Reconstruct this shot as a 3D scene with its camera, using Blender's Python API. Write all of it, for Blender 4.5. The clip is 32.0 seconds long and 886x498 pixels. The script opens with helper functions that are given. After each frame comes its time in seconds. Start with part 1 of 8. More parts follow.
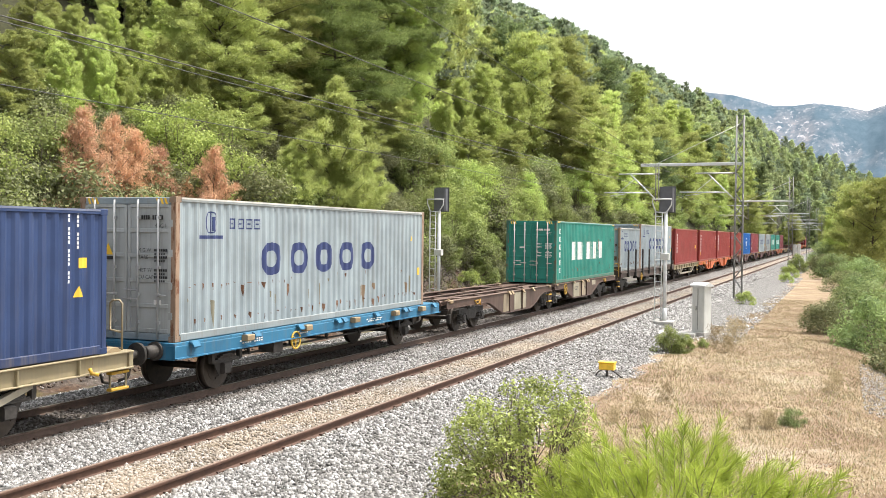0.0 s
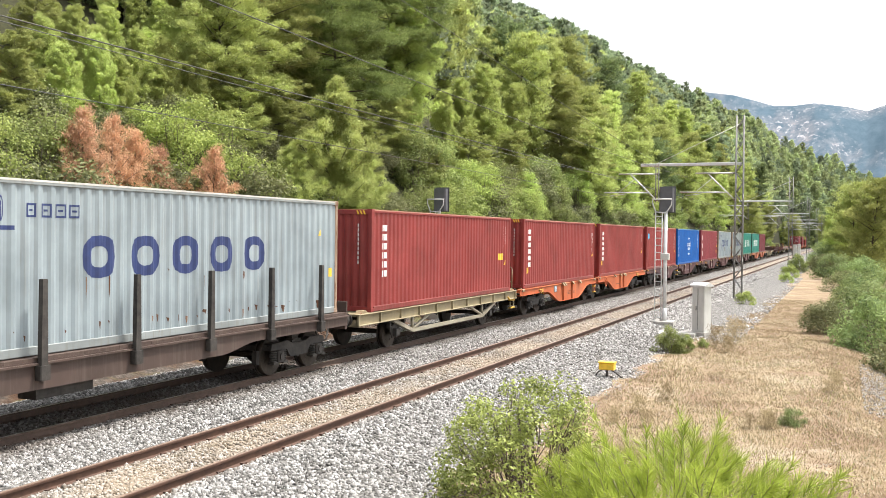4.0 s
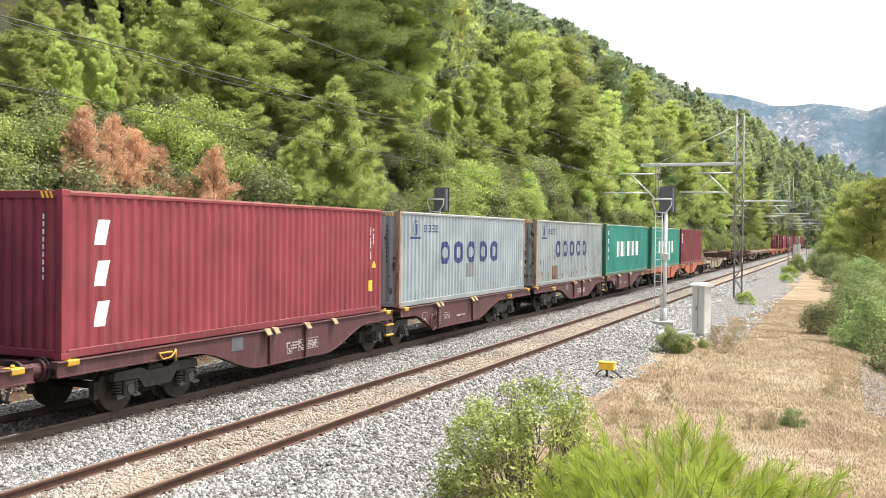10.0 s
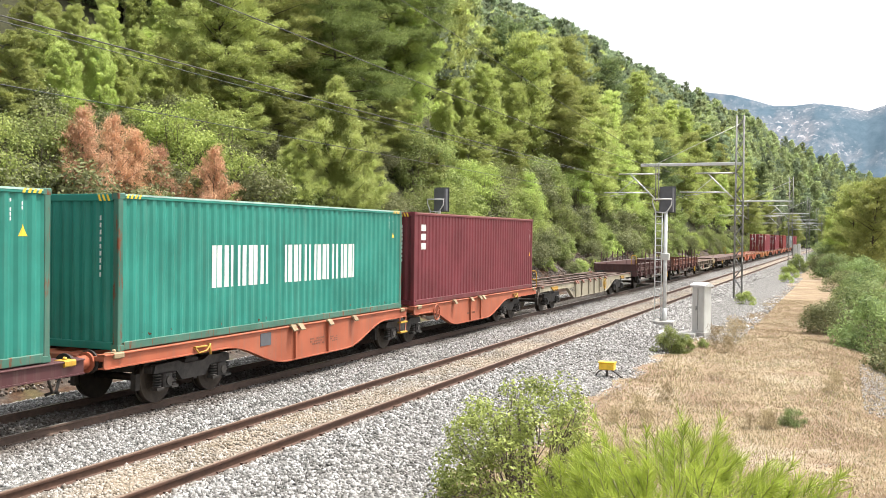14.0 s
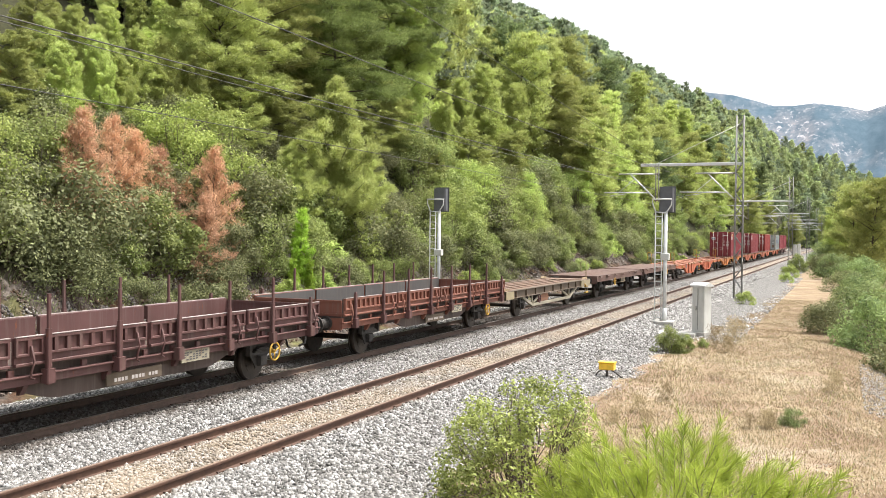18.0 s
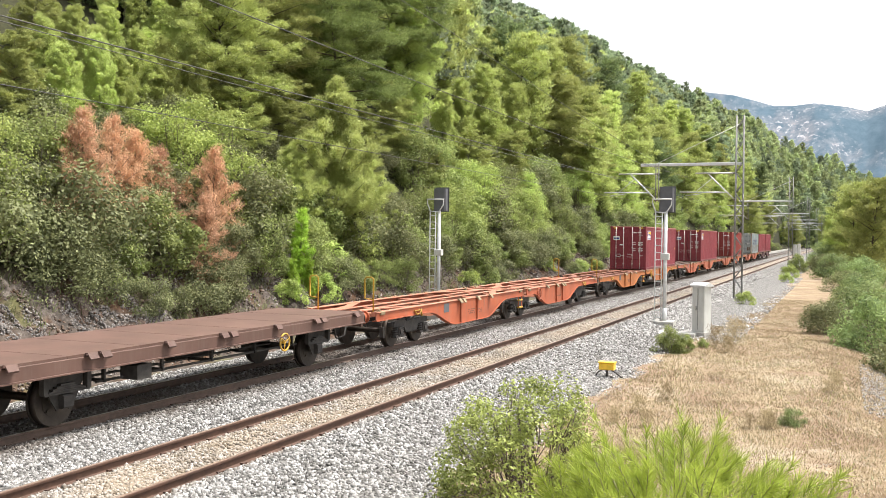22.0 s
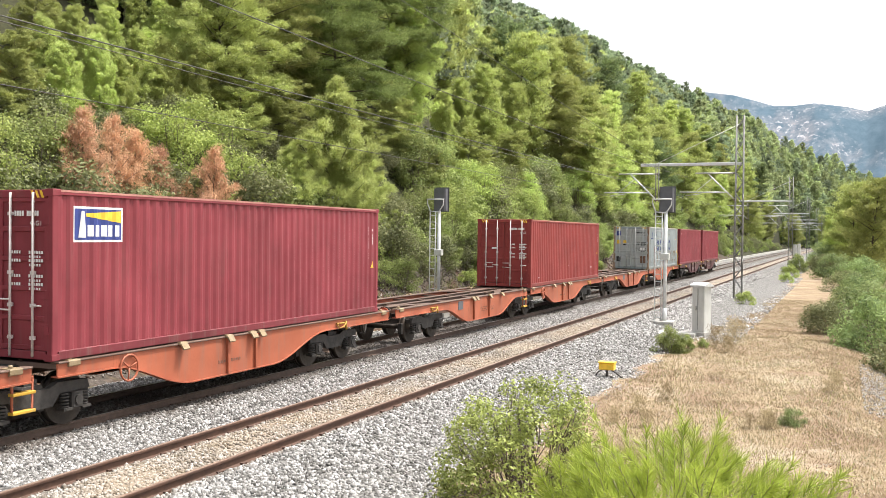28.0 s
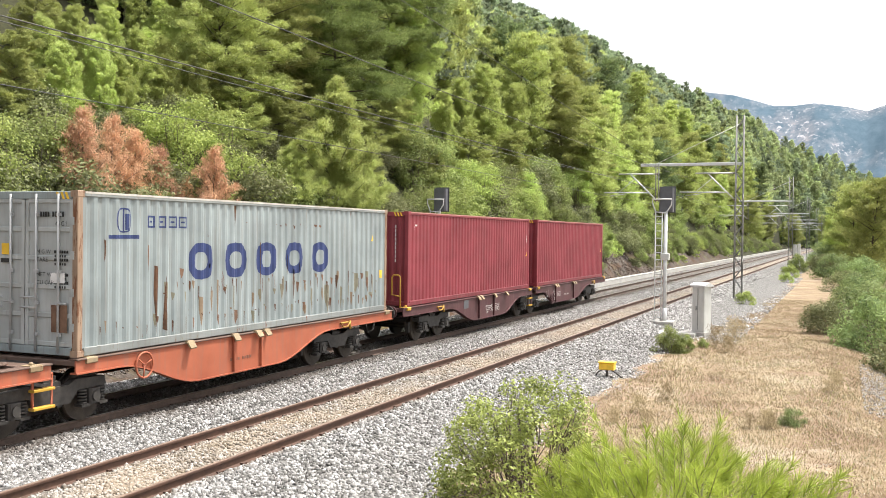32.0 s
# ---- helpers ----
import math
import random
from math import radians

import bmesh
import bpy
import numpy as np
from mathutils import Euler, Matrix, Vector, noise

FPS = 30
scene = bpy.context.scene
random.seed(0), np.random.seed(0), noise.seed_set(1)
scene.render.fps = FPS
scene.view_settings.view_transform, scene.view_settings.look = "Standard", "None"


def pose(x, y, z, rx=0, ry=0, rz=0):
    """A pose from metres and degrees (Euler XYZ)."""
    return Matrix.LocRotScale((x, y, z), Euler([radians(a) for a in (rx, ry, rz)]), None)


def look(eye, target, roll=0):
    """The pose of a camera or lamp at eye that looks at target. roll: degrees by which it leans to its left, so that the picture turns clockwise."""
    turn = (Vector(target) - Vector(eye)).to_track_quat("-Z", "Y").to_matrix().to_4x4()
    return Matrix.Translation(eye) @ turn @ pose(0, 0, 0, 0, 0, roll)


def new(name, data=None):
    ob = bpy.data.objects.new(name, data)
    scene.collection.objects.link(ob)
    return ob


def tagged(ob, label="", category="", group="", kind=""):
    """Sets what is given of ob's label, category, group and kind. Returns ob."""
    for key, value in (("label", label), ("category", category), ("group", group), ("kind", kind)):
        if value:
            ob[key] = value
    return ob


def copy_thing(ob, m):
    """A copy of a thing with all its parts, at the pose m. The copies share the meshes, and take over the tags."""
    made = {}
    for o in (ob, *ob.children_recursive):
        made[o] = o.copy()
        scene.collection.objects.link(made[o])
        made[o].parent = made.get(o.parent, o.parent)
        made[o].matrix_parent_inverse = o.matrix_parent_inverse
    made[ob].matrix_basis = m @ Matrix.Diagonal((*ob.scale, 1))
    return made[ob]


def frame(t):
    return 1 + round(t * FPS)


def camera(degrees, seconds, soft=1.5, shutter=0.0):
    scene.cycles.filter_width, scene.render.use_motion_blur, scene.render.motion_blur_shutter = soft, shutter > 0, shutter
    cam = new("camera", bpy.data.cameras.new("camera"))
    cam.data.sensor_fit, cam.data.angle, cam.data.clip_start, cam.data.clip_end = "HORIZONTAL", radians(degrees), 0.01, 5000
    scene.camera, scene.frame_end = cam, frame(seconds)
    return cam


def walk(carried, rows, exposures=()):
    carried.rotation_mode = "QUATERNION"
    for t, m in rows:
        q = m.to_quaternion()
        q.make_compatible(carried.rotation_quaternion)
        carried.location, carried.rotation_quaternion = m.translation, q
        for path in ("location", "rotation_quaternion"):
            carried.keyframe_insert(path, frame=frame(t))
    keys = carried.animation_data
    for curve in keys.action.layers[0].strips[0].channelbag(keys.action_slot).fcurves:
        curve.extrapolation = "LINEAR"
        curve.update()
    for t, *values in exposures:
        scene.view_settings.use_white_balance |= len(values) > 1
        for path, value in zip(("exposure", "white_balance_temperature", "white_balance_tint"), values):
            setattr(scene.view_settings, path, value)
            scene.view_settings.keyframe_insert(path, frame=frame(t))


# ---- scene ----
V_TRAIN = 13.22   # metres a second, towards -x

cam = camera(49.35, 32.0, soft=0.8)
EYE = look((0.0, -13.379, 3.402), (18.4711, -5.7163, 3.0972), roll=0.695)
walk(cam, [(0.0, EYE), (32.0, EYE)], exposures=[(0.0, 1.15), (32.0, 1.15)])

# ---- light: thin bright cloud, a soft sun behind the camera's right shoulder ----
SUN_AZ, SUN_EL = -50.0, 66.0
world = bpy.data.worlds.new("sky")
scene.world = world
world.use_nodes = True
wn, wl = world.node_tree.nodes, world.node_tree.links
wn.clear()
sky = wn.new("ShaderNodeTexSky")
sky.sky_type = "NISHITA"
sky.sun_disc = False
sky.sun_elevation = radians(SUN_EL)
sky.sun_rotation = radians(90.0 - SUN_AZ)
sky.air_density, sky.dust_density, sky.ozone_density = 1.0, 4.0, 0.6
soft_sky = wn.new("ShaderNodeHueSaturation")
soft_sky.inputs["Saturation"].default_value = 0.22
back = wn.new("ShaderNodeBackground")
back.inputs["Strength"].default_value = 0.15
out = wn.new("ShaderNodeOutputWorld")
wl.new(sky.outputs[0], soft_sky.inputs["Color"])
wl.new(soft_sky.outputs[0], back.inputs["Color"])
wl.new(back.outputs[0], out.inputs["Surface"])

sun_data = bpy.data.lights.new("sun", "SUN")
sun_data.energy, sun_data.angle, sun_data.color = 3.1, radians(6.0), (1.0, 0.95, 0.87)
sun = new("sun", sun_data)
sx, sy, sz = (math.cos(radians(SUN_AZ)) * math.cos(radians(SUN_EL)), math.sin(radians(SUN_AZ)) * math.cos(radians(SUN_EL)), math.sin(radians(SUN_EL)))
sun.matrix_world = look((sx * 60, sy * 60, sz * 60), (0, 0, 0))


# ---- materials ----
def shader(name):
    m = bpy.data.materials.new(name)
    m.use_nodes = True
    nt = m.node_tree
    nt.nodes.clear()
    o = nt.nodes.new("ShaderNodeOutputMaterial")
    b = nt.nodes.new("ShaderNodeBsdfPrincipled")
    nt.links.new(b.outputs[0], o.inputs["Surface"])
    return m, nt, b


def coords(nt, scale=(1, 1, 1), drift=True):
    """Object coordinates in metres, scaled, shifted by the object's random number."""
    c = nt.nodes.new("ShaderNodeTexCoord")
    mp = nt.nodes.new("ShaderNodeMapping")
    mp.inputs["Scale"].default_value = scale
    nt.links.new(c.outputs["Object"], mp.inputs["Vector"])
    if drift:
        oi = nt.nodes.new("ShaderNodeObjectInfo")
        mul = nt.nodes.new("ShaderNodeMath")
        mul.operation = "MULTIPLY"
        mul.inputs[1].default_value = 37.0
        nt.links.new(oi.outputs["Random"], mul.inputs[0])
        nt.links.new(mul.outputs[0], mp.inputs["Location"])
    return mp.outputs[0]


def noise_tex(nt, vec, scale, detail=5.0, rough=0.55):
    n = nt.nodes.new("ShaderNodeTexNoise")
    n.inputs["Scale"].default_value = scale
    n.inputs["Detail"].default_value = detail
    n.inputs["Roughness"].default_value = rough
    nt.links.new(vec, n.inputs["Vector"])
    return n.outputs["Fac"]


def ramp(nt, fac, *stops):
    r = nt.nodes.new("ShaderNodeValToRGB")
    els = r.color_ramp.elements
    while len(els) < len(stops):
        els.new(0.5)
    for e, (p, c) in zip(els, stops):
        e.position = p
        e.color = (*c, 1.0) if len(c) == 3 else c
    nt.links.new(fac, r.inputs[0])
    return r.outputs[0]


def grey(nt, fac, lo, hi):
    return ramp(nt, fac, (lo, (0, 0, 0)), (hi, (1, 1, 1)))


def mix(nt, fac, a, b, how="MIX"):
    m = nt.nodes.new("ShaderNodeMix")
    m.data_type, m.blend_type = "RGBA", how
    if isinstance(fac, float):
        m.inputs[0].default_value = fac
    else:
        nt.links.new(fac, m.inputs[0])
    for sock, v in ((m.inputs[6], a), (m.inputs[7], b)):
        if isinstance(v, tuple):
            sock.default_value = (*v, 1.0)
        else:
            nt.links.new(v, sock)
    return m.outputs[2]


def times(nt, a, b):
    m = nt.nodes.new("ShaderNodeMath")
    m.operation = "MULTIPLY"
    for i, v in enumerate((a, b)):
        if isinstance(v, float):
            m.inputs[i].default_value = v
        else:
            nt.links.new(v, m.inputs[i])
    return m.outputs[0]


def bump(nt, b, height, strength, dist):
    n = nt.nodes.new("ShaderNodeBump")
    n.inputs["Strength"].default_value = strength
    n.inputs["Distance"].default_value = dist
    nt.links.new(height, n.inputs["Height"])
    nt.links.new(n.outputs[0], b.inputs["Normal"])


def paint(name, rgb, wear=0.25, rough=0.55, rust=(0.16, 0.055, 0.025), grime=0.35):
    """Weathered paint: blotchy fading, run-down streaks, patches of rust, dull gloss."""
    m, nt, b = shader(name)
    rgb = tuple(0.86 * c for c in rgb)
    v = coords(nt)
    blot = noise_tex(nt, v, 0.9, 4)
    pale = tuple(min(1.0, c * 1.16 + 0.012 * min(1.0, 12 * c)) for c in rgb)
    deep = tuple(c * 0.82 for c in rgb)
    col = ramp(nt, blot, (0.3, deep), (0.7, pale))
    streak = noise_tex(nt, coords(nt, (5.5, 5.5, 0.35)), 1.6, 6, 0.65)
    col = mix(nt, times(nt, grey(nt, streak, 0.50, 0.78), grime), col, (0.16, 0.135, 0.11))
    spots = noise_tex(nt, coords(nt, (4.5, 4.5, 0.8)), 2.2, 8, 0.72)
    lim = 0.74 - 0.22 * wear
    rusty = grey(nt, spots, lim, lim + 0.07)
    col = mix(nt, times(nt, rusty, min(1.0, wear * 2.2)), col, rust)
    nt.links.new(col, b.inputs["Base Color"])
    b.inputs["Roughness"].default_value = rough
    b.inputs["Specular IOR Level"].default_value = 0.3
    fine = noise_tex(nt, v, 14.0, 4)
    bump(nt, b, fine, 0.18, 0.01)
    return m


def mottled(name, lo, hi, scale=3.0, rough=0.8, metal=0.0, relief=0.3, dist=0.02):
    m, nt, b = shader(name)
    lo, hi = tuple(0.82 * c for c in lo), tuple(0.82 * c for c in hi)
    v = coords(nt)
    n = noise_tex(nt, v, scale, 8, 0.62)
    big = noise_tex(nt, v, scale * 0.17, 3)
    col = mix(nt, 0.35, ramp(nt, n, (0.3, lo), (0.72, hi)), ramp(nt, big, (0.35, lo), (0.65, hi)))
    nt.links.new(col, b.inputs["Base Color"])
    b.inputs["Roughness"].default_value, b.inputs["Metallic"].default_value = rough, metal
    bump(nt, b, n, relief, dist)
    return m


def plain(name, rgb, rough=0.6, metal=0.0):
    m, nt, b = shader(name)
    n = noise_tex(nt, coords(nt), 6.0, 4)
    nt.links.new(ramp(nt, n, (0.3, tuple(c * 0.85 for c in rgb)), (0.7, tuple(min(1, c * 1.1) for c in rgb))), b.inputs["Base Color"])
    b.inputs["Roughness"].default_value, b.inputs["Metallic"].default_value = rough, metal
    return m


def foliage(name, dark, light, through_light=0.42, tint=None, by_tree=False):
    """Leaves: colour varies leaf by leaf and tree by tree; some light comes through."""
    m, nt, b = shader(name)
    g = nt.nodes.new("ShaderNodeNewGeometry")
    col = ramp(nt, g.outputs["Random Per Island"], (0.05, dark), (0.6, tuple((p + q) / 2 for p, q in zip(dark, light))), (0.98, light))
    oi = nt.nodes.new("ShaderNodeObjectInfo")
    hs = nt.nodes.new("ShaderNodeHueSaturation")
    vr = nt.nodes.new("ShaderNodeMapRange")
    vr.inputs["To Min"].default_value, vr.inputs["To Max"].default_value = 0.78, 1.2
    nt.links.new(oi.outputs["Random"], vr.inputs["Value"])
    nt.links.new(vr.outputs[0], hs.inputs["Value"])
    hr = nt.nodes.new("ShaderNodeMapRange")
    hr.inputs["To Min"].default_value, hr.inputs["To Max"].default_value = 0.496, 0.513
    nt.links.new(oi.outputs["Random"], hr.inputs["Value"])
    nt.links.new(hr.outputs[0], hs.inputs["Hue"])
    clump = noise_tex(nt, coords(nt, (1, 1, 1)), 0.55, 3)
    col = mix(nt, times(nt, grey(nt, clump, 0.35, 0.7), 0.55), col, tuple(min(1, c * 1.35) for c in light) if tint is None else tint)
    if by_tree:
        at = nt.nodes.new("ShaderNodeAttribute")
        at.attribute_name = "tree_tone"
        nt.links.new(at.outputs["Fac"], vr.inputs["Value"])
        nt.links.new(at.outputs["Fac"], hr.inputs["Value"])
        vr.inputs["To Min"].default_value, vr.inputs["To Max"].default_value = 0.6, 1.3
    nt.links.new(col, hs.inputs["Color"])
    nt.links.new(hs.outputs[0], b.inputs["Base Color"])
    b.inputs["Roughness"].default_value = 0.6
    b.inputs["Specular IOR Level"].default_value = 0.25
    tr = nt.nodes.new("ShaderNodeBsdfTranslucent")
    nt.links.new(hs.outputs[0], tr.inputs["Color"])
    mx = nt.nodes.new("ShaderNodeMixShader")
    mx.inputs[0].default_value = through_light
    o = [n for n in nt.nodes if n.type == "OUTPUT_MATERIAL"][0]
    nt.links.new(b.outputs[0], mx.inputs[1])
    nt.links.new(tr.outputs[0], mx.inputs[2])
    nt.links.new(mx.outputs[0], o.inputs["Surface"])
    return m


M = {}
M["white"] = paint("grey_white_paint", (0.295, 0.352, 0.378), 0.14, grime=0.38)
M["rusty_white"] = paint("rusty_grey_white_paint", (0.285, 0.328, 0.33), 0.46, grime=0.6)
M["green"] = paint("sea_green_paint", (0.028, 0.235, 0.182), 0.16, grime=0.2)
M["red"] = paint("brick_red_paint", (0.275, 0.0425, 0.038), 0.06, grime=0.2)
M["crimson"] = paint("wine_red_paint", (0.248, 0.041, 0.052), 0.08, grime=0.22)
M["maroon_box"] = paint("dull_maroon_paint", (0.1615, 0.0298, 0.0382), 0.06, grime=0.18)
M["blue"] = paint("bright_blue_paint", (0.0, 0.098, 0.40), 0.0, grime=0.0)
M["navy"] = paint("navy_paint", (0.028, 0.052, 0.136), 0.05, grime=0.2)
M["orange"] = paint("orange_wagon_paint", (0.53, 0.128, 0.045), 0.4, grime=0.5)
M["old_orange"] = paint("dirty_orange_wagon_paint", (0.44, 0.11, 0.05), 0.5, grime=0.55)
# upper faces of the worn frame painted paler for the sunlight on them
M["pale_orange_top"] = paint("sun_faded_orange_frame_top", (0.47, 0.19, 0.115), 0.5, grime=0.5)
M["salmon"] = paint("faded_salmon_wagon_paint", (0.42, 0.118, 0.062), 0.45, grime=0.5)
M["amber"] = paint("amber_wagon_paint", (0.445, 0.148, 0.042), 0.4, grime=0.5)
M["maroon"] = paint("maroon_wagon_paint", (0.0892, 0.0357, 0.0382), 0.3, grime=0.4)
M["brown"] = paint("red_brown_wagon_paint", (0.092, 0.058, 0.046), 0.55, grime=0.5)
M["beige"] = paint("beige_wagon_paint", (0.306, 0.255, 0.153), 0.45, grime=0.5)
M["grey_wagon"] = paint("light_grey_wagon_paint", (0.375, 0.335, 0.245), 0.6, grime=0.6)
M["blue_wagon"] = paint("light_blue_wagon_paint", (0.034, 0.16, 0.28), 0.4, grime=0.5)
M["rust_wagon"] = paint("rust_red_wagon_paint", (0.2125, 0.0808, 0.0553), 0.5, grime=0.55)
M["plum_wagon"] = paint("dark_plum_wagon_paint", (0.1105, 0.0527, 0.0493), 0.5, grime=0.5)
M["brown_deck"] = paint("red_brown_deck_paint", (0.125, 0.07, 0.055), 0.35, grime=0.3)
M["stake_wagon"] = paint("dark_brown_stake_wagon_paint", (0.0808, 0.0553, 0.0467), 0.4, grime=0.5)
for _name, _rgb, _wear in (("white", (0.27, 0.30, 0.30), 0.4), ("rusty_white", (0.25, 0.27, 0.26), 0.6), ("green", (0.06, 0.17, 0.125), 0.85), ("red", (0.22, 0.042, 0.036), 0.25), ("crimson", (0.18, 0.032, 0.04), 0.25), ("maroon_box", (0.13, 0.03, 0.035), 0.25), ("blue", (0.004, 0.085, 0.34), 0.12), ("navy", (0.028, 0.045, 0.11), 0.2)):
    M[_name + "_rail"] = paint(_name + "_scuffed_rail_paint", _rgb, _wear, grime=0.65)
# pale worn strip colours, with sky light on the rail's edge painted in
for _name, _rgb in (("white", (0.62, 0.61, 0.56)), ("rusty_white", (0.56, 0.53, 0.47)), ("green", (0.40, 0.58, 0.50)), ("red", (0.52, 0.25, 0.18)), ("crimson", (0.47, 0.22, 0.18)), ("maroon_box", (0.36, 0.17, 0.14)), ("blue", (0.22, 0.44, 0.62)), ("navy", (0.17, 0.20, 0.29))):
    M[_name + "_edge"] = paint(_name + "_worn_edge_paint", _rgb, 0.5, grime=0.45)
M["post_rust"] = paint("rust_eaten_post_paint", (0.34, 0.235, 0.16), 1.0, rust=(0.16, 0.07, 0.035), grime=0.55)
M["rust_plate"] = mottled("streaky_rust_plate", (0.09, 0.045, 0.028), (0.32, 0.19, 0.12), 5.0, 0.9)
M["rust_flap"] = paint("rusty_flap_paint", (0.25, 0.105, 0.07), 0.6, grime=0.5)
M["rusty_orange_top"] = paint("rust_worn_orange_frame_top", (0.27, 0.105, 0.065), 0.6, grime=0.5)
M["patch_grey"] = paint("grey_patch_paint", (0.19, 0.2, 0.2), 0.2, grime=0.4)
M["dirt_run"] = mottled("yellow_grey_dirt_run", (0.165, 0.15, 0.10), (0.29, 0.275, 0.20), 6.0, 0.8)
M["rust_run"] = mottled("thin_rust_wash", (0.17, 0.11, 0.065), (0.29, 0.215, 0.14), 6.0, 0.85)
M["cream"] = paint("dirty_cream_panel", (0.36, 0.29, 0.2), 0.55, grime=0.5)
M["chalk"] = plain("faded_white_stencil", (0.42, 0.38, 0.36), 0.7)
M["faint_black"] = plain("faded_dark_stencil", (0.19, 0.085, 0.055), 0.7)
M["pale_cell"] = plain("pale_blue_panel_cells", (0.42, 0.5, 0.58), 0.3)
M["dull_yellow"] = paint("dirty_yellow_paint", (0.42, 0.24, 0.04), 0.7, grime=0.6)
M["door_grey"] = paint("grey_door_paint", (0.45, 0.475, 0.465), 0.3, grime=0.4)
M["under"] = mottled("bogie_grime", (0.014, 0.0125, 0.012), (0.095, 0.084, 0.074), 7.0, 0.7, 0.2)
M["wheel"] = mottled("wheel_steel", (0.03, 0.025, 0.022), (0.11, 0.085, 0.065), 6.0, 0.55, 0.5)
M["steel"] = plain("galvanised_steel", (0.62, 0.63, 0.63), 0.5, 0.2)
M["bar_grey"] = plain("grey_lock_bar", (0.40, 0.41, 0.41), 0.55, 0.1)
M["bar_steel"] = plain("pale_lock_bar", (0.66, 0.61, 0.58), 0.5, 0.1)
M["yellow"] = paint("yellow_safety_paint", (0.56, 0.33, 0.04), 0.4, grime=0.5)
M["rust_mark"] = mottled("rust_run", (0.045, 0.022, 0.012), (0.16, 0.07, 0.03), 9.0, 0.9)
M["white_mark"] = plain("white_lettering_paint", (0.74, 0.74, 0.72), 0.6)
M["blue_mark"] = plain("deep_blue_lettering_paint", (0.02, 0.036, 0.125), 0.6)
M["yellow_mark"] = plain("yellow_label", (0.8, 0.5, 0.04), 0.5)
M["black_mark"] = plain("black_label", (0.02, 0.02, 0.02), 0.5)
M["sky_mark"] = plain("light_blue_label", (0.05, 0.42, 0.7), 0.5)
M["panel_blue"] = plain("sign_blue", (0.03, 0.05, 0.22), 0.5)
M["deck_rust"] = paint("rusty_deck_steel", (0.185, 0.112, 0.078), 0.6, grime=0.5)
# brown sill paint, darkened for the shade in the I-beam's recess
M["dark_sill"] = paint("grey_brown_sill_paint", (0.118, 0.086, 0.06), 0.55, grime=0.5)
M["hung_plate"] = paint("rusty_orange_brown_plate", (0.36, 0.175, 0.10), 0.4, grime=0.4)
M["grey_rod"] = paint("pale_grey_rod_paint", (0.34, 0.305, 0.23), 0.4, grime=0.5)
M["dark_twig"] = mottled("dark_brown_twig", (0.07, 0.055, 0.046), (0.20, 0.155, 0.125), 9.0, 0.95)
M["pale_twig"] = mottled("pale_green_twig", (0.20, 0.20, 0.09), (0.36, 0.34, 0.18), 9.0, 0.9)
M["rust_top"] = paint("dark_rusty_frame_top", (0.135, 0.085, 0.066), 0.5, grime=0.4)
M["worn_cap"] = mottled("worn_bare_edge", (0.22, 0.17, 0.16), (0.56, 0.48, 0.45), 8.0, 0.6)
M["inner_board"] = paint("dark_grey_side_boards", (0.085, 0.08, 0.078), 0.2, grime=0.4)
M["spigot"] = paint("sandy_lock_flap", (0.30, 0.225, 0.13), 0.75, grime=0.55)
M["rail_rust"] = mottled("rail_rust", (0.055, 0.027, 0.017), (0.13, 0.066, 0.042), 9.0, 0.75, 0.1, 0.2, 0.004)
M["rail_used"] = mottled("dark_used_rail", (0.06, 0.038, 0.028), (0.15, 0.095, 0.068), 9.0, 0.7, 0.1, 0.2, 0.004)
M["rail_top"] = mottled("polished_rail_head", (0.25, 0.23, 0.21), (0.42, 0.39, 0.36), 12.0, 0.35, 0.7, 0.1, 0.002)
M["rail_top_rust"] = mottled("brown_rail_head", (0.19, 0.12, 0.085), (0.33, 0.23, 0.17), 12.0, 0.5, 0.3, 0.1, 0.002)
M["concrete"] = mottled("pale_concrete", (0.38, 0.37, 0.34), (0.6, 0.58, 0.54), 5.0, 0.9, 0.0, 0.3, 0.01)
M["cabinet"] = paint("cabinet_grey_white", (0.62, 0.63, 0.60), 0.12, grime=0.3)
M["signal_black"] = plain("signal_housing", (0.095, 0.10, 0.11), 0.6)
M["mast"] = mottled("galvanised_mast", (0.20, 0.20, 0.20), (0.36, 0.36, 0.35), 6.0, 0.6, 0.3, 0.1, 0.004)
M["arm"] = plain("pale_arm_tube", (0.62, 0.63, 0.63), 0.45, 0.2)
M["wire"] = plain("dull_wire", (0.055, 0.055, 0.05), 0.6, 0.1)
M["insulator"] = plain("insulator_brown", (0.16, 0.09, 0.06), 0.3)
M["bark"] = mottled("pine_bark", (0.045, 0.035, 0.028), (0.16, 0.125, 0.10), 7.0, 0.95, 0.0, 0.6, 0.03)
M["twig"] = mottled("grey_twig", (0.09, 0.07, 0.05), (0.22, 0.18, 0.14), 9.0, 0.95, 0.0, 0.4, 0.01)
M["pine_olive"] = foliage("olive_pine_needles", (0.205, 0.238, 0.078), (0.455, 0.485, 0.165), 0.5)
M["pine_yellow"] = foliage("yellow_green_pine_needles", (0.27, 0.315, 0.09), (0.53, 0.585, 0.21), 0.5)
M["pine_dark"] = foliage("dark_pine_needles", (0.085, 0.118, 0.038), (0.30, 0.375, 0.115))
M["pine_far"] = foliage("hillside_pine_needles", (0.08, 0.115, 0.055), (0.24, 0.29, 0.12))
# hill pines greyed: distance haze is put into the needle colours
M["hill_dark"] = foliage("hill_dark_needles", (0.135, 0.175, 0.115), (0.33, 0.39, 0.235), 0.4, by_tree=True)
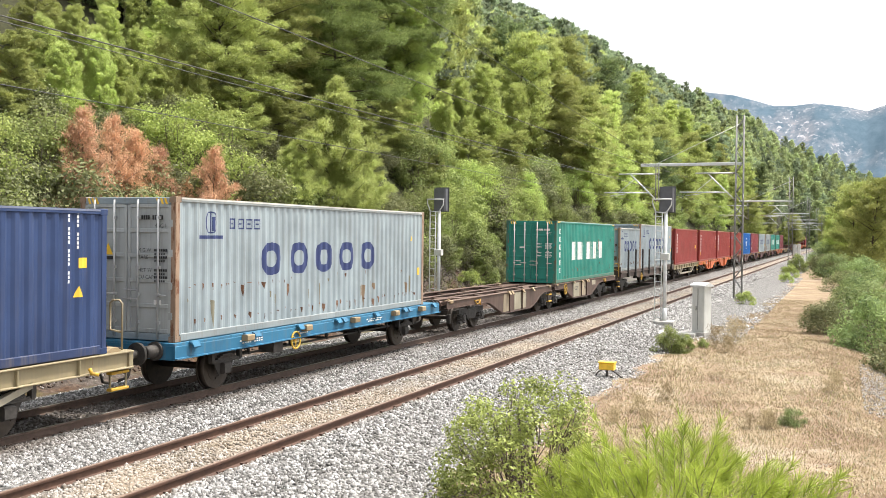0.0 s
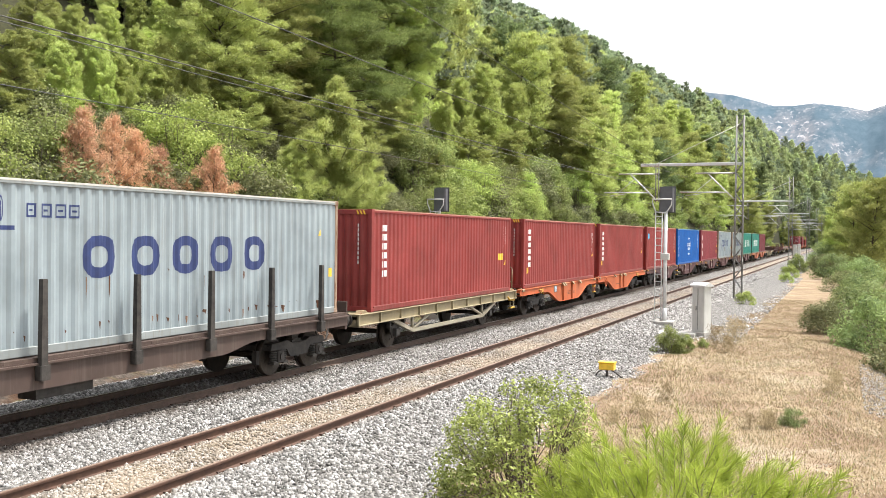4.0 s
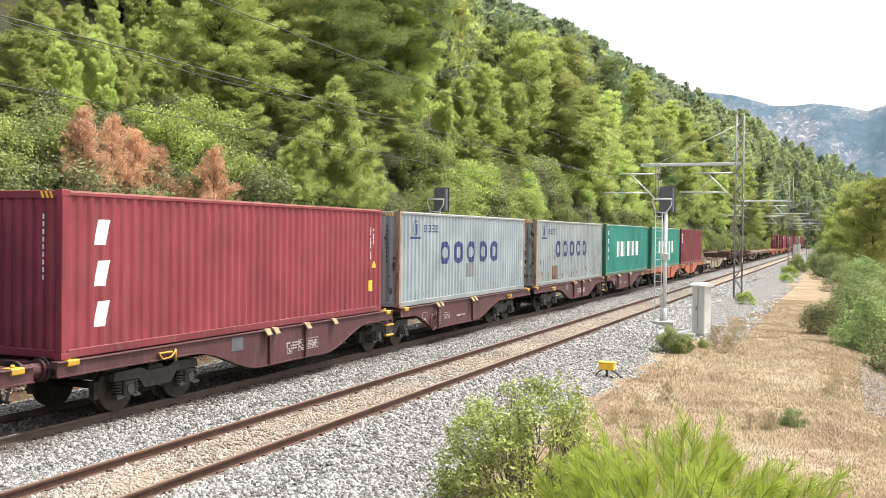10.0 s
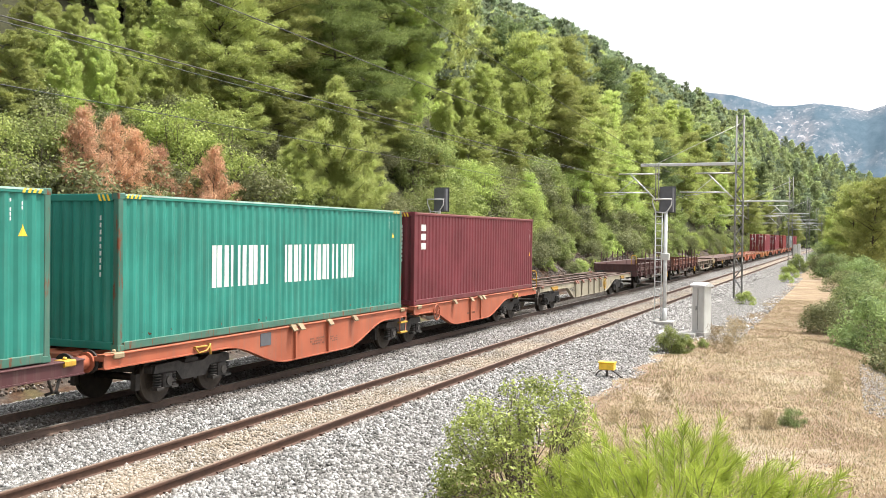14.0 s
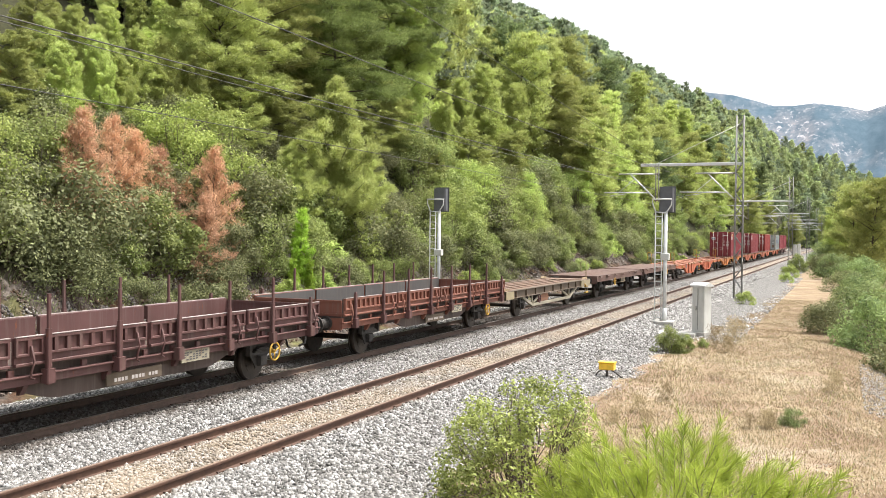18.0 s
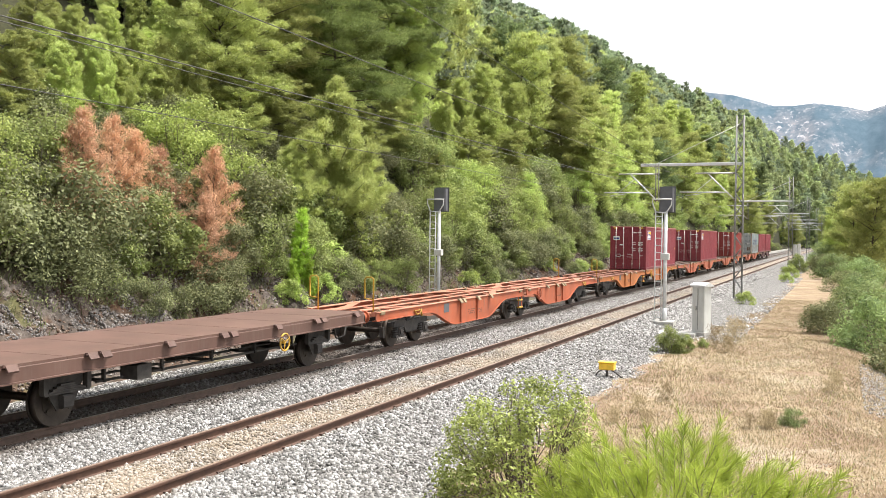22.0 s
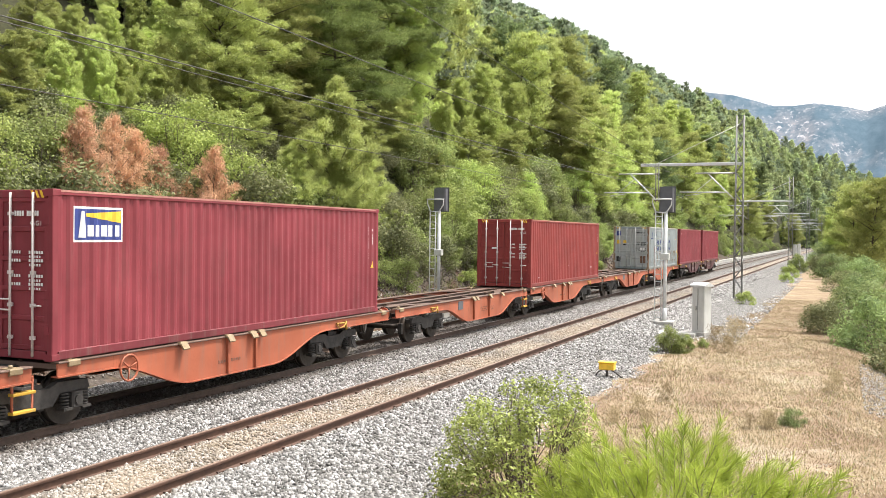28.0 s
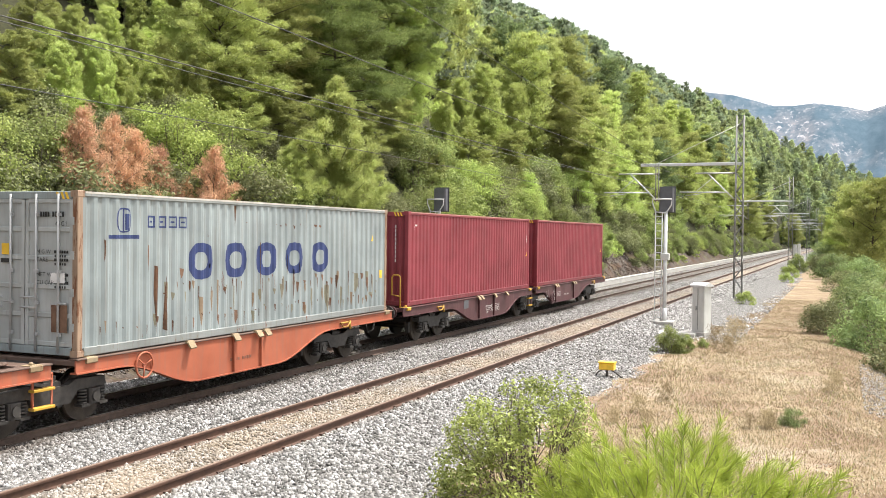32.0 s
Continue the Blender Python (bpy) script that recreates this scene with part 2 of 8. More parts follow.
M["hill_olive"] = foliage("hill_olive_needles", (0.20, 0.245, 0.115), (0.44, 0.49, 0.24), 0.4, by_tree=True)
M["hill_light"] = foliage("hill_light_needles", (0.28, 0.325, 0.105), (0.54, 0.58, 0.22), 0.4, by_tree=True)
M["pine_fresh"] = foliage("fresh_sapling_needles", (0.17, 0.235, 0.03), (0.43, 0.50, 0.095), 0.42)
M["leaf_green"] = foliage("green_shrub_leaves", (0.10, 0.135, 0.042), (0.325, 0.37, 0.12))
M["leaf_olive"] = foliage("grey_olive_shrub_leaves", (0.055, 0.064, 0.028), (0.225, 0.235, 0.105), 0.34)
M["leaf_bright"] = foliage("bright_shrub_leaves", (0.13, 0.19, 0.04), (0.47, 0.54, 0.16))
M["leaf_fore"] = foliage("foreground_shrub_leaves", (0.085, 0.11, 0.03), (0.38, 0.43, 0.125), 0.38)
M["leaf_dead"] = foliage("dead_rust_needles", (0.47, 0.265, 0.16), (0.79, 0.51, 0.34), 0.36, (0.69, 0.435, 0.285))
M["pine_sap"] = foliage("cutting_sapling_needles", (0.20, 0.31, 0.03), (0.46, 0.60, 0.10), 0.48)
M["leaf_verge"] = foliage("verge_shrub_leaves", (0.085, 0.13, 0.05), (0.28, 0.345, 0.13))
M["herb"] = foliage("grey_green_herb", (0.20, 0.20, 0.12), (0.44, 0.43, 0.27), 0.25, (0.38, 0.37, 0.23))
M["brown_weed"] = foliage("dried_brown_weed", (0.15, 0.085, 0.055), (0.34, 0.23, 0.155), 0.2, (0.30, 0.20, 0.13))
M["dry_grass"] = foliage("dry_straw", (0.22, 0.165, 0.095), (0.50, 0.41, 0.25), 0.2, (0.42, 0.335, 0.20))


def ground_material():
    m, nt, b = shader("dry_earth_and_litter")
    v = coords(nt, drift=False)
    fine = noise_tex(nt, v, 7.0, 8, 0.7)
    mid = noise_tex(nt, v, 0.55, 5, 0.6)
    straw = ramp(nt, fine, (0.28, (0.12, 0.086, 0.05)), (0.5, (0.24, 0.183, 0.115)), (0.72, (0.40, 0.33, 0.235)))
    soil = ramp(nt, fine, (0.3, (0.115, 0.073, 0.046)), (0.7, (0.28, 0.20, 0.137)))
    pale = ramp(nt, fine, (0.3, (0.20, 0.16, 0.11)), (0.7, (0.42, 0.35, 0.26)))
    dry = mix(nt, grey(nt, mid, 0.46, 0.60), straw, soil)
    dry = mix(nt, grey(nt, noise_tex(nt, v, 0.31, 4, 0.6), 0.55, 0.68), dry, pale)
    # woodland floor colour darkened so the gaps between trees read as shade
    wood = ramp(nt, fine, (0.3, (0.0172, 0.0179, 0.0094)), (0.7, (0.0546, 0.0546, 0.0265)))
    rock = ramp(nt, fine, (0.32, (0.03, 0.026, 0.023)), (0.52, (0.085, 0.07, 0.06)), (0.62, (0.14, 0.12, 0.105)), (0.74, (0.29, 0.27, 0.25)))
    red = noise_tex(nt, v, 0.9, 4, 0.6)
    rock = mix(nt, grey(nt, red, 0.46, 0.62), rock, ramp(nt, fine, (0.3, (0.032, 0.019, 0.013)), (0.7, (0.115, 0.066, 0.04))))
    moss = noise_tex(nt, v, 0.5, 4, 0.6)
    rock = mix(nt, grey(nt, moss, 0.54, 0.68), rock, ramp(nt, fine, (0.3, (0.045, 0.05, 0.02)), (0.7, (0.16, 0.15, 0.065))))
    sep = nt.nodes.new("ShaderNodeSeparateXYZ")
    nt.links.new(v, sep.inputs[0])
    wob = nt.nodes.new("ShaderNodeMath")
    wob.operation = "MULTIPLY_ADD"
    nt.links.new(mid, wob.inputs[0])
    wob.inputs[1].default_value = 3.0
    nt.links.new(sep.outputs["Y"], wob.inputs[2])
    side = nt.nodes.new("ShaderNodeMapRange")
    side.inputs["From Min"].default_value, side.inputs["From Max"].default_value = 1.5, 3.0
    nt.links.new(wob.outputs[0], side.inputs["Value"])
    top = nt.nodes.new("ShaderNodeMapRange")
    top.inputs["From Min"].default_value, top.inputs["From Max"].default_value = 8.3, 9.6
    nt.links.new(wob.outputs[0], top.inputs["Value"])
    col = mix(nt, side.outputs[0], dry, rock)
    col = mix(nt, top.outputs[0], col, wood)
    far = nt.nodes.new("ShaderNodeMapRange")
    far.inputs["From Min"].default_value, far.inputs["From Max"].default_value = 150.0, 190.0
    nt.links.new(sep.outputs["X"], far.inputs["Value"])
    col = mix(nt, far.outputs[0], col, wood)
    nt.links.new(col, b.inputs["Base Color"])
    b.inputs["Roughness"].default_value = 0.95
    b.inputs["Specular IOR Level"].default_value = 0.15
    bump(nt, b, fine, 0.45, 0.05)
    return m


def ballast_material():
    """Broken grey stone; tan between the rails of the near track, brown under the train."""
    m, nt, b = shader("ballast_stone")
    v = coords(nt, drift=False)
    vo = nt.nodes.new("ShaderNodeTexVoronoi")
    vo.inputs["Scale"].default_value = 15.0
    nt.links.new(v, vo.inputs["Vector"])
    g = nt.nodes.new("ShaderNodeNewGeometry")
    sepc = nt.nodes.new("ShaderNodeSeparateColor")
    nt.links.new(vo.outputs["Color"], sepc.inputs[0])
    col = ramp(nt, sepc.outputs[0], (0.0, (0.0988, 0.0909, 0.084)), (0.5, (0.2272, 0.2174, 0.2025)), (1.0, (0.4446, 0.4347, 0.4199)))
    gaps = grey(nt, vo.outputs["Distance"], 0.25, 0.75)
    # shade between the stones, painted as near-black gaps
    col = mix(nt, times(nt, gaps, 0.95), col, (0.0266, 0.0243, 0.0213))
    return m, nt, b, v, col, vo


def tint_tracks(nt, v, col):
    sep = nt.nodes.new("ShaderNodeSeparateXYZ")
    nt.links.new(v, sep.inputs[0])
    big = noise_tex(nt, v, 0.35, 4)
    # second band: rust-dust brown, deepened in colour for the shade under the train
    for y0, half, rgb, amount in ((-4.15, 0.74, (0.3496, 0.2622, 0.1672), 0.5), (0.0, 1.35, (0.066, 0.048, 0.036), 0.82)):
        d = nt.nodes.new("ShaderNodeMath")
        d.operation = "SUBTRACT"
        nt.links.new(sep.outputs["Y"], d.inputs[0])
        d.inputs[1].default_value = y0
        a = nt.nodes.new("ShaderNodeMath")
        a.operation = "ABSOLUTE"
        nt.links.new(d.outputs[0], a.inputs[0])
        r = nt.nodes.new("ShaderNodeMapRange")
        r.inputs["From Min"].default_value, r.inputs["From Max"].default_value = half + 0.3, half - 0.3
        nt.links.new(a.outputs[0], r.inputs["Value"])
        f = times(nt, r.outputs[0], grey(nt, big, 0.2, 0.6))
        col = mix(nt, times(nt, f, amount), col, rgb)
    return col


def finish_ballast():
    m, nt, b, v, col, vo = ballast_material()
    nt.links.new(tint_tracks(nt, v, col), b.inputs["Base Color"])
    b.inputs["Roughness"].default_value = 0.9
    inv = nt.nodes.new("ShaderNodeMath")
    inv.operation = "SUBTRACT"
    inv.inputs[0].default_value = 1.0
    nt.links.new(vo.outputs["Distance"], inv.inputs[1])
    bump(nt, b, inv.outputs[0], 0.9, 0.05)
    return m


def stone_material():
    m, nt, b = shader("loose_ballast_stone")
    v = coords(nt, drift=False)
    g = nt.nodes.new("ShaderNodeNewGeometry")
    col = ramp(nt, g.outputs["Random Per Island"], (0.0, (0.0532, 0.0494, 0.0456)), (0.45, (0.185, 0.178, 0.168)), (1.0, (0.49, 0.48, 0.468)))
    n = noise_tex(nt, v, 40.0, 3)
    col = mix(nt, times(nt, n, 0.3), col, (0.1976, 0.19, 0.1786))
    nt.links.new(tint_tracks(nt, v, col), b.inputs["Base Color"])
    b.inputs["Roughness"].default_value = 0.9
    return m


def rubble_material():
    """Broken cutting rock, stone by stone from brown to pale grey."""
    m, nt, b = shader("cutting_rubble")
    g = nt.nodes.new("ShaderNodeNewGeometry")
    col = ramp(nt, g.outputs["Random Per Island"], (0.0, (0.035, 0.027, 0.022)), (0.4, (0.10, 0.075, 0.06)), (0.75, (0.17, 0.15, 0.135)), (1.0, (0.36, 0.34, 0.32)))
    n = noise_tex(nt, coords(nt, drift=False), 1.1, 4)
    col = mix(nt, times(nt, grey(nt, n, 0.45, 0.62), 0.7), col, (0.11, 0.062, 0.036))
    nt.links.new(col, b.inputs["Base Color"])
    b.inputs["Roughness"].default_value = 0.95
    return m


def mountain_material():
    m, nt, b = shader("distant_hazy_mountain")
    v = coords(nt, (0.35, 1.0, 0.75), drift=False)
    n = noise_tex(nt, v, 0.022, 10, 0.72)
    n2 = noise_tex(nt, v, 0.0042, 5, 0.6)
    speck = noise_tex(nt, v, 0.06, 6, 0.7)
    # blue-grey tones: aerial haze is put into the base colours
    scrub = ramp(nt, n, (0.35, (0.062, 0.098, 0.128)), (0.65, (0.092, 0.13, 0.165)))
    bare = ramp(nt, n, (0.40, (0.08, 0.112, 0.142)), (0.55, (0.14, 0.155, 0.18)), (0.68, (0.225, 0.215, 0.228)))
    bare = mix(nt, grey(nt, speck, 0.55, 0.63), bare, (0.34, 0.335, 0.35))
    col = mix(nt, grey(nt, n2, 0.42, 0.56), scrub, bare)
    nt.links.new(col, b.inputs["Base Color"])
    b.inputs["Roughness"].default_value = 1.0
    b.inputs["Specular IOR Level"].default_value = 0.0
    return m


M["ground"] = ground_material()
M["ballast"] = finish_ballast()
M["stone"] = stone_material()
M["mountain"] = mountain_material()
M["rubble"] = rubble_material()
M["scree_grey"] = mottled("grey_scree", (0.13, 0.115, 0.105), (0.31, 0.285, 0.27), 12.0, 0.95)
M["pale_stone"] = mottled("pale_verge_stone", (0.40, 0.34, 0.27), (0.66, 0.60, 0.52), 20.0, 0.95)


# ---- mesh helpers ----
def thing(name, label, category, group="", kind="", m=None):
    ob = new(name)
    ob.empty_display_size = 0.3
    if m is not None:
        ob.matrix_world = m
    return tagged(ob, label, category, group, kind)


def part(name, bm, material, parent=None, label="", at=None):
    me = bpy.data.meshes.new(name)
    bm.to_mesh(me)
    bm.free()
    me.materials.append(material)
    ob = new(name, me)
    if parent is not None:
        ob.parent = parent
    if at is not None:
        ob.matrix_basis = at
    if label:
        ob["label"] = label
    return ob


def share(ob, name, parent, at):
    """One more object on the same mesh."""
    o = new(name, ob.data)
    o.parent = parent
    o.matrix_basis = at
    return o


def array_mesh(name, verts, faces, material, smooth=False):
    """A mesh from numpy arrays; all faces have the same number of corners."""
    me = bpy.data.meshes.new(name)
    verts, faces = np.asarray(verts, np.float32), np.asarray(faces, np.int32)
    n, k = faces.shape
    me.vertices.add(len(verts))
    me.vertices.foreach_set("co", verts.ravel())
    me.loops.add(n * k)
    me.loops.foreach_set("vertex_index", faces.ravel())
    me.polygons.add(n)
    me.polygons.foreach_set("loop_start", np.arange(n, dtype=np.int32) * k)
    if smooth:
        me.polygons.foreach_set("use_smooth", np.ones(n, bool))
    me.update(calc_edges=True)
    me.materials.append(material)
    return me


def B():
    return bmesh.new()


def box(bm, x0, x1, y0, y1, z0, z1, c=0.0):
    """A box; c: width of the chamfer along its long edges."""
    if c <= 0:
        v = [bm.verts.new(p) for p in ((x0, y0, z0), (x1, y0, z0), (x1, y1, z0), (x0, y1, z0), (x0, y0, z1), (x1, y0, z1), (x1, y1, z1), (x0, y1, z1))]
        for f in ((3, 2, 1, 0), (4, 5, 6, 7), (0, 1, 5, 4), (1, 2, 6, 5), (2, 3, 7, 6), (3, 0, 4, 7)):
            bm.faces.new([v[i] for i in f])
        return bm
    ax = int(np.argmax((x1 - x0, y1 - y0, z1 - z0)))
    lo, hi = (x0, y0, z0), (x1, y1, z1)
    u, w = [i for i in range(3) if i != ax]
    ring = ((lo[u] + c, lo[w]), (hi[u] - c, lo[w]), (hi[u], lo[w] + c), (hi[u], hi[w] - c), (hi[u] - c, hi[w]), (lo[u] + c, hi[w]), (lo[u], hi[w] - c), (lo[u], lo[w] + c))
    ends = []
    for a in (lo[ax], hi[ax]):
        row = []
        for p, q in ring:
            co = [0, 0, 0]
            co[ax], co[u], co[w] = a, p, q
            row.append(bm.verts.new(co))
        ends.append(row)
    for i in range(8):
        j = (i + 1) % 8
        bm.faces.new((ends[0][i], ends[0][j], ends[1][j], ends[1][i]))
    bm.faces.new(list(reversed(ends[0])))
    bm.faces.new(ends[1])
    bmesh.ops.recalc_face_normals(bm, faces=bm.faces)
    return bm


def prism(bm, pts, y0, y1, plane="xz"):
    """A flat outline, (x, z) points, made thick from y0 to y1. plane 'xy': (x, y) points, thick in z; 'yz': thick in x."""
    def co(p, d):
        return {"xz": (p[0], d, p[1]), "xy": (p[0], p[1], d), "yz": (d, p[0], p[1])}[plane]
    a = [bm.verts.new(co(p, y0)) for p in pts]
    b = [bm.verts.new(co(p, y1)) for p in pts]
    new_faces = [bm.faces.new(a), bm.faces.new(list(reversed(b)))]
    for i in range(len(pts)):
        j = (i + 1) % len(pts)
        new_faces.append(bm.faces.new((a[j], a[i], b[i], b[j])))
    bmesh.ops.recalc_face_normals(bm, faces=new_faces)
    return bm


def rod(bm, p0, p1, r, seg=8, r1=None):
    p0, p1 = Vector(p0), Vector(p1)
    r1 = r if r1 is None else r1
    d = (p1 - p0).normalized()
    a = d.orthogonal().normalized()
    b = d.cross(a)
    rings = []
    for p, rr in ((p0, r), (p1, r1)):
        rings.append([bm.verts.new(p + (a * math.cos(t) + b * math.sin(t)) * rr) for t in (2 * math.pi * i / seg for i in range(seg))])
    for i in range(seg):
        j = (i + 1) % seg
        f = bm.faces.new((rings[0][i], rings[0][j], rings[1][j], rings[1][i]))
        f.smooth = True
    bm.faces.new(list(reversed(rings[0])))
    bm.faces.new(rings[1])
    return bm


def bent(bm, pts, r, seg=6):
    """One tube through all the points; closed when it ends where it began."""
    pts = [Vector(p) for p in pts]
    closed = (pts[0] - pts[-1]).length < 1e-5
    if closed:
        pts = pts[:-1]
    n, rings, a = len(pts), [], None
    for i, p in enumerate(pts):
        before = pts[i - 1] if i or closed else p
        after = pts[(i + 1) % n] if i < n - 1 or closed else p
        d = (after - before).normalized()
        a = d.orthogonal().normalized() if a is None else (a - d * a.dot(d)).normalized()
        b = d.cross(a)
        rings.append([bm.verts.new(p + (a * math.cos(t) + b * math.sin(t)) * r) for t in (2 * math.pi * k / seg for k in range(seg))])
    for i in range(n if closed else n - 1):
        r0, r1 = rings[i], rings[(i + 1) % n]
        for k in range(seg):
            j = (k + 1) % seg
            bm.faces.new((r0[k], r0[j], r1[j], r1[k])).smooth = True
    if not closed:
        bm.faces.new(list(reversed(rings[0])))
        bm.faces.new(rings[-1])
    return bm


def hoop(bm, centre, radius, r, axis="y", n=20, seg=6, arc=2 * math.pi, start=0.0):
    pts = []
    for i in range(n + 1):
        t = start + arc * i / n
        c, s = radius * math.cos(t), radius * math.sin(t)
        pts.append(Vector(centre) + Vector({"y": (c, 0, s), "z": (c, s, 0), "x": (0, c, s)}[axis]))
    return bent(bm, pts, r, seg)



# ---- the lie of the land ----
RIDGE_AZ = (-180, -60, -30, -6, -2, 0, 2.8, 4.9, 7.4, 10.3, 13.9, 18.8, 30, 47, 70, 110, 150, 176, 180)
RIDGE_R = (600, 600, 650, 650, 650, 620, 560, 500, 450, 400, 350, 300, 250, 230, 230, 230, 300, 600, 600)
RIDGE_Z = (0, 0, 10, 27, 34, 41, 49, 54, 58.5, 63.5, 66, 65.5, 88, 100, 100, 90, 70, 10, 0)


def rough(x, y, f, amp):
    return amp * (noise.noise((x * f, y * f, 3.7)) + 0.5 * noise.noise((x * f * 2.3, y * f * 2.3, 9.1)))


def smooth(a, b, t):
    t = min(1.0, max(0.0, (t - a) / (b - a)))
    return t * t * (3 - 2 * t)


def land(x, y):
    """Height of the ground, rail tops being at 0."""
    z = -0.42
    # verge and the knoll on which the camera stands
    d = math.hypot(x, y + 13.4)
    z += 2.15 * (1 - smooth(2.5, 10.5, d))
    if y < -6.5:
        z += rough(x, y, 0.5, 0.05)
    if y < -13.0:
        z -= 1.5 * smooth(0.0, 5.0, -13.0 - y) * smooth(14, 26, x)
    # rock cutting beyond the train
    if y > 3.9:
        fade = 1 - 0.7 * smooth(180, 330, x)
        lift = min(1.0, (y - 3.9) / 3.6)
        z += (3.1 * lift ** 0.85) * fade
        if y < 9:
            z += (rough(x, y, 0.9, 0.42) + rough(x, y, 2.2, 0.24)) * smooth(3.9, 4.7, y) * (1 - smooth(7.5, 9, y))
    # hill
    r = math.hypot(x, y + 13.4)
    az = math.degrees(math.atan2(y + 13.4, x))
    rr, zr = np.interp(az, RIDGE_AZ, RIDGE_R), np.interp(az, RIDGE_AZ, RIDGE_Z)
    s = math.sin(radians(az))
    r0 = min(400.0, 21.4 / s) if 0 < az < 180 and s > 0.01 else 400.0
    if y > 8 or r > 400:
        t = (r - r0) / (rr - r0)
        if t > 0:
            up = t if t < 1 else max(0.0, 1 - (t - 1) * 0.6)
            z += zr * (up ** 0.9 if t < 1 else up) + rough(x, y, 0.02, 3.0) * min(1, t * 2)
    return z


def grid_axis(*spans):
    out_axis = []
    for a, b, step in spans:
        out_axis += list(np.arange(a, b, step))
    return out_axis


gx = grid_axis((-5000, -1000, 800), (-1000, -200, 100), (-200, -20, 15), (-20, 8, 2.0), (8, 70, 0.4), (70, 200, 2.5), (200, 700, 14), (700, 1500, 100), (1500, 5001, 700))
gy = grid_axis((-5000, -1000, 800), (-1000, -100, 90), (-100, -20, 10), (-20, -6, 0.5), (-6, 3.5, 1.2), (3.5, 9.2, 0.22), (9.2, 30, 2.0), (30, 320, 12), (320, 1200, 110), (1200, 5001, 760))
gv = [(x, y, land(x, y)) for y in gy for x in gx]
nx = len(gx)
gf = [(j * nx + i, j * nx + i + 1, (j + 1) * nx + i + 1, (j + 1) * nx + i) for j in range(len(gy) - 1) for i in range(nx - 1)]
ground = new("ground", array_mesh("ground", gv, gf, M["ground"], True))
tagged(ground, "dry straw-coloured earth, rock cutting and wooded hillside", "ground", kind="structure")

# ---- track bed with two straight tracks ----
TRACKS = {"railway_track": (0.0, "rail_used", "rail_top"), "railway_track_near": (-4.15, "rail_rust", "rail_top_rust")}
bed = B()
profile = ((-8.1, -0.45), (-7.2, -0.36), (-6.35, -0.24), (-5.6, -0.17), (-4.9, -0.15), (-3.4, -0.15), (-2.6, -0.18), (-1.6, -0.18), (-0.75, -0.15), (0.75, -0.15), (1.7, -0.18), (2.4, -0.22), (3.3, -0.42), (3.7, -0.5))
xs = grid_axis((-60, 8, 4), (8, 60, 0.4), (60, 140, 2), (140, 421, 20))
rows_ = []
for x in xs:
    rows_.append([bed.verts.new((x, y - 1.6 * smooth(38, 50, x) * (i < 2) + rough(x, y, 0.4, 0.25) * (1 if i in (0, 1) else 0.2), z + (rough(x, y * 3, 1.3, 0.018) if 0 < i < 13 else 0))) for i, (y, z) in enumerate(profile)])
for a, b in zip(rows_, rows_[1:]):
    for i in range(len(profile) - 1):
        bed.faces.new((a[i], b[i], b[i + 1], a[i + 1])).smooth = True
ballast = part("ballast_bed", bed, M["ballast"])
tagged(ballast, "bed of broken light grey ballast stone under two tracks", "ballast", kind="structure")

RAIL = ((-0.072, -0.165), (0.072, -0.165), (0.072, -0.150), (0.014, -0.128), (0.014, -0.045), (0.036, -0.034), (0.036, -0.006), (0.028, 0.0), (-0.028, 0.0), (-0.036, -0.006), (-0.036, -0.034), (-0.014, -0.045), (-0.014, -0.128), (-0.072, -0.150))
for name, (yc, mat, top) in TRACKS.items():
    label = "straight track of brown used rails bedded in ballast" if yc == 0 else "straight track of rusty brown rails bedded in tan ballast"
    tr = thing("railway_track", label, "railway track", kind="structure", m=pose(0, yc, 0))
    for s in (-0.7525, 0.7525):
        bm = B()
        prism(bm, [(y + s, z) for y, z in RAIL], -60, 420, "yz")
        rail = part("rail", bm, M[mat], tr)
        bm = B()
        box(bm, -60, 420, s - 0.026, s + 0.026, -0.001, 0.0025)
        part("rail_head", bm, M[top], rail, "worn running surface")
        # spring clips that stand out of the ballast
        bm = B()
        for k in range(0, 150):
            x = 4 + 0.6 * k
            for e in (-1, 1):
                box(bm, x - 0.05, x + 0.05, s + e * 0.075 - 0.03, s + e * 0.075 + 0.03, -0.152, -0.118)
        part("rail_clips", bm, M[mat], rail, "rail fastenings", None)["kind"] = "stuff"

# concrete cable trough along the foot of the cutting
trough = thing("cable_trough", "long pale concrete cable trough along the cutting", "cable trough", kind="structure", m=pose(0, 3.62, -0.12))
bm = B()
box(bm, 66, 350, -0.2, 0.2, -0.6, 0.06, 0.02)
part("trough_body", bm, M["concrete"], trough)
bm = B()
box(bm, 0, 0.985, -0.22, 0.22, 0.062, 0.13, 0.015)
lid = part("lid", bm, M["concrete"], trough, at=pose(66, 0, 0))
for k in range(1, 204):
    share(lid, "lid", trough, pose(66 + k * 1.0, 0.012 * math.sin(k * 2.1), 0.004 * math.sin(k * 3.3), 0, 0, 0.5 * math.sin(k * 1.7)))
bm = B()
for k in range(80):
    box(bm, 270 + k, 270.985 + k, -0.22, 0.22, 0.062, 0.13)
part("far_lids", bm, M["concrete"], trough)["kind"] = "stuff"

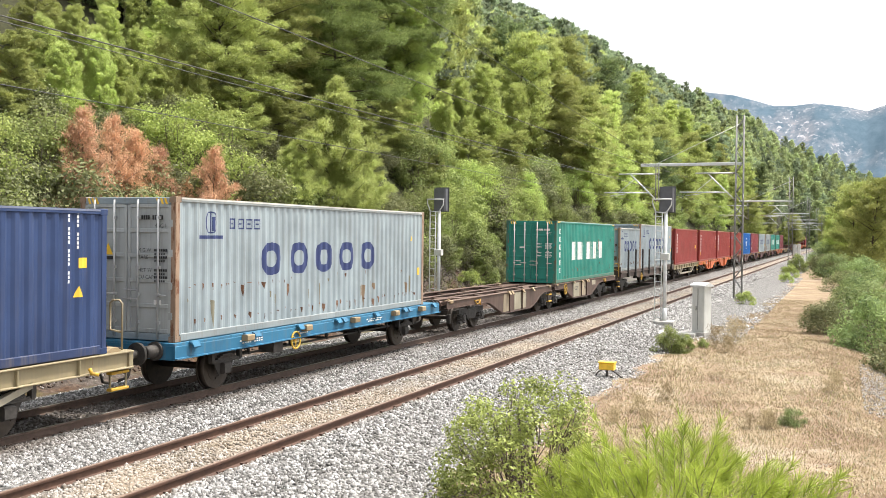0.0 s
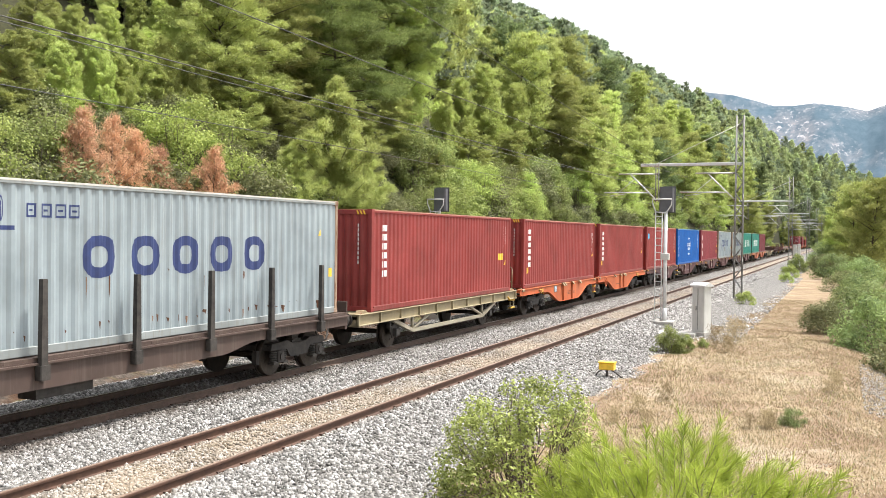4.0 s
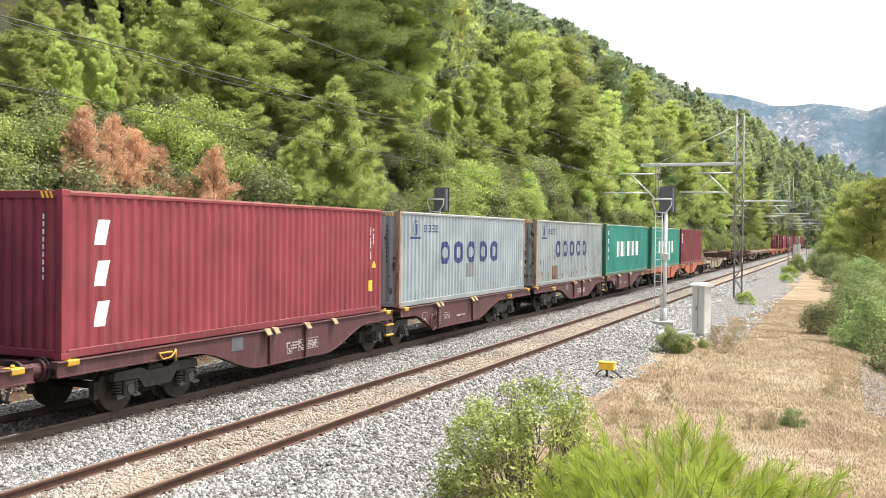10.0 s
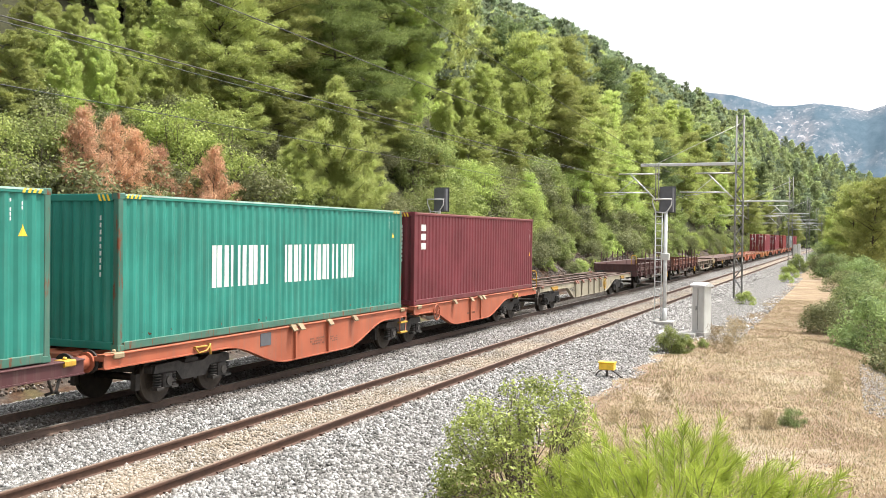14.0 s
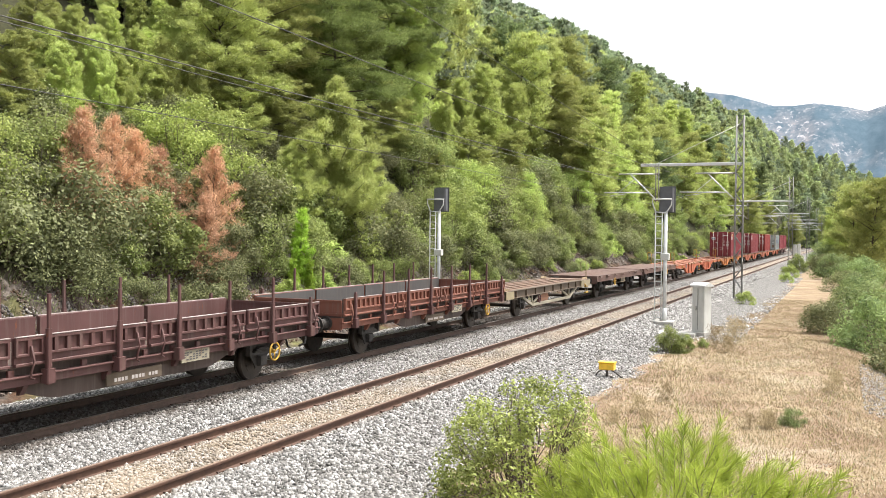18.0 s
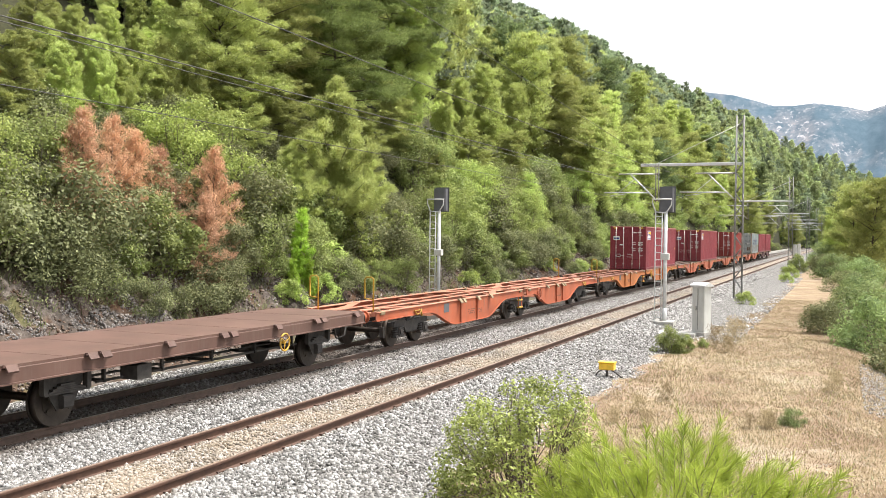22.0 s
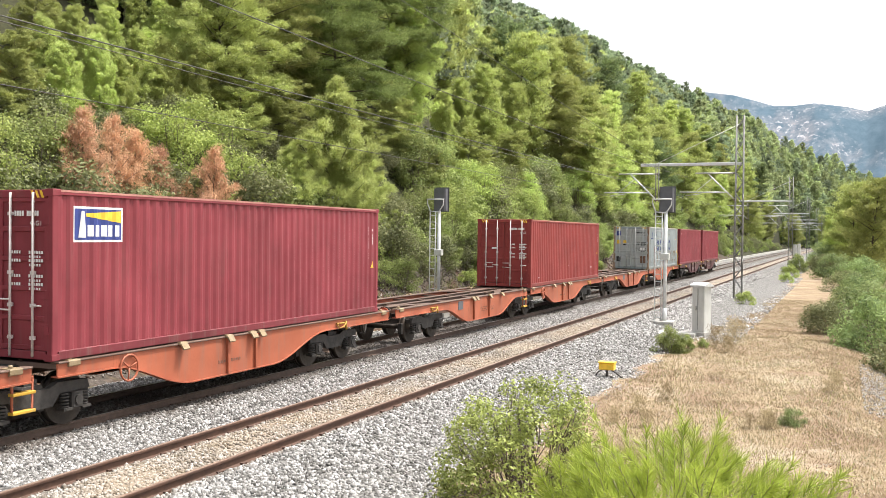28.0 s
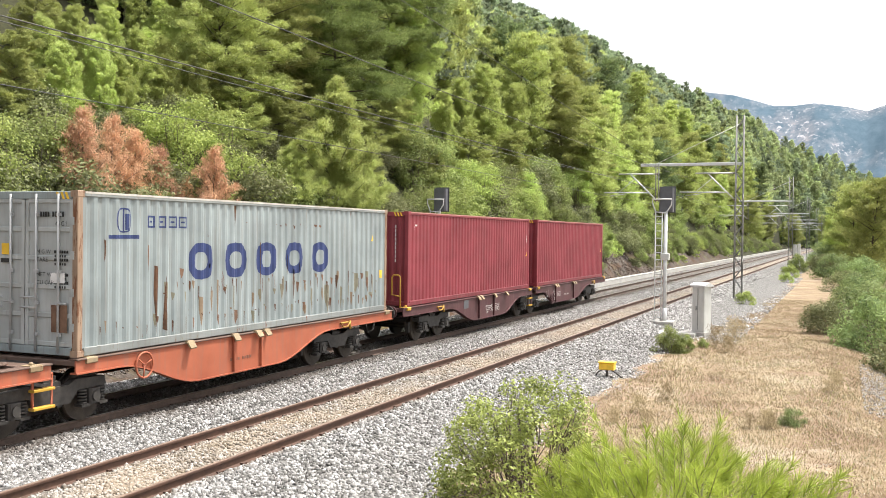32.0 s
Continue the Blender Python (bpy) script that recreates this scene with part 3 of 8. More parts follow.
# ---- far mountains ----
MT_AZ = (-30, -12, -6, -3.2, -2.0, -1.1, -0.1, 1.6, 2.6, 3.7, 4.8, 5.9, 7.4, 9, 12, 18, 30, 45)
MT_EL = (4, 5.4, 6.9, 7.5, 7.33, 7.03, 7.30, 7.57, 7.47, 7.48, 7.83, 8.15, 8.36, 8.2, 7.2, 6.0, 4.5, 3.5)
mv, mf, cols = [], [], 220
steps = [(k / 40.0) for k in range(41)]
for i in range(cols + 1):
    az = np.interp(i / cols, (0, 0.15, 0.85, 1), (-30, -4, 11, 45))
    peak = math.tan(radians(float(np.interp(az, MT_AZ, MT_EL)))) * 3900
    for k in steps:
        r = 2300 + 1600 * k
        z = peak * (k ** 1.25) + (noise.noise((az * 0.55, r / 700, 0)) * 90 + noise.noise((az * 1.3 + r / 500, r / 380, 5)) * 40) * k * (1 - k) * 2.2
        mv.append((r * math.cos(radians(az)), -13.4 + r * math.sin(radians(az)), z - 4))
n = len(steps)
mf = [(i * n + k, i * n + k + 1, (i + 1) * n + k + 1, (i + 1) * n + k) for i in range(cols) for k in range(n - 1)]
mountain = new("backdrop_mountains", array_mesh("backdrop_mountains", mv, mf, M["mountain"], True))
tagged(mountain, "mountain range with blue-grey haze painted in, bare rock patches", "mountain", kind="structure")

# ---- loose stones over the ballast ----
OCT = np.array(((1, 0, 0), (-1, 0, 0), (0, 1, 0), (0, -1, 0), (0, 0, 1), (0, 0, -1)), np.float32)
OCF = np.array(((0, 2, 4), (2, 1, 4), (1, 3, 4), (3, 0, 4), (2, 0, 5), (1, 2, 5), (3, 1, 5), (0, 3, 5)), np.int32)


def stones(name, n, xr, yr, size, label, seed, zf, power=1.0, mat="stone"):
    rs = np.random.RandomState(seed)
    x = xr[0] + (xr[1] - xr[0]) * rs.rand(n) ** power
    y = yr[0] + (yr[1] - yr[0]) * rs.rand(n)
    z = np.array([zf(a, b) for a, b in zip(x, y)])
    s = size * (0.55 + 0.9 * rs.rand(n))
    base = OCT[None] * (0.6 + 0.6 * rs.rand(n, 6, 1)) * s[:, None, None]
    base *= (0.75 + 0.5 * rs.rand(n, 1, 3))
    a, b = rs.rand(n) * 6.28, rs.rand(n) * 6.28
    ca, sa, cb, sb = np.cos(a), np.sin(a), np.cos(b), np.sin(b)
    p = base.copy()
    p[:, :, 0] = base[:, :, 0] * ca[:, None] - base[:, :, 1] * sa[:, None]
    p[:, :, 1] = base[:, :, 0] * sa[:, None] + base[:, :, 1] * ca[:, None]
    q = p.copy()
    q[:, :, 1] = p[:, :, 1] * cb[:, None] - p[:, :, 2] * sb[:, None]
    q[:, :, 2] = p[:, :, 1] * sb[:, None] + p[:, :, 2] * cb[:, None]
    q += np.stack((x, y, z + 0.1 * s), 1)[:, None, :]
    f = OCF[None] + (np.arange(n) * 6)[:, None, None]
    ob = new(name, array_mesh(name, q.reshape(-1, 3), f.reshape(-1, 3), M[mat]))
    return tagged(ob, label, "stones", kind="stuff")


PY, PZ = [p[0] for p in profile], [p[1] for p in profile]


def bed_z(x, y):
    return float(np.interp(y, PY, PZ)) + rough(x, y * 3, 1.3, 0.018)


stones("ballast_stones", 52000, (9.5, 78), (-8.3, -5.0), 0.036, "loose broken light grey ballast stones beside the rails", 1, bed_z, 1.9)
stones("ballast_stones_between", 15000, (9, 70), (-4.82, -3.48), 0.032, "tan broken ballast stones between rusty rails", 2, bed_z, 1.8)
stones("ballast_stones_middle", 32000, (10, 78), (-3.3, -0.85), 0.034, "loose grey ballast stones between the two tracks", 3, bed_z, 1.9)
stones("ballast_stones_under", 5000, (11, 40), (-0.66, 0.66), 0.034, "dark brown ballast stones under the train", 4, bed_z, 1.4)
stones("ballast_stones_beyond", 11000, (11, 60), (0.85, 3.4), 0.036, "loose grey ballast stones beyond the train", 7, bed_z, 1.4)
stones("gravel_far", 15000, (36, 100), (-9.9, -5.0), 0.058, "pale broken stone beside the far track", 8, lambda x, y: bed_z(x, max(y, -8.0)), 1.3)
stones("gravel_edge", 1300, (24, 33), (-14.9, -13.9), 0.028, "pale gravel along the edge of the verge", 9, lambda x, y: land(x, y))
stones("verge_stones", 12000, (10, 52), (-14.5, -7.6), 0.014, "scattered pale stones on the dry verge", 5, lambda x, y: land(x, y), 1.2, "pale_stone")
stones("scree_patch", 3800, (19.5, 23.5), (4.2, 5.6), 0.035, "pale grey scree spilling down the cutting", 11, lambda x, y: land(x, y), 1.0, "scree_grey")
stones("scree_patch_upper", 2200, (15.5, 18.5), (4.4, 5.8), 0.035, "pale grey scree on the cutting", 12, lambda x, y: land(x, y), 1.0, "scree_grey")
stones("cutting_scree", 34000, (12, 100), (3.95, 6.6), 0.045, "grey rock rubble on the foot of the cutting", 6, lambda x, y: land(x, y), 1.1, "rubble")



# ---- containers ----
CL, CW = 12.192, 2.438


def corrugated(bm, x0, x1, z0, z1, y, inward, pitch=0.275, depth=0.030):
    """A trapezoid-corrugated wall in the xz plane; inward: +1 or -1, the way the grooves go."""
    n = max(1, round((x1 - x0) / pitch))
    p = (x1 - x0) / n
    xs_ = []
    for i in range(n):
        a = x0 + i * p
        xs_ += [(a, 0), (a + 0.26 * p, 0), (a + 0.5 * p, 1), (a + 0.76 * p, 1)]
    xs_.append((x1, 0))
    lo = [bm.verts.new((a, y + inward * depth * d, z0)) for a, d in xs_]
    hi = [bm.verts.new((a, y + inward * depth * d, z1)) for a, d in xs_]
    for i in range(len(xs_) - 1):
        f = (lo[i], lo[i + 1], hi[i + 1], hi[i])
        bm.faces.new(f if inward > 0 else tuple(reversed(f)))
    return bm


def turned(bm, m):
    bmesh.ops.transform(bm, matrix=m, verts=bm.verts)
    return bm


def lettering(word, size, material, parent, at):
    """Printed words in the built-in font, as a flat mesh."""
    cu = bpy.data.curves.new("words", "FONT")
    cu.body, cu.size = word, size
    cu.space_character = 1.05
    cu.resolution_u = 2
    tmp = bpy.data.objects.new("words", cu)
    scene.collection.objects.link(tmp)
    me = bpy.data.meshes.new_from_object(tmp.evaluated_get(bpy.context.evaluated_depsgraph_get()))
    bpy.data.objects.remove(tmp)
    me.materials.clear()
    me.materials.append(material)
    ob = tagged(new("printed_word", me), kind="stuff")
    ob.parent = parent
    ob.matrix_basis = at
    return ob


def container_base(colour, L, H, doors, posts, door_mat, label):
    """One container with its frame, walls, roof and ends. Local x runs along it from its front end."""
    c = thing("container", label, "container")
    mat, hw = M[colour], CW / 2
    for s in (-1, 1):
        bm = B()
        corrugated(bm, 0.13, L - 0.13, 0.15, H - 0.09, s * (hw - 0.012), -s)
        part("side_panel", bm, mat, c)
        bm = B()
        box(bm, 0.16, L - 0.16, min(s * hw, s * (hw - 0.06)), max(s * hw, s * (hw - 0.06)), H - 0.10, H - 0.012, 0.008)
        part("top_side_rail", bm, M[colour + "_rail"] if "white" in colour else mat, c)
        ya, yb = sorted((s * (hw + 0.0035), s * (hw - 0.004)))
        part("rail_edge", box(B(), 0.18, L - 0.18, ya, yb, H - 0.048, H - 0.014), M[colour + "_edge"], c, "pale upper rail edge, with light painted into its worn paint")
        bm = B()
        box(bm, 0.16, L - 0.16, min(s * hw, s * (hw - 0.07)), max(s * hw, s * (hw - 0.07)), 0.012, 0.165, 0.012)
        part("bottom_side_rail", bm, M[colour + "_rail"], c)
    for x in (0.0, L):
        e = 1 if x == 0 else -1
        for s in (-1, 1):
            bm = B()
            xa, xb = sorted((x + e * 0.006, x + e * 0.14))
            ya, yb = sorted((s * (hw - 0.004), s * (hw - 0.13)))
            box(bm, xa, xb, ya, yb, 0.11, H - 0.11, 0.012)
            part("corner_post", bm, M[posts], c)
            for z in (0.0, H - 0.118):
                bm = B()
                xa, xb = sorted((x, x + e * 0.178))
                ya, yb = sorted((s * hw, s * (hw - 0.162)))
                box(bm, xa, xb, ya, yb, z, z + 0.118, 0.012)
                part("corner_casting", bm, M[posts], c)
        bm = B()
        xa, xb = sorted((x + e * 0.01, x + e * 0.1))
        box(bm, xa, xb, -hw + 0.15, hw - 0.15, H - 0.15, H - 0.015, 0.01)
        part("end_header", bm, mat, c)
        bm = B()
        box(bm, xa, xb, -hw + 0.15, hw - 0.15, 0.02, 0.16, 0.01)
        part("end_sill", bm, mat, c)
        if x == 0 and doors:
            continue
        bm = B()
        corrugated(bm, -hw + 0.13, hw - 0.13, 0.16, H - 0.15, 0, 1, 0.25, 0.045)
        turned(bm, pose(x + e * 0.03, 0, 0, 0, 0, -90 if e > 0 else 90))
        part("end_panel", bm, mat, c)
    bm = B()
    corrugated(bm, 0.14, L - 0.14, -hw + 0.06, hw - 0.06, 0, 1, 0.3, 0.02)
    turned(bm, pose(0, 0, H - 0.028, 90))
    for v in bm.verts:
        v.co.y = -v.co.y
    part("roof", bm, mat, c)
    bm = B()
    box(bm, 0.1, L - 0.1, -hw + 0.08, hw - 0.08, 0.12, 0.16)
    part("floor", bm, M["under"], c)
    if doors:
        for s in (-1, 1):
            bm = B()
            ya, yb = sorted((s * 0.012, s * (hw - 0.13)))
            box(bm, 0.05, 0.09, ya, yb, 0.17, H - 0.16)
            door = part("door", bm, M[door_mat], c)
            for z in np.linspace(0.17, H - 0.22, 6):
                part("door_rail", box(B(), 0.02, 0.0495, ya + 0.071, yb - 0.071, z, z + 0.085, 0.01), M[door_mat], door)
            for y0 in (ya, yb - 0.07):
                part("door_stile", box(B(), 0.022, 0.0495, y0, y0 + 0.07, 0.17, H - 0.16), M[door_mat], door)
            for k in (0.27, 0.74):
                bm = B()
                y = ya + (yb - ya) * k
                rod(bm, (-0.012, y, 0.06), (-0.012, y, H - 0.06), 0.022, 8)
                for z in (0.35, 0.9, 1.45, H - 0.45):
                    box(bm, -0.03, 0.022, y - 0.045, y + 0.045, z, z + 0.06)
                for zh in ((1.02, 0.84) if k > 0.5 else (0.93,)):
                    rod(bm, (-0.03, y, zh), (-0.03, y + s * -0.34 * (1 if k > 0.5 else -0.6), zh), 0.016, 6)
                part("locking_bar", bm, M["bar_grey" if door_mat == "door_grey" else "bar_steel"], door, "pale steel locking bar with handle")
            bm = B()
            for z in (0.45, 1.05, 1.7, H - 0.6):
                box(bm, 0.0, 0.03, s * (hw - 0.13) - 0.05, s * (hw - 0.13) + 0.05, z, z + 0.14)
            part("hinges", bm, M[door_mat], door)["kind"] = "stuff"
            bm = B()
            ink = M["white_mark"] if colour not in ("white", "rusty_white") else M["black_mark"]
            if s < 0:
                for q in range(11):
                    if q not in (4, 10):
                        box(bm, 0.014, 0.0165, -0.40 - 0.055 * q, -0.358 - 0.055 * q, H - 0.46, H - 0.37)
                readable = colour in ("white", "rusty_white")
                for z in (1.80, 1.66, 1.40, 1.26):
                    for q in range(6):
                        box(bm, 0.014, 0.0165, -0.72 - 0.055 * q, -0.68 - 0.055 * q, z, z + 0.05)
                        if q < 5:
                            box(bm, 0.014, 0.0165, -0.72 - 0.055 * q, -0.69 - 0.055 * q, z - 0.07, z - 0.03)
                        if q < 4 and not readable:
                            box(bm, 0.014, 0.0165, -0.33 - 0.055 * q, -0.295 - 0.055 * q, z, z + 0.05)
                lettering("45G1", 0.12, ink, door, pose(0.013, -0.70, H - 0.62, 90, 0, -90))
                for word, z_ in (("M.G.W", 1.79), ("TARE", 1.65), ("NET W", 1.39), ("CU CAP", 1.25)) if readable else ():
                    lettering(word, 0.105, ink, door, pose(0.013, -0.28, z_, 90, 0, -90))
            else:
                box(bm, 0.014, 0.0165, 0.3, 0.56, 1.62, 1.69)
            part("printed_code", bm, ink, door, "rows of small printed codes")["kind"] = "stuff"
        if colour == "white":
            sign_bm = prism(B(), [(0.36, 1.72), (0.60, 1.72), (0.48, 1.96)], 0.0125, 0.0155, "yz")
            part("door_label", sign_bm, M["yellow_mark"], c, "yellow warning triangle")
            part("door_label", box(B(), 0.013, 0.0155, -0.86, -0.68, 0.74, 0.83), M["white_mark"], c, "small white label")
        if colour == "rusty_white":
            for nm, tone, y0, y1, z0, z1, lab in (("door_label", "panel_blue", 0.72, 1.0, 2.28, 2.58, "dark blue square label"), ("door_label", "yellow_mark", 0.74, 0.98, 1.72, 1.98, "yellow label"), ("door_label", "yellow_mark", 0.30, 0.54, 1.76, 1.96, "yellow label"), ("door_label", "black_mark", 0.72, 1.0, 0.5, 0.86, "dark label"), ("door_label", "rust_plate", -0.98, -0.62, 0.42, 0.9, "rusty scuffed patch"), ("door_label", "white_mark", -0.92, -0.6, 1.28, 1.46, "white label")):
                part(nm, box(B(), 0.013, 0.0155, y0, y1, z0, z1), M[tone], c, lab)
    else:
        bm = B()
        for k in range(9):
            z = H - 0.5 - 0.13 * k
            box(bm, 0.022, 0.0275, -0.80, -0.765, z, z + 0.085)
        part("printed_code", bm, M["white_mark"] if colour not in ("white", "rusty_white") else M["black_mark"], c, "vertical row of printed codes")["kind"] = "stuff"
    bm = B()
    for k in range(3):
        for y in (-hw + 0.2, hw - 0.5):
            prism(bm, [(y + 0.1 * k, H - 0.15), (y + 0.05 + 0.1 * k, H - 0.15), (y + 0.1 + 0.1 * k, H - 0.03), (y + 0.05 + 0.1 * k, H - 0.03)], 0.006, 0.0098, "yz")
    if colour in ("blue", "green"):
        for xs in (0.2, L - 0.62):
            for k in range(4):
                a = xs + 0.11 * k
                prism(bm, [(a, H - 0.095), (a + 0.055, H - 0.095), (a + 0.095, H - 0.02), (a + 0.04, H - 0.02)], -hw - 0.004, -hw - 0.0005)
    part("height_stripes", bm, M["yellow_mark"], c, "yellow and black height warning stripes")["kind"] = "stuff"
    return c


BASES = {}


def container(colour, u, z=1.19, L=CL, H=2.896, doors=False, posts=None, door_mat=None, label=""):
    posts, door_mat = posts or colour, door_mat or colour
    key = (colour, L, H, doors, posts, door_mat)
    if key not in BASES:
        c = container_base(colour, L, H, doors, posts, door_mat, label)
        obs = list(c.children_recursive)
        BASES[key] = [(o.name.split(".")[0], o.data, obs.index(o.parent) if o.parent in obs else -1, o.get("label", ""), o.get("kind", ""), o.matrix_basis.copy()) for o in obs]
    else:
        c = thing("container", label, "container")
        made = []
        for nm, data, up, lab, knd, at in BASES[key]:
            o = new(nm, data)
            o.parent = made[up] if up >= 0 else c
            o.matrix_basis = at
            tagged(o, lab, kind=knd)
            made.append(o)
    c["group"] = "containers on the train"
    c.matrix_basis = pose(u, 0, z)
    LENGTH[c.name] = L
    CARRIED.append((c, u, z))
    return c


CARRIED = []
YF = -(CW / 2 - 0.012)   # outer face of the near side's corrugation
LENGTH = {}


def breaks(L):
    """Where the corrugation of a side of length L bends, and how deep it is there."""
    n = max(1, round((L - 0.26) / 0.275))
    p = (L - 0.26) / n
    out_ = [(0.0, 0.0)]
    for i in range(n):
        a = 0.13 + i * p
        out_ += [(a + 0.26 * p, 0.0), (a + 0.5 * p, 0.030), (a + 0.76 * p, 0.030), (a + p, 0.0)]
    return out_ + [(L, 0.0)]


def cut(poly, x, keep):
    """The part of a convex outline on one side of an upright line."""
    res = []
    for p, q in zip(poly, poly[1:] + poly[:1]):
        a, b = (p[0] - x) * keep, (q[0] - x) * keep
        if a >= 0:
            res.append(p)
        if a * b < 0:
            t = a / (a - b)
            res.append((x, p[1] + (q[1] - p[1]) * t))
    return res


def flat(c, name, mat, shapes, label="", layer=0):
    """Paint that follows the corrugation of the near side: convex outlines of (x, z) points."""
    L = LENGTH[c.name]
    bends = breaks(L)
    bm = B()
    for s in shapes:
        x0, x1 = min(p[0] for p in s), max(p[0] for p in s)
        for (xa, da), (xb, db) in zip(bends, bends[1:]):
            if xb <= x0 or xa >= x1:
                continue
            q = cut(cut(list(s), xa, 1), xb, -1)
            if len(q) < 3:
                continue
            vs = [bm.verts.new((x, YF + da + (db - da) * (x - xa) / (xb - xa) - 0.003 - 0.003 * layer, z)) for x, z in q]
            f = bm.faces.new(vs)
            f.normal_update()
            if f.normal.y > 0:
                f.normal_flip()
    bmesh.ops.remove_doubles(bm, verts=bm.verts, dist=0.0006)
    ob = part(name, bm, M[mat], c, label)
    if name in ("rust_scar", "scuffs") or len(shapes) > 3 and name in ("printed_code", "emblem_text"):
        ob["kind"] = "stuff"
    return ob


def rect(x, z, w, h, lean=0.0):
    return [(x, z), (x + w, z), (x + w + lean, z + h), (x + lean, z + h)]


def blocks(x, z, w, h):
    """A small hollow square with a bar in it."""
    b = 0.15
    return [rect(x, z, w, b * h), rect(x, z + h - b * h, w, b * h), rect(x, z + b * h, b * w, h - 2 * b * h), rect(x + w - b * w, z + b * h, b * w, h - 2 * b * h), rect(x + 0.3 * w, z + 0.43 * h, 0.4 * w, b * h)]


def ring_shapes(x, z, w, h, t, gap=0.0, n=16):
    """An upright oval ring in short pieces; gap: share left open on its right."""
    out_ = []
    a0 = gap * math.pi
    for i in range(n):
        a = a0 + (2 * math.pi - 2 * a0) * i / n
        b = a0 + (2 * math.pi - 2 * a0) * (i + 1) / n
        cx, cz = x + w / 2, z + h / 2
        def at(q, k):
            c_, s_ = math.cos(q), math.sin(q)
            e = 0.72
            return (cx + k * w / 2 * math.copysign(abs(c_) ** e, c_), cz + (h / 2 - (1 - k) * w / 2) * math.copysign(abs(s_) ** e, s_))
        out_.append([at(a, 1), at(b, 1), at(b, 1 - 2 * t / w), at(a, 1 - 2 * t / w)])
    return out_


def ovals_mark(c, x=3.1, z=1.22, mat="blue_mark"):
    """Five bold rounded shapes in a row, and the small emblem above."""
    for i in range(5):
        flat(c, "bold_mark", mat, ring_shapes(x + i * 1.215, z, 0.80, 0.76, 0.19), "bold blue rounded mark")
    flat(c, "emblem", mat, ring_shapes(0.98, 2.17, 0.40, 0.46, 0.03) + [rect(0.78, 2.06, 0.8, 0.07), rect(1.165, 2.17, 0.03, 0.46), rect(1.21, 2.22, 0.1, 0.3)], "small blue emblem over a bar")
    bars = []
    for i in range(4):
        x0 = 1.82 + i * 0.32
        bars += blocks(x0, 2.27, 0.22, 0.23)
    flat(c, "emblem_text", mat, bars, "small blue characters as plain bars")
    flat(c, "label_patch", "yellow_mark", [rect(11.75, 0.95, 0.2, 0.22)])
    flat(c, "warning_mark", "yellow_mark", [[(11.2, 2.0), (11.36, 2.0), (11.28, 2.16)]])


def bars_mark(c, x=2.9, z=1.03, column=4):
    """Two groups of tall white bars, and a column of small characters."""
    h = 0.89
    for g, count, x0, w in (("first", 5, x, 0.455), ("second", 8, x + 2.82, 0.46)):
        for i in range(count):
            a = x0 + i * w
            flat(c, "tall_mark", "white_mark", [rect(a, z, 0.13, h), rect(a + 0.2, z, 0.12, h)], "tall white painted mark")
    for i in range(column):
        zz = 2.3 - i * (1.9 if column < 5 else 2.2) / column
        flat(c, "small_mark", "white_mark", blocks(0.62, zz, 0.25, 0.23), "small white character as plain bars")
    tail_codes(c, 11.35, tall=0.4, z=2.35)


def tail_codes(c, x=11.55, tall=1.0, z=1.5, mat="white_mark"):
    flat(c, "printed_code", mat, [rect(x, z + k * 0.075, 0.036, 0.055) for k in range(int(tall / 0.075)) if k % 5 != 3] + [rect(x + 0.22, z + 0.45 * tall + k * 0.075, 0.032, 0.055) for k in range(int(tall / 0.14)) if k % 6 != 4], "column of small printed codes")
    flat(c, "warning_mark", "yellow_mark", [[(x + 0.15, z - 0.25), (x + 0.37, z - 0.25), (x + 0.26, z - 0.05)]], "yellow warning triangle")


def serif_column(c, count, x, z_top, size, mat="white_mark", slant=0.0, pitch=None, label="white vertical row of marks"):
    pitch = pitch or size * 1.45
    for i in range(count):
        z = z_top - (i + 1) * pitch
        k = [rect(x, z, 0.68 * size, size, slant), rect(x + 0.98 * size, z, 0.68 * size, size, slant)]
        flat(c, "column_mark", mat, k, label)


def sign_panel(c, x=0.48, z=2.0):
    w, h = 1.25, 0.62
    flat(c, "sign_panel", "white_mark", [rect(x, z, w, h)], "blue sign panel with yellow beam and white border")
    flat(c, "sign_field", "panel_blue", [rect(x + 0.04, z + 0.04, w - 0.08, h - 0.08)], "deep blue sign field", 1)
    flat(c, "sign_beam", "yellow_mark", [[(x + 0.30, z + 0.50), (x + 0.30, z + 0.45), (x + w - 0.04, z + 0.34), (x + w - 0.04, z + 0.56)]], "yellow beam", 2)
    flat(c, "sign_mark", "white_mark", [[(x + 0.14, z + 0.08), (x + 0.3, z + 0.08), (x + 0.25, z + 0.54), (x + 0.19, z + 0.54)]], "white tower shape", 2)
    for i in range(5):
        flat(c, "sign_mark", "white_mark", [rect(x + 0.36 + i * 0.165, z + 0.1, 0.12, 0.2)], "white block", 2)


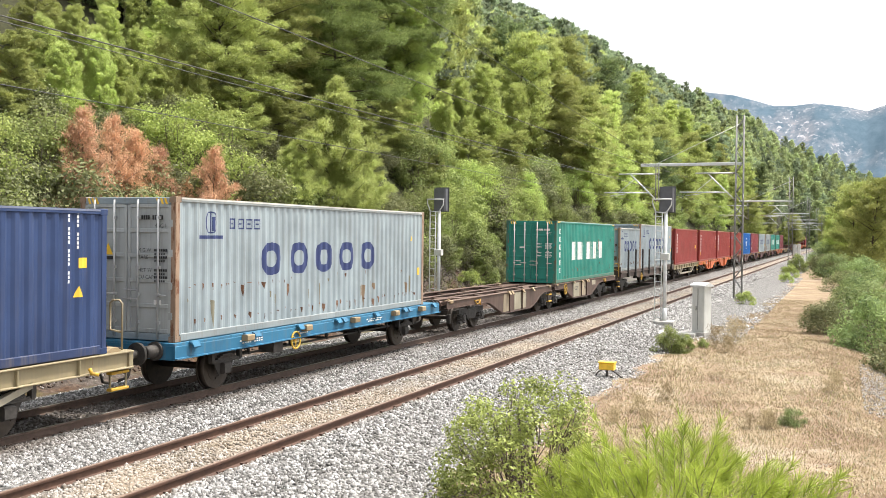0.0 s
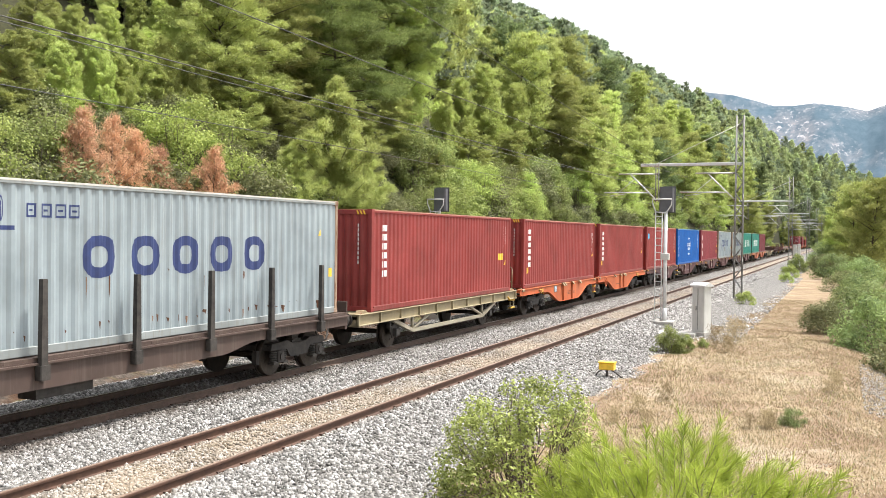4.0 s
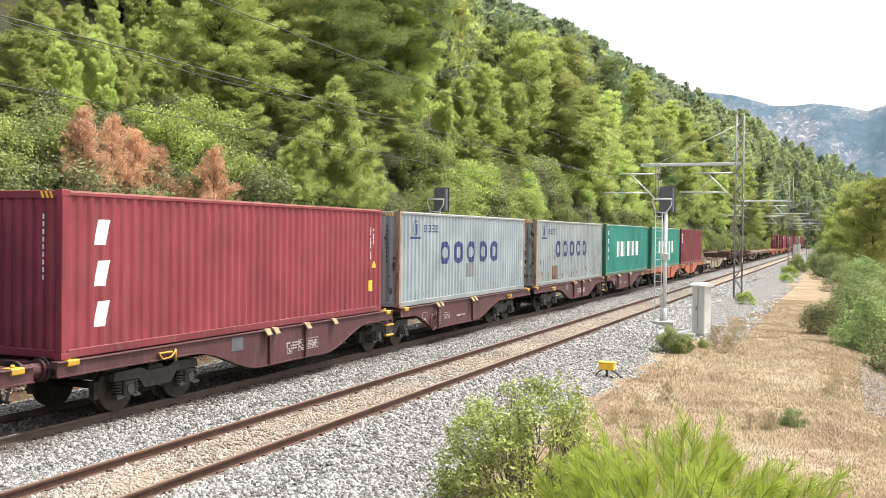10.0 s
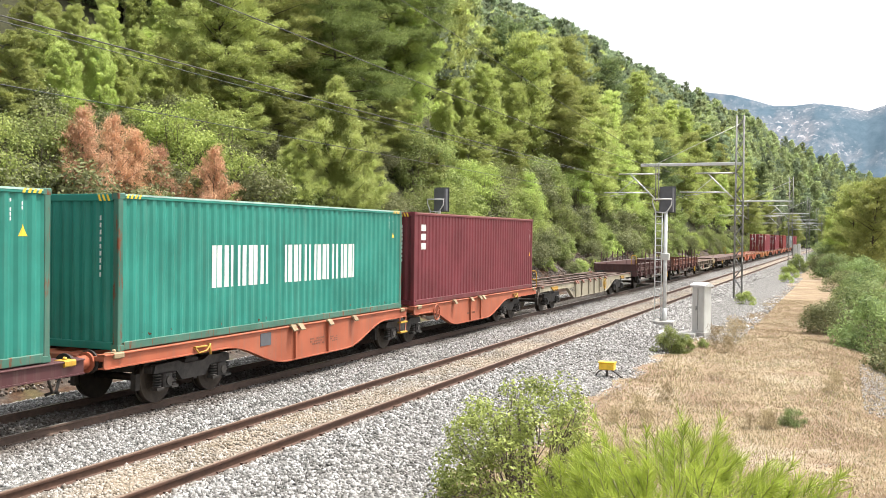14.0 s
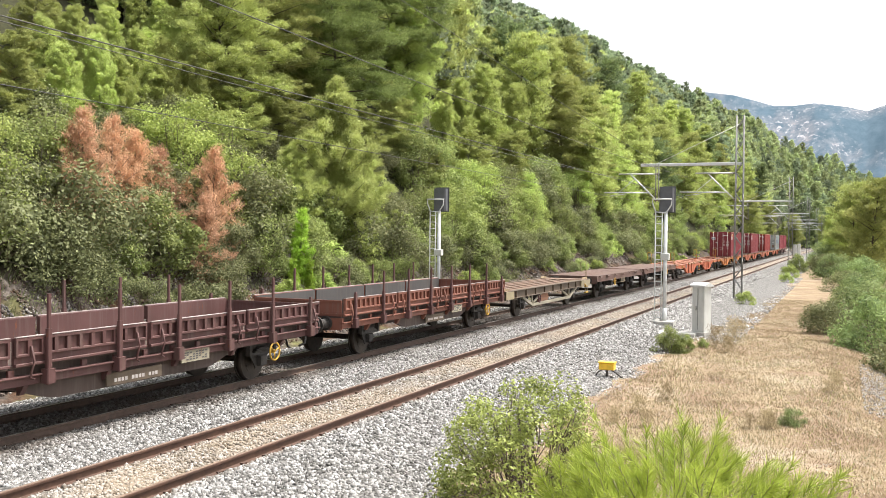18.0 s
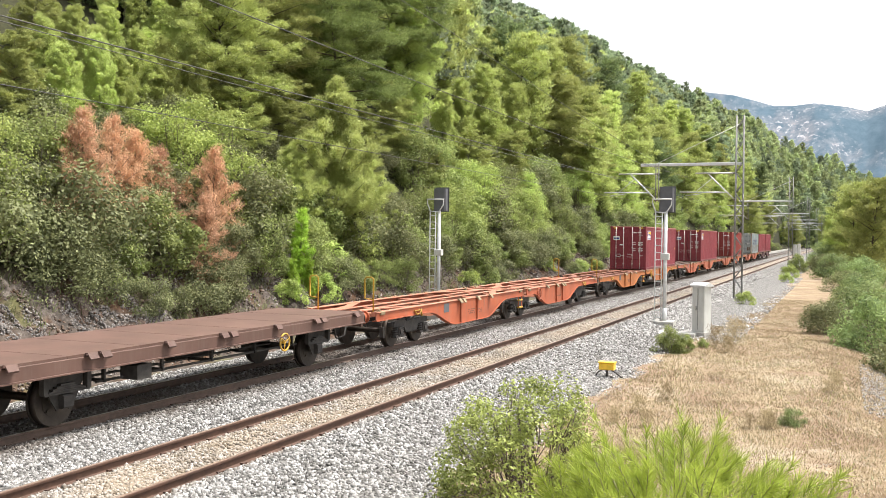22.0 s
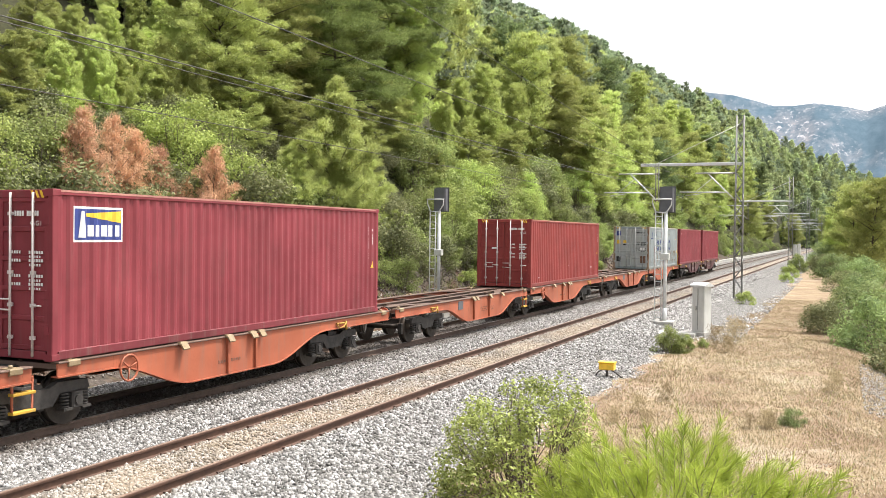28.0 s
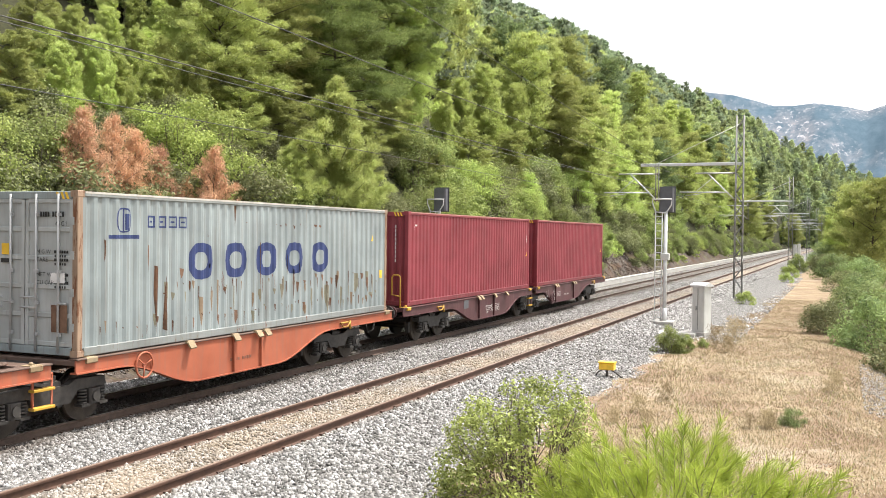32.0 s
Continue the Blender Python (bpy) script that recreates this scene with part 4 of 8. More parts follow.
def globe_mark(c, x=6.1, z=1.45):
    for k, w in enumerate((1.45, 0.62)):
        shp = [s for s in ring_shapes(x - w / 2, z - 0.72, w, 1.44, 0.055, n=40) if not -0.36 < sum(p[1] for p in s) / 4 - z < 0.34]
        flat(c, "globe_outline", "white_mark", shp, "white globe outline", k)
    for i in range(5):
        flat(c, "globe_mark", "white_mark", ring_shapes(x - 0.94 + i * 0.385, z - 0.02, 0.33, 0.32, 0.085, n=12), "white rounded mark")
    for i in range(8):
        flat(c, "globe_bar", "white_mark", [rect(x - 0.9 + i * 0.23, z - 0.31, 0.06, 0.2), rect(x - 0.9 + i * 0.23 + 0.1, z - 0.31, 0.06, 0.2)], "small white bars")
    for i in range(6):
        zz = 2.1 - i * 0.29
        flat(c, "small_mark", "white_mark", blocks(0.62, zz, 0.21, 0.19), "small white character as plain bars")
    tail_codes(c, 11.2, 0.9, 1.55)


def repair_patches(c, seed, share_, zr=(0.25, 1.0), xr=(0.5, 11.8), tones=("rust_mark", "rust_plate"), wide=1.0):
    """Rust runs down the outer ribs: each starts near zr[1] and tapers towards zr[0]."""
    rs = random.Random(seed)
    runs = ([], [])
    ribs = [b[0] - 0.05 for b in breaks(LENGTH[c.name])[5::4]]
    for rib in ribs:
        if xr[0] < rib < xr[1] and rs.random() < share_:
            x = rib + rs.gauss(0, 0.05)
            top = zr[1] + rs.uniform(-0.35, 0.12) * (zr[1] - zr[0])
            ln = min(top - 0.17, (zr[1] - zr[0]) * rs.uniform(0.15, 1.0) ** 1.4)
            w = wide * rs.choice((0.01, 0.016, 0.022, 0.045)) * rs.uniform(0.8, 1.4)
            a, b, d = rs.uniform(0.5, 1.3), rs.uniform(0.3, 1.0), rs.gauss(0, 0.008)
            runs[rs.random() < 0.45].append([(x - w, top), (x - w * a, top - ln * 0.4), (x - w * 0.5 * b + d, top - ln * 0.8), (x + d, top - ln), (x + w * b, top - ln * 0.6), (x + w * 0.9, top - 0.02)])
    for shp, tone in zip(runs, tones):
        if shp:
            flat(c, "rust_scar", tone, shp, "short vertical rust runs", 0 if wide < 2 else -0.5)


def end_rust(c, seed, n=16, top=2.4):
    """Rust blotches and runs on the front end wall, thickest near its posts."""
    rs = random.Random(seed)
    for tone in ("rust_mark", "rust_plate"):
        bm = B()
        for k in range(n):
            y = rs.choice((-1, -1, -1, 1)) * (1.06 - rs.random() ** 1.6 * 1.0)
            z, h, w = 0.3 + rs.random() ** 1.5 * top, rs.uniform(0.05, 0.34), rs.uniform(0.015, 0.06)
            prism(bm, [(y - w, z + h), (y - w * 1.2, z + 0.55 * h), (y - 0.3 * w, z), (y + 0.5 * w, z + 0.1 * h), (y + w, z + 0.7 * h), (y + 0.6 * w, z + h)], 0.0225, 0.0255, "yz")
        part("rust_scar", bm, M[tone], c, "rust blotches on the end wall")["kind"] = "stuff"


WHITE_LABEL = "weathered grey-white corrugated container with bold blue marks and rusty corner posts"
GREEN_LABEL = "sea-green corrugated container with tall white painted marks"

# (mark-up comes right after each container is made)
c = container("navy", 1.45, H=2.591, label="navy blue corrugated container with yellow warning labels")
tail_codes(c, 11.25, 1.3, 1.3)
flat(c, "label_patch", "yellow_mark", [rect(11.5, 1.55, 0.22, 0.18)])

c = container("white", 15.55, doors=True, posts="post_rust", door_mat="door_grey", label=WHITE_LABEL)
ovals_mark(c)
repair_patches(c, 3, 0.8, (0.2, 0.45), wide=1.5)
repair_patches(c, 45, 0.35, (0.22, 1.0), (0.4, 11.8), ("dirt_run", "rust_run"), 1.6)
repair_patches(c, 4, 0.85, (0.96, 1.14), (0.4, 5.0), wide=1.4)
repair_patches(c, 46, 0.3, (0.3, 1.05), (0.6, 4.5))
repair_patches(c, 5, 0.5, (1.05, 1.2), (5.0, 11))

c = container("green", 42.9, doors=True, posts="green_rail", label=GREEN_LABEL + ", doors forward")
bars_mark(c, 2.86, column=6)
repair_patches(c, 31, 0.8, (0.17, 0.36))
repair_patches(c, 32, 0.3, (0.25, 0.75), (2.0, 11.5))
repair_patches(c, 33, 0.12, (1.3, 2.2), (3.0, 11.5))
flat(c, "scuffs", "rust_plate", [rect(2.9, 0.5, 0.05, 0.09), rect(3.6, 0.62, 0.12, 0.07), rect(3.95, 0.45, 0.06, 0.16), rect(7.4, 1.3, 0.05, 0.24), rect(8.9, 1.52, 0.09, 0.05), rect(5.2, 0.7, 0.07, 0.06)])

c = container("white", 56.6, z=1.33, L=6.058, H=2.591, posts="post_rust", label="short grey-white corrugated container with bold blue marks")
for i in range(5):
    flat(c, "bold_mark", "blue_mark", ring_shapes(1.35 + i * 0.78, 1.15, 0.56, 0.66, 0.15), "bold blue rounded mark")
flat(c, "emblem", "blue_mark", ring_shapes(0.5, 2.0, 0.35, 0.4, 0.03) + [rect(0.35, 1.9, 0.65, 0.07)])
flat(c, "emblem_text", "blue_mark", [rect(1.2 + i * 0.28, 2.05 + 0.1 * k, 0.22, 0.04) for i in range(4) for k in range(3)] + [rect(1.3 + i * 0.28, 2.03, 0.04, 0.28) for i in range(4)])

repair_patches(c, 61, 0.8, (0.18, 0.5), (0.3, 5.8), wide=1.4)
repair_patches(c, 62, 0.5, (0.5, 1.3), (3.2, 5.8))
end_rust(c, 63, 7)

c = container("white", 62.85, z=1.33, posts="post_rust", label=WHITE_LABEL)
ovals_mark(c)
repair_patches(c, 64, 0.6, (0.18, 0.45), wide=1.3)
repair_patches(c, 65, 0.25, (0.6, 1.3))

c = container("red", 76.99, z=1.19, label="brick-red corrugated container with white number column")
serif_column(c, 6, 0.7, 2.54, 0.18)
tail_codes(c, 11.3, 1.3, 1.3)
flat(c, "label_patch", "yellow_mark", [rect(10.8, 1.25, 0.5, 0.25)])

for u in (90.9, 104.35):
    c = container("red", u, label="brick-red corrugated container with a vertical row of bold white marks")
    serif_column(c, 6, 0.66, 2.54, 0.19)
    flat(c, "label_patch", "yellow_mark", [rect(0.45, 0.62, 0.22, 0.24)])
    tail_codes(c, 11.55, 1.0, 1.4)

c = container("red", 117.85, label="plain brick-red corrugated container with a light blue six-sided mark")
flat(c, "diamond_mark", "sky_mark", [[(0.56, 2.37), (0.56, 2.13), (0.78, 2), (1, 2.13), (1, 2.37), (0.78, 2.5)]], "light blue six-sided mark")
tail_codes(c, 11.45, 1.2, 1.3)

c = container("blue", 131.05, label="bright blue corrugated container with a white globe emblem")
globe_mark(c)

c = container("crimson", 144.75, label="red corrugated container with three large slanted white marks")
for z in (1.95, 1.22, 0.5):
    flat(c, "slanted_mark", "white_mark", [rect(0.78, z, 0.30, 0.45, 0.12)], "slanted white mark")
tail_codes(c, 11.5, 0.9, 1.5)
flat(c, "label_patch", "yellow_mark", [rect(11.45, 0.6, 0.25, 0.3)])

c = container("white", 158.15, posts="post_rust", label=WHITE_LABEL)
ovals_mark(c, 3.2)
flat(c, "grey_patch", "patch_grey", [rect(5.55, 0.72, 0.75, 0.5)], "grey repair patch")
repair_patches(c, 7, 0.4, (0.2, 0.42))
end_rust(c, 71, 9)

c = container("rusty_white", 172.0, posts="post_rust", label="grey-white corrugated container with bold blue marks, streaked with rust")
ovals_mark(c)
repair_patches(c, 43, 0.6, (0.18, 0.7), (0.4, 11.8), ("dirt_run", "rust_run"), 2.2)
repair_patches(c, 8, 0.7, (0.2, 0.55))
repair_patches(c, 18, 0.35, (0.7, 1.3))
flat(c, "rust_patch", "rust_plate", [rect(2.45, 0.22, 0.97, 0.62)], "rusty framed patch")
end_rust(c, 72, 26)

for u, lab, col in ((185.2, "", 4), (199.0, " of a faded shade", 4)):
    c = container("green", u, posts="green_rail", label=GREEN_LABEL + lab)
    bars_mark(c, 2.86, column=col if u < 190 else 0)
    repair_patches(c, int(u), 0.45, (0.17, 0.3))

c = container("maroon_box", 212.1, label="dull maroon corrugated container with a small white column of marks")
serif_column(c, 3, 0.6, 2.6, 0.2)
tail_codes(c, 11.6, 0.9, 1.6)

for u in (355.6, 382.5):
    c = container("crimson", u, doors=True, label="wine-red corrugated container with a blue and yellow sign panel")
    sign_panel(c)
    part("door_label", box(B(), 0.0105, 0.0135, 0.58, 1.0, 1.98, 2.24), M["white_mark"], c, "small white label on the door")
    part("door_label", box(B(), 0.0085, 0.0102, 0.62, 0.96, 2.02, 2.14), M["panel_blue"], c, "blue field of the door label")
    tail_codes(c, 11.6, 0.9, 1.5)

c = container("red", 409.2, doors=True, label="plain brick-red corrugated container, door end forward")
flat(c, "scuffs", "white_mark", [rect(1.2, 0.35, 0.05, 0.07), rect(6.0, 0.75, 0.12, 0.06), rect(10.5, 0.55, 0.14, 0.09)])
tail_codes(c, 11.6, 0.9, 1.5)

c = container("rusty_white", 435.95, doors=True, posts="post_rust", door_mat="door_grey", label="grey-white corrugated container with blue marks, heavily rust-streaked, doors forward")
ovals_mark(c)
repair_patches(c, 41, 0.95, (0.18, 1.15), (2.2, 11.6), ("dirt_run", "rust_run"), 2.2)
repair_patches(c, 42, 0.5, (0.18, 0.6), (0.4, 11.8), ("dirt_run", "rust_run"), 2.2)
repair_patches(c, 11, 0.9, (0.2, 0.55))
repair_patches(c, 14, 0.3, (0.3, 1.9))
flat(c, "rust_scar", "rust_mark", [[(4.62, 2.78), (4.74, 2.78), (4.72, 2.5), (4.68, 2.28), (4.64, 2.5)], [(2.30, 0.3), (2.42, 0.26), (2.40, 0.8), (2.38, 1.35), (2.34, 1.1)]], "long dark rust runs")
repair_patches(c, 12, 0.95, (0.65, 1.16), (2.3, 11.5))
repair_patches(c, 13, 0.9, (2.3, 2.42), (5.0, 8.6))

for u in (449.6, 462.95):
    c = container("crimson", u, label="plain wine-red corrugated container near the train's end")
    tail_codes(c, 11.6, 0.7, 1.6)
    if u < 455:
        flat(c, "small_mark", "white_mark", [rect(0.5, 2.3, 0.05, 0.3), rect(0.58, 2.45, 0.1, 0.05)])


# ---- wagons ----
RW = 0.46


def wheelset_mesh():
    bm = B()
    rod(bm, (0, -0.98, 0), (0, 0.98, 0), 0.075, 10)
    for s in (-1, 1):
        rod(bm, (0, s * 0.69, 0), (0, s * 0.83, 0), RW, 28)
        rod(bm, (0, s * 0.83, 0), (0, s * 0.836, 0), 0.30, 20)
        rod(bm, (0, s * 0.66, 0), (0, s * 0.69, 0), RW + 0.03, 28)
        for k in range(4):
            a = k * math.pi / 2
            rod(bm, (0.24 * math.cos(a), s * 0.836, 0.24 * math.sin(a)), (0.24 * math.cos(a), s * 0.85, 0.24 * math.sin(a)), 0.035, 6)
    me = bpy.data.meshes.new("wheelset")
    bm.to_mesh(me)
    bm.free()
    me.materials.append(M["wheel"])
    return me


WHEELS = wheelset_mesh()
TURNING = {}   # wheelsets by their place in their bogie


def wheelset(parent, x):
    o = new("wheelset", WHEELS)
    o.parent = parent
    o.matrix_basis = pose(x, 0, RW)
    TURNING.setdefault(round(x, 2), []).append(o)
    return o


def bogie_mesh():
    """Side frames with coil springs and axle boxes, bolster, brake blocks."""
    bm = B()
    for s in (-1, 1):
        y0, y1 = sorted((s * 0.94, s * 1.06))
        prism(bm, [(-1.25, 0.62), (-0.55, 0.60), (-0.38, 0.40), (0.38, 0.40), (0.55, 0.60), (1.25, 0.62), (1.2, 0.78), (0.5, 0.80), (0.32, 0.72), (-0.32, 0.72), (-0.5, 0.80), (-1.2, 0.78)], y0, y1)
        for e in (-0.9, 0.9):
            box(bm, e - 0.13, e + 0.13, min(s * 0.98, s * 1.14), max(s * 0.98, s * 1.14), 0.33, 0.60, 0.03)
            rod(bm, (e, s * 1.14, 0.46), (e, s * 1.17, 0.46), 0.09, 12)
            for d in (-0.22, 0.22):
                for k in range(5):
                    rod(bm, (e + d, s * 1.03, 0.34 + k * 0.055), (e + d, s * 1.03, 0.37 + k * 0.055), 0.085 if d else 0.09, 10)
                box(bm, e + d - 0.1, e + d + 0.1, min(s * 0.95, s * 1.12), max(s * 0.95, s * 1.12), 0.29, 0.34)
        rod(bm, (-1.45, s * 0.75, 0.40), (1.45, s * 0.75, 0.40), 0.03, 6)
        for e in (-1.42, 1.42, -0.38, 0.38):
            box(bm, e - 0.06, e + 0.06, s * 0.75 - 0.06, s * 0.75 + 0.06, 0.30, 0.62)
    box(bm, -0.22, 0.22, -1.0, 1.0, 0.52, 0.80, 0.04)
    for e in (-1.2, 1.2):
        box(bm, e - 0.06, e + 0.06, -1.0, 1.0, 0.62, 0.74)
    rod(bm, (0, 0, 0.78), (0, 0, 0.92), 0.25, 16)
    for s in (-1, 1):
        box(bm, -0.14, 0.14, s * 0.85 - 0.1, s * 0.85 + 0.1, 0.78, 0.90)
    me = bpy.data.meshes.new("bogie")
    bm.to_mesh(me)
    bm.free()
    me.materials.append(M["under"])
    return me


BOGIE = bogie_mesh()


def bogie(w, x):
    o = new("bogie", BOGIE)
    o.parent = w
    o.matrix_basis = pose(x, 0, 0)
    o["label"] = "grimy two-axle bogie with coil springs"
    wheelset(o, -0.9)
    wheelset(o, 0.9)


def axle_guards(w, x):
    """Single axle in leaf-sprung guards."""
    bm = B()
    for s in (-1, 1):
        y0, y1 = sorted((s * 1.0, s * 1.03))
        prism(bm, [(-0.55, 0.95), (0.55, 0.95), (0.30, 0.5), (0.16, 0.3), (0.12, 0.3), (0.12, 0.62), (-0.12, 0.62), (-0.12, 0.3), (-0.16, 0.3), (-0.30, 0.5)], y0, y1)
        box(bm, -0.12, 0.12, min(s * 0.98, s * 1.15), max(s * 0.98, s * 1.15), 0.34, 0.58, 0.03)
        for k in range(5):
            h = 0.52 - 0.09 * k
            z = 0.60 + 0.035 * k
            box(bm, -h, h, min(s * 1.03, s * 1.12), max(s * 1.03, s * 1.12), z, z + 0.03)
        for e in (-0.5, 0.5):
            box(bm, e - 0.05, e + 0.05, min(s * 1.02, s * 1.13), max(s * 1.02, s * 1.13), 0.62, 0.98)
    box(bm, -0.05, 0.05, -1.02, 1.02, 0.90, 0.95)
    o = part("axle_guard", bm, M["under"], w, "grimy leaf-sprung axle guards", pose(x, 0, 0))
    wheelset(o, 0.0)


def buffers(w, L, ends=(0, 1), mat="under"):
    for e in ends:
        x, d = (0.0, -1) if e == 0 else (L, 1)
        for s in (-1, 1):
            bm = B()
            rod(bm, (x, s * 0.875, 1.03), (x + d * 0.35, s * 0.875, 1.03), 0.11, 12)
            rod(bm, (x + d * 0.35, s * 0.875, 1.03), (x + d * 0.52, s * 0.875, 1.03), 0.075, 12)
            rod(bm, (x + d * 0.52, s * 0.875, 1.03), (x + d * 0.56, s * 0.875, 1.03), 0.22, 18)
            buf = part("buffer", bm, M["under"], w)
            part("sleeve", rod(rod(B(), (x + d * 0.002, s * 0.875, 1.03), (x + d * 0.34, s * 0.875, 1.03), 0.135, 14, 0.12), (x + d * 0.002, s * 0.875, 1.03), (x + d * 0.05, s * 0.875, 1.03), 0.19, 14), M[mat], buf)
        bm = B()
        bent(bm, [(x, 0, 1.0), (x + d * 0.3, 0, 1.02), (x + d * 0.42, 0, 1.1)], 0.045)
        hoop(bm, (x + d * 0.46, 0, 0.86), 0.16, 0.025, "x", 10)
        part("coupling_hook", bm, M["under"], w)
        bm = B()
        bent(bm, [(x + d * 0.05, -0.35, 0.9), (x + d * 0.2, -0.36, 0.5), (x + d * 0.4, -0.3, 0.45)], 0.03)
        part("brake_hose", bm, M["under"], w)


def handrail(w, x, y, z0, mat="yellow", h=1.0):
    bm = B()
    bent(bm, [(x, y - 0.14, z0), (x, y - 0.14, z0 + h - 0.06), (x, y - 0.08, z0 + h), (x, y + 0.08, z0 + h), (x, y + 0.14, z0 + h - 0.06), (x, y + 0.14, z0 + 0.4), (x, y - 0.12, z0 + 0.36)], 0.022)
    part("handrail", bm, M[mat], w, "yellow tube handrail")


def side_step(w, x, y, mat, z0=0.45, z1=1.0):
    bm = B()
    bent(bm, [(x, y, z1), (x, y, z0), (x + 0.42, y, z0), (x + 0.42, y, z1), (x, y, z1)], 0.028, 4)
    step = part("step", bm, M[mat], w)
    for z in (z0, z0 + 0.3):
        bm = B()
        box(bm, x - 0.02, x + 0.44, y - 0.06, y + 0.06, z - 0.02, z + 0.03, 0.008)
        part("tread", bm, M["yellow"], step)


def handwheel(w, x, y, z, mat="yellow", r=0.24):
    bm = B()
    hoop(bm, (x, y, z), r, 0.022, "y", 18)
    for k in range(3):
        a = k * 2 * math.pi / 3 + 0.4
        rod(bm, (x, y, z), (x + r * math.cos(a), y, z + r * math.sin(a)), 0.014, 6)
    rod(bm, (x, y, z), (x, y + 0.12, z), 0.04, 8)
    part("handwheel", bm, M[mat], w, "spoked brake handwheel")


def sill_outline(L, marks, zt, zs, zd):
    """Fish-belly side sill: shallow, a curved fall, deep, a curved rise, shallow."""
    a, b, c_, d = marks
    pts = [(0, zt), (0, zs)]
    for k in range(9):
        t = k / 8
        e = t * t * (3 - 2 * t)
        pts.append((a + (b - a) * t, zs + (zd - zs) * e))
    for k in range(9):
        t = k / 8
        e = t * t * (3 - 2 * t)
        pts.append((c_ + (d - c_) * t, zd + (zs - zd) * e))
    pts += [(L, zs), (L, zt)]
    return pts


def platform(w, x0, L, marks, mat, zs=0.93, zd=0.37, zt=1.177, flap_mat="spigot", ribs=(0.1, 0.5, 0.85), fancy=True, top_mat=None, ped_mat=None, pairs=()):
    """Skeleton platform: two side sills, cross members, stringers, gusset plates, lock flaps."""
    Mt = M[mat]
    Mp = M[top_mat or mat]
    for s in (-1, 1):
        bm = B()
        ya, yb = sorted((s * 1.235, s * 1.265))
        prism(bm, sill_outline(L, marks, zt, zs, zd), ya, yb)
        out_l = sill_outline(L, marks, zt, zs, zd)[1:-1]
        for p, q in zip(out_l, out_l[1:]):
            ya, yb = sorted((s * 1.13, s * 1.295))
            prism(bm, [(p[0], p[1] - 0.02), (q[0], q[1] - 0.02), (q[0], q[1] + 0.006), (p[0], p[1] + 0.006)], ya, yb)
        sill = part("side_sill", bm, Mt, w, at=pose(x0, 0, 0))
        ya, yb = sorted((s * 1.10, s * 1.30))
        part("top_flange", box(B(), 0, L, ya, yb, zt - 0.028, zt + 0.002, 0.008), Mp, sill)
        for k in ribs:
            x = marks[1] + (marks[2] - marks[1]) * k
            bm = B()
            ya, yb = sorted((s * 1.264, s * 1.325))
            prism(bm, [(x - 0.05, zt - 0.03), (x + 0.05, zt - 0.03), (x + 0.03, zd + 0.02), (x - 0.03, zd + 0.02)], ya, yb)
            part("rib", bm, Mt, sill) if 0 <= k <= 1 else bm.free()
            for xf in ((x - 0.17, x + 0.17) if k in pairs or k == ribs[0] else (x,)):
                bm = B()
                prism(bm, [(s * 1.255, zt + 0.03), (s * 1.33, zt + 0.03), (s * 1.42, zt - 0.10), (s * 1.40, zt - 0.125), (s * 1.32, zt - 0.015), (s * 1.255, zt - 0.015)], xf - 0.10, xf + 0.10, "yz")
                rod(bm, (xf - 0.13, s * 1.32, zt - 0.005), (xf + 0.13, s * 1.32, zt - 0.005), 0.022, 6)
                part("lock_flap", bm, M[flap_mat], sill, "folded container lock flap")
        for x in (0.35, L - 0.35):
            bm = B()
            ya, yb = sorted((s * 1.06, s * 1.31))
            box(bm, x - 0.13, x + 0.13, ya, yb, zt - 0.10, zt + 0.012, 0.02)
            rod(bm, (x, s * 1.18, zt), (x, s * 1.18, zt + 0.06), 0.05, 10, 0.03)
            part("lock_pedestal", bm, M[ped_mat or flap_mat], sill)
    for y in (-0.32, 0.32):
        bm = B()
        box(bm, 0.1, L - 0.1, y - 0.07, y + 0.07, zt - 0.055, zt - 0.02, 0.008)
        prism(bm, sill_outline(L - 0.2, (marks[0], marks[1], marks[2], marks[3]), zt - 0.05, 0.88, 0.6), y - 0.012, y + 0.012)
        part("stringer", bm, Mp, w, at=pose(x0, 0, 0))
    n = max(5, round(L / 2.4))
    for k in range(n + 1):
        x = 0.06 + (L - 0.12) * k / n
        bm = B()
        wide = 0.28 if k in (0, n) else 0.09
        box(bm, max(0, x - wide), min(L, x + wide), -1.235, 1.235, zt - 0.12, zt - 0.06 if 0 < k < n else zt - 0.032, 0.008)
        part("cross_member", bm, Mp, w, at=pose(x0, 0, 0))
    if fancy:
        for xa, d in ((0.3, 1), (L - 0.3, -1)):
            for s in (-1, 1):
                bm = B()
                p = [(xa, s * 0.28), (xa + d * 1.2, s * 0.34), (xa + d * 3.3, s * 1.12), (xa + d * 2.55, s * 1.12), (xa + d * 1.15, s * 0.62), (xa, s * 0.62)]
                prism(bm, p, zt - 0.031, zt - 0.014, "xy")
                part("gusset_plate", bm, Mp, w, at=pose(x0, 0, 0))
    return w


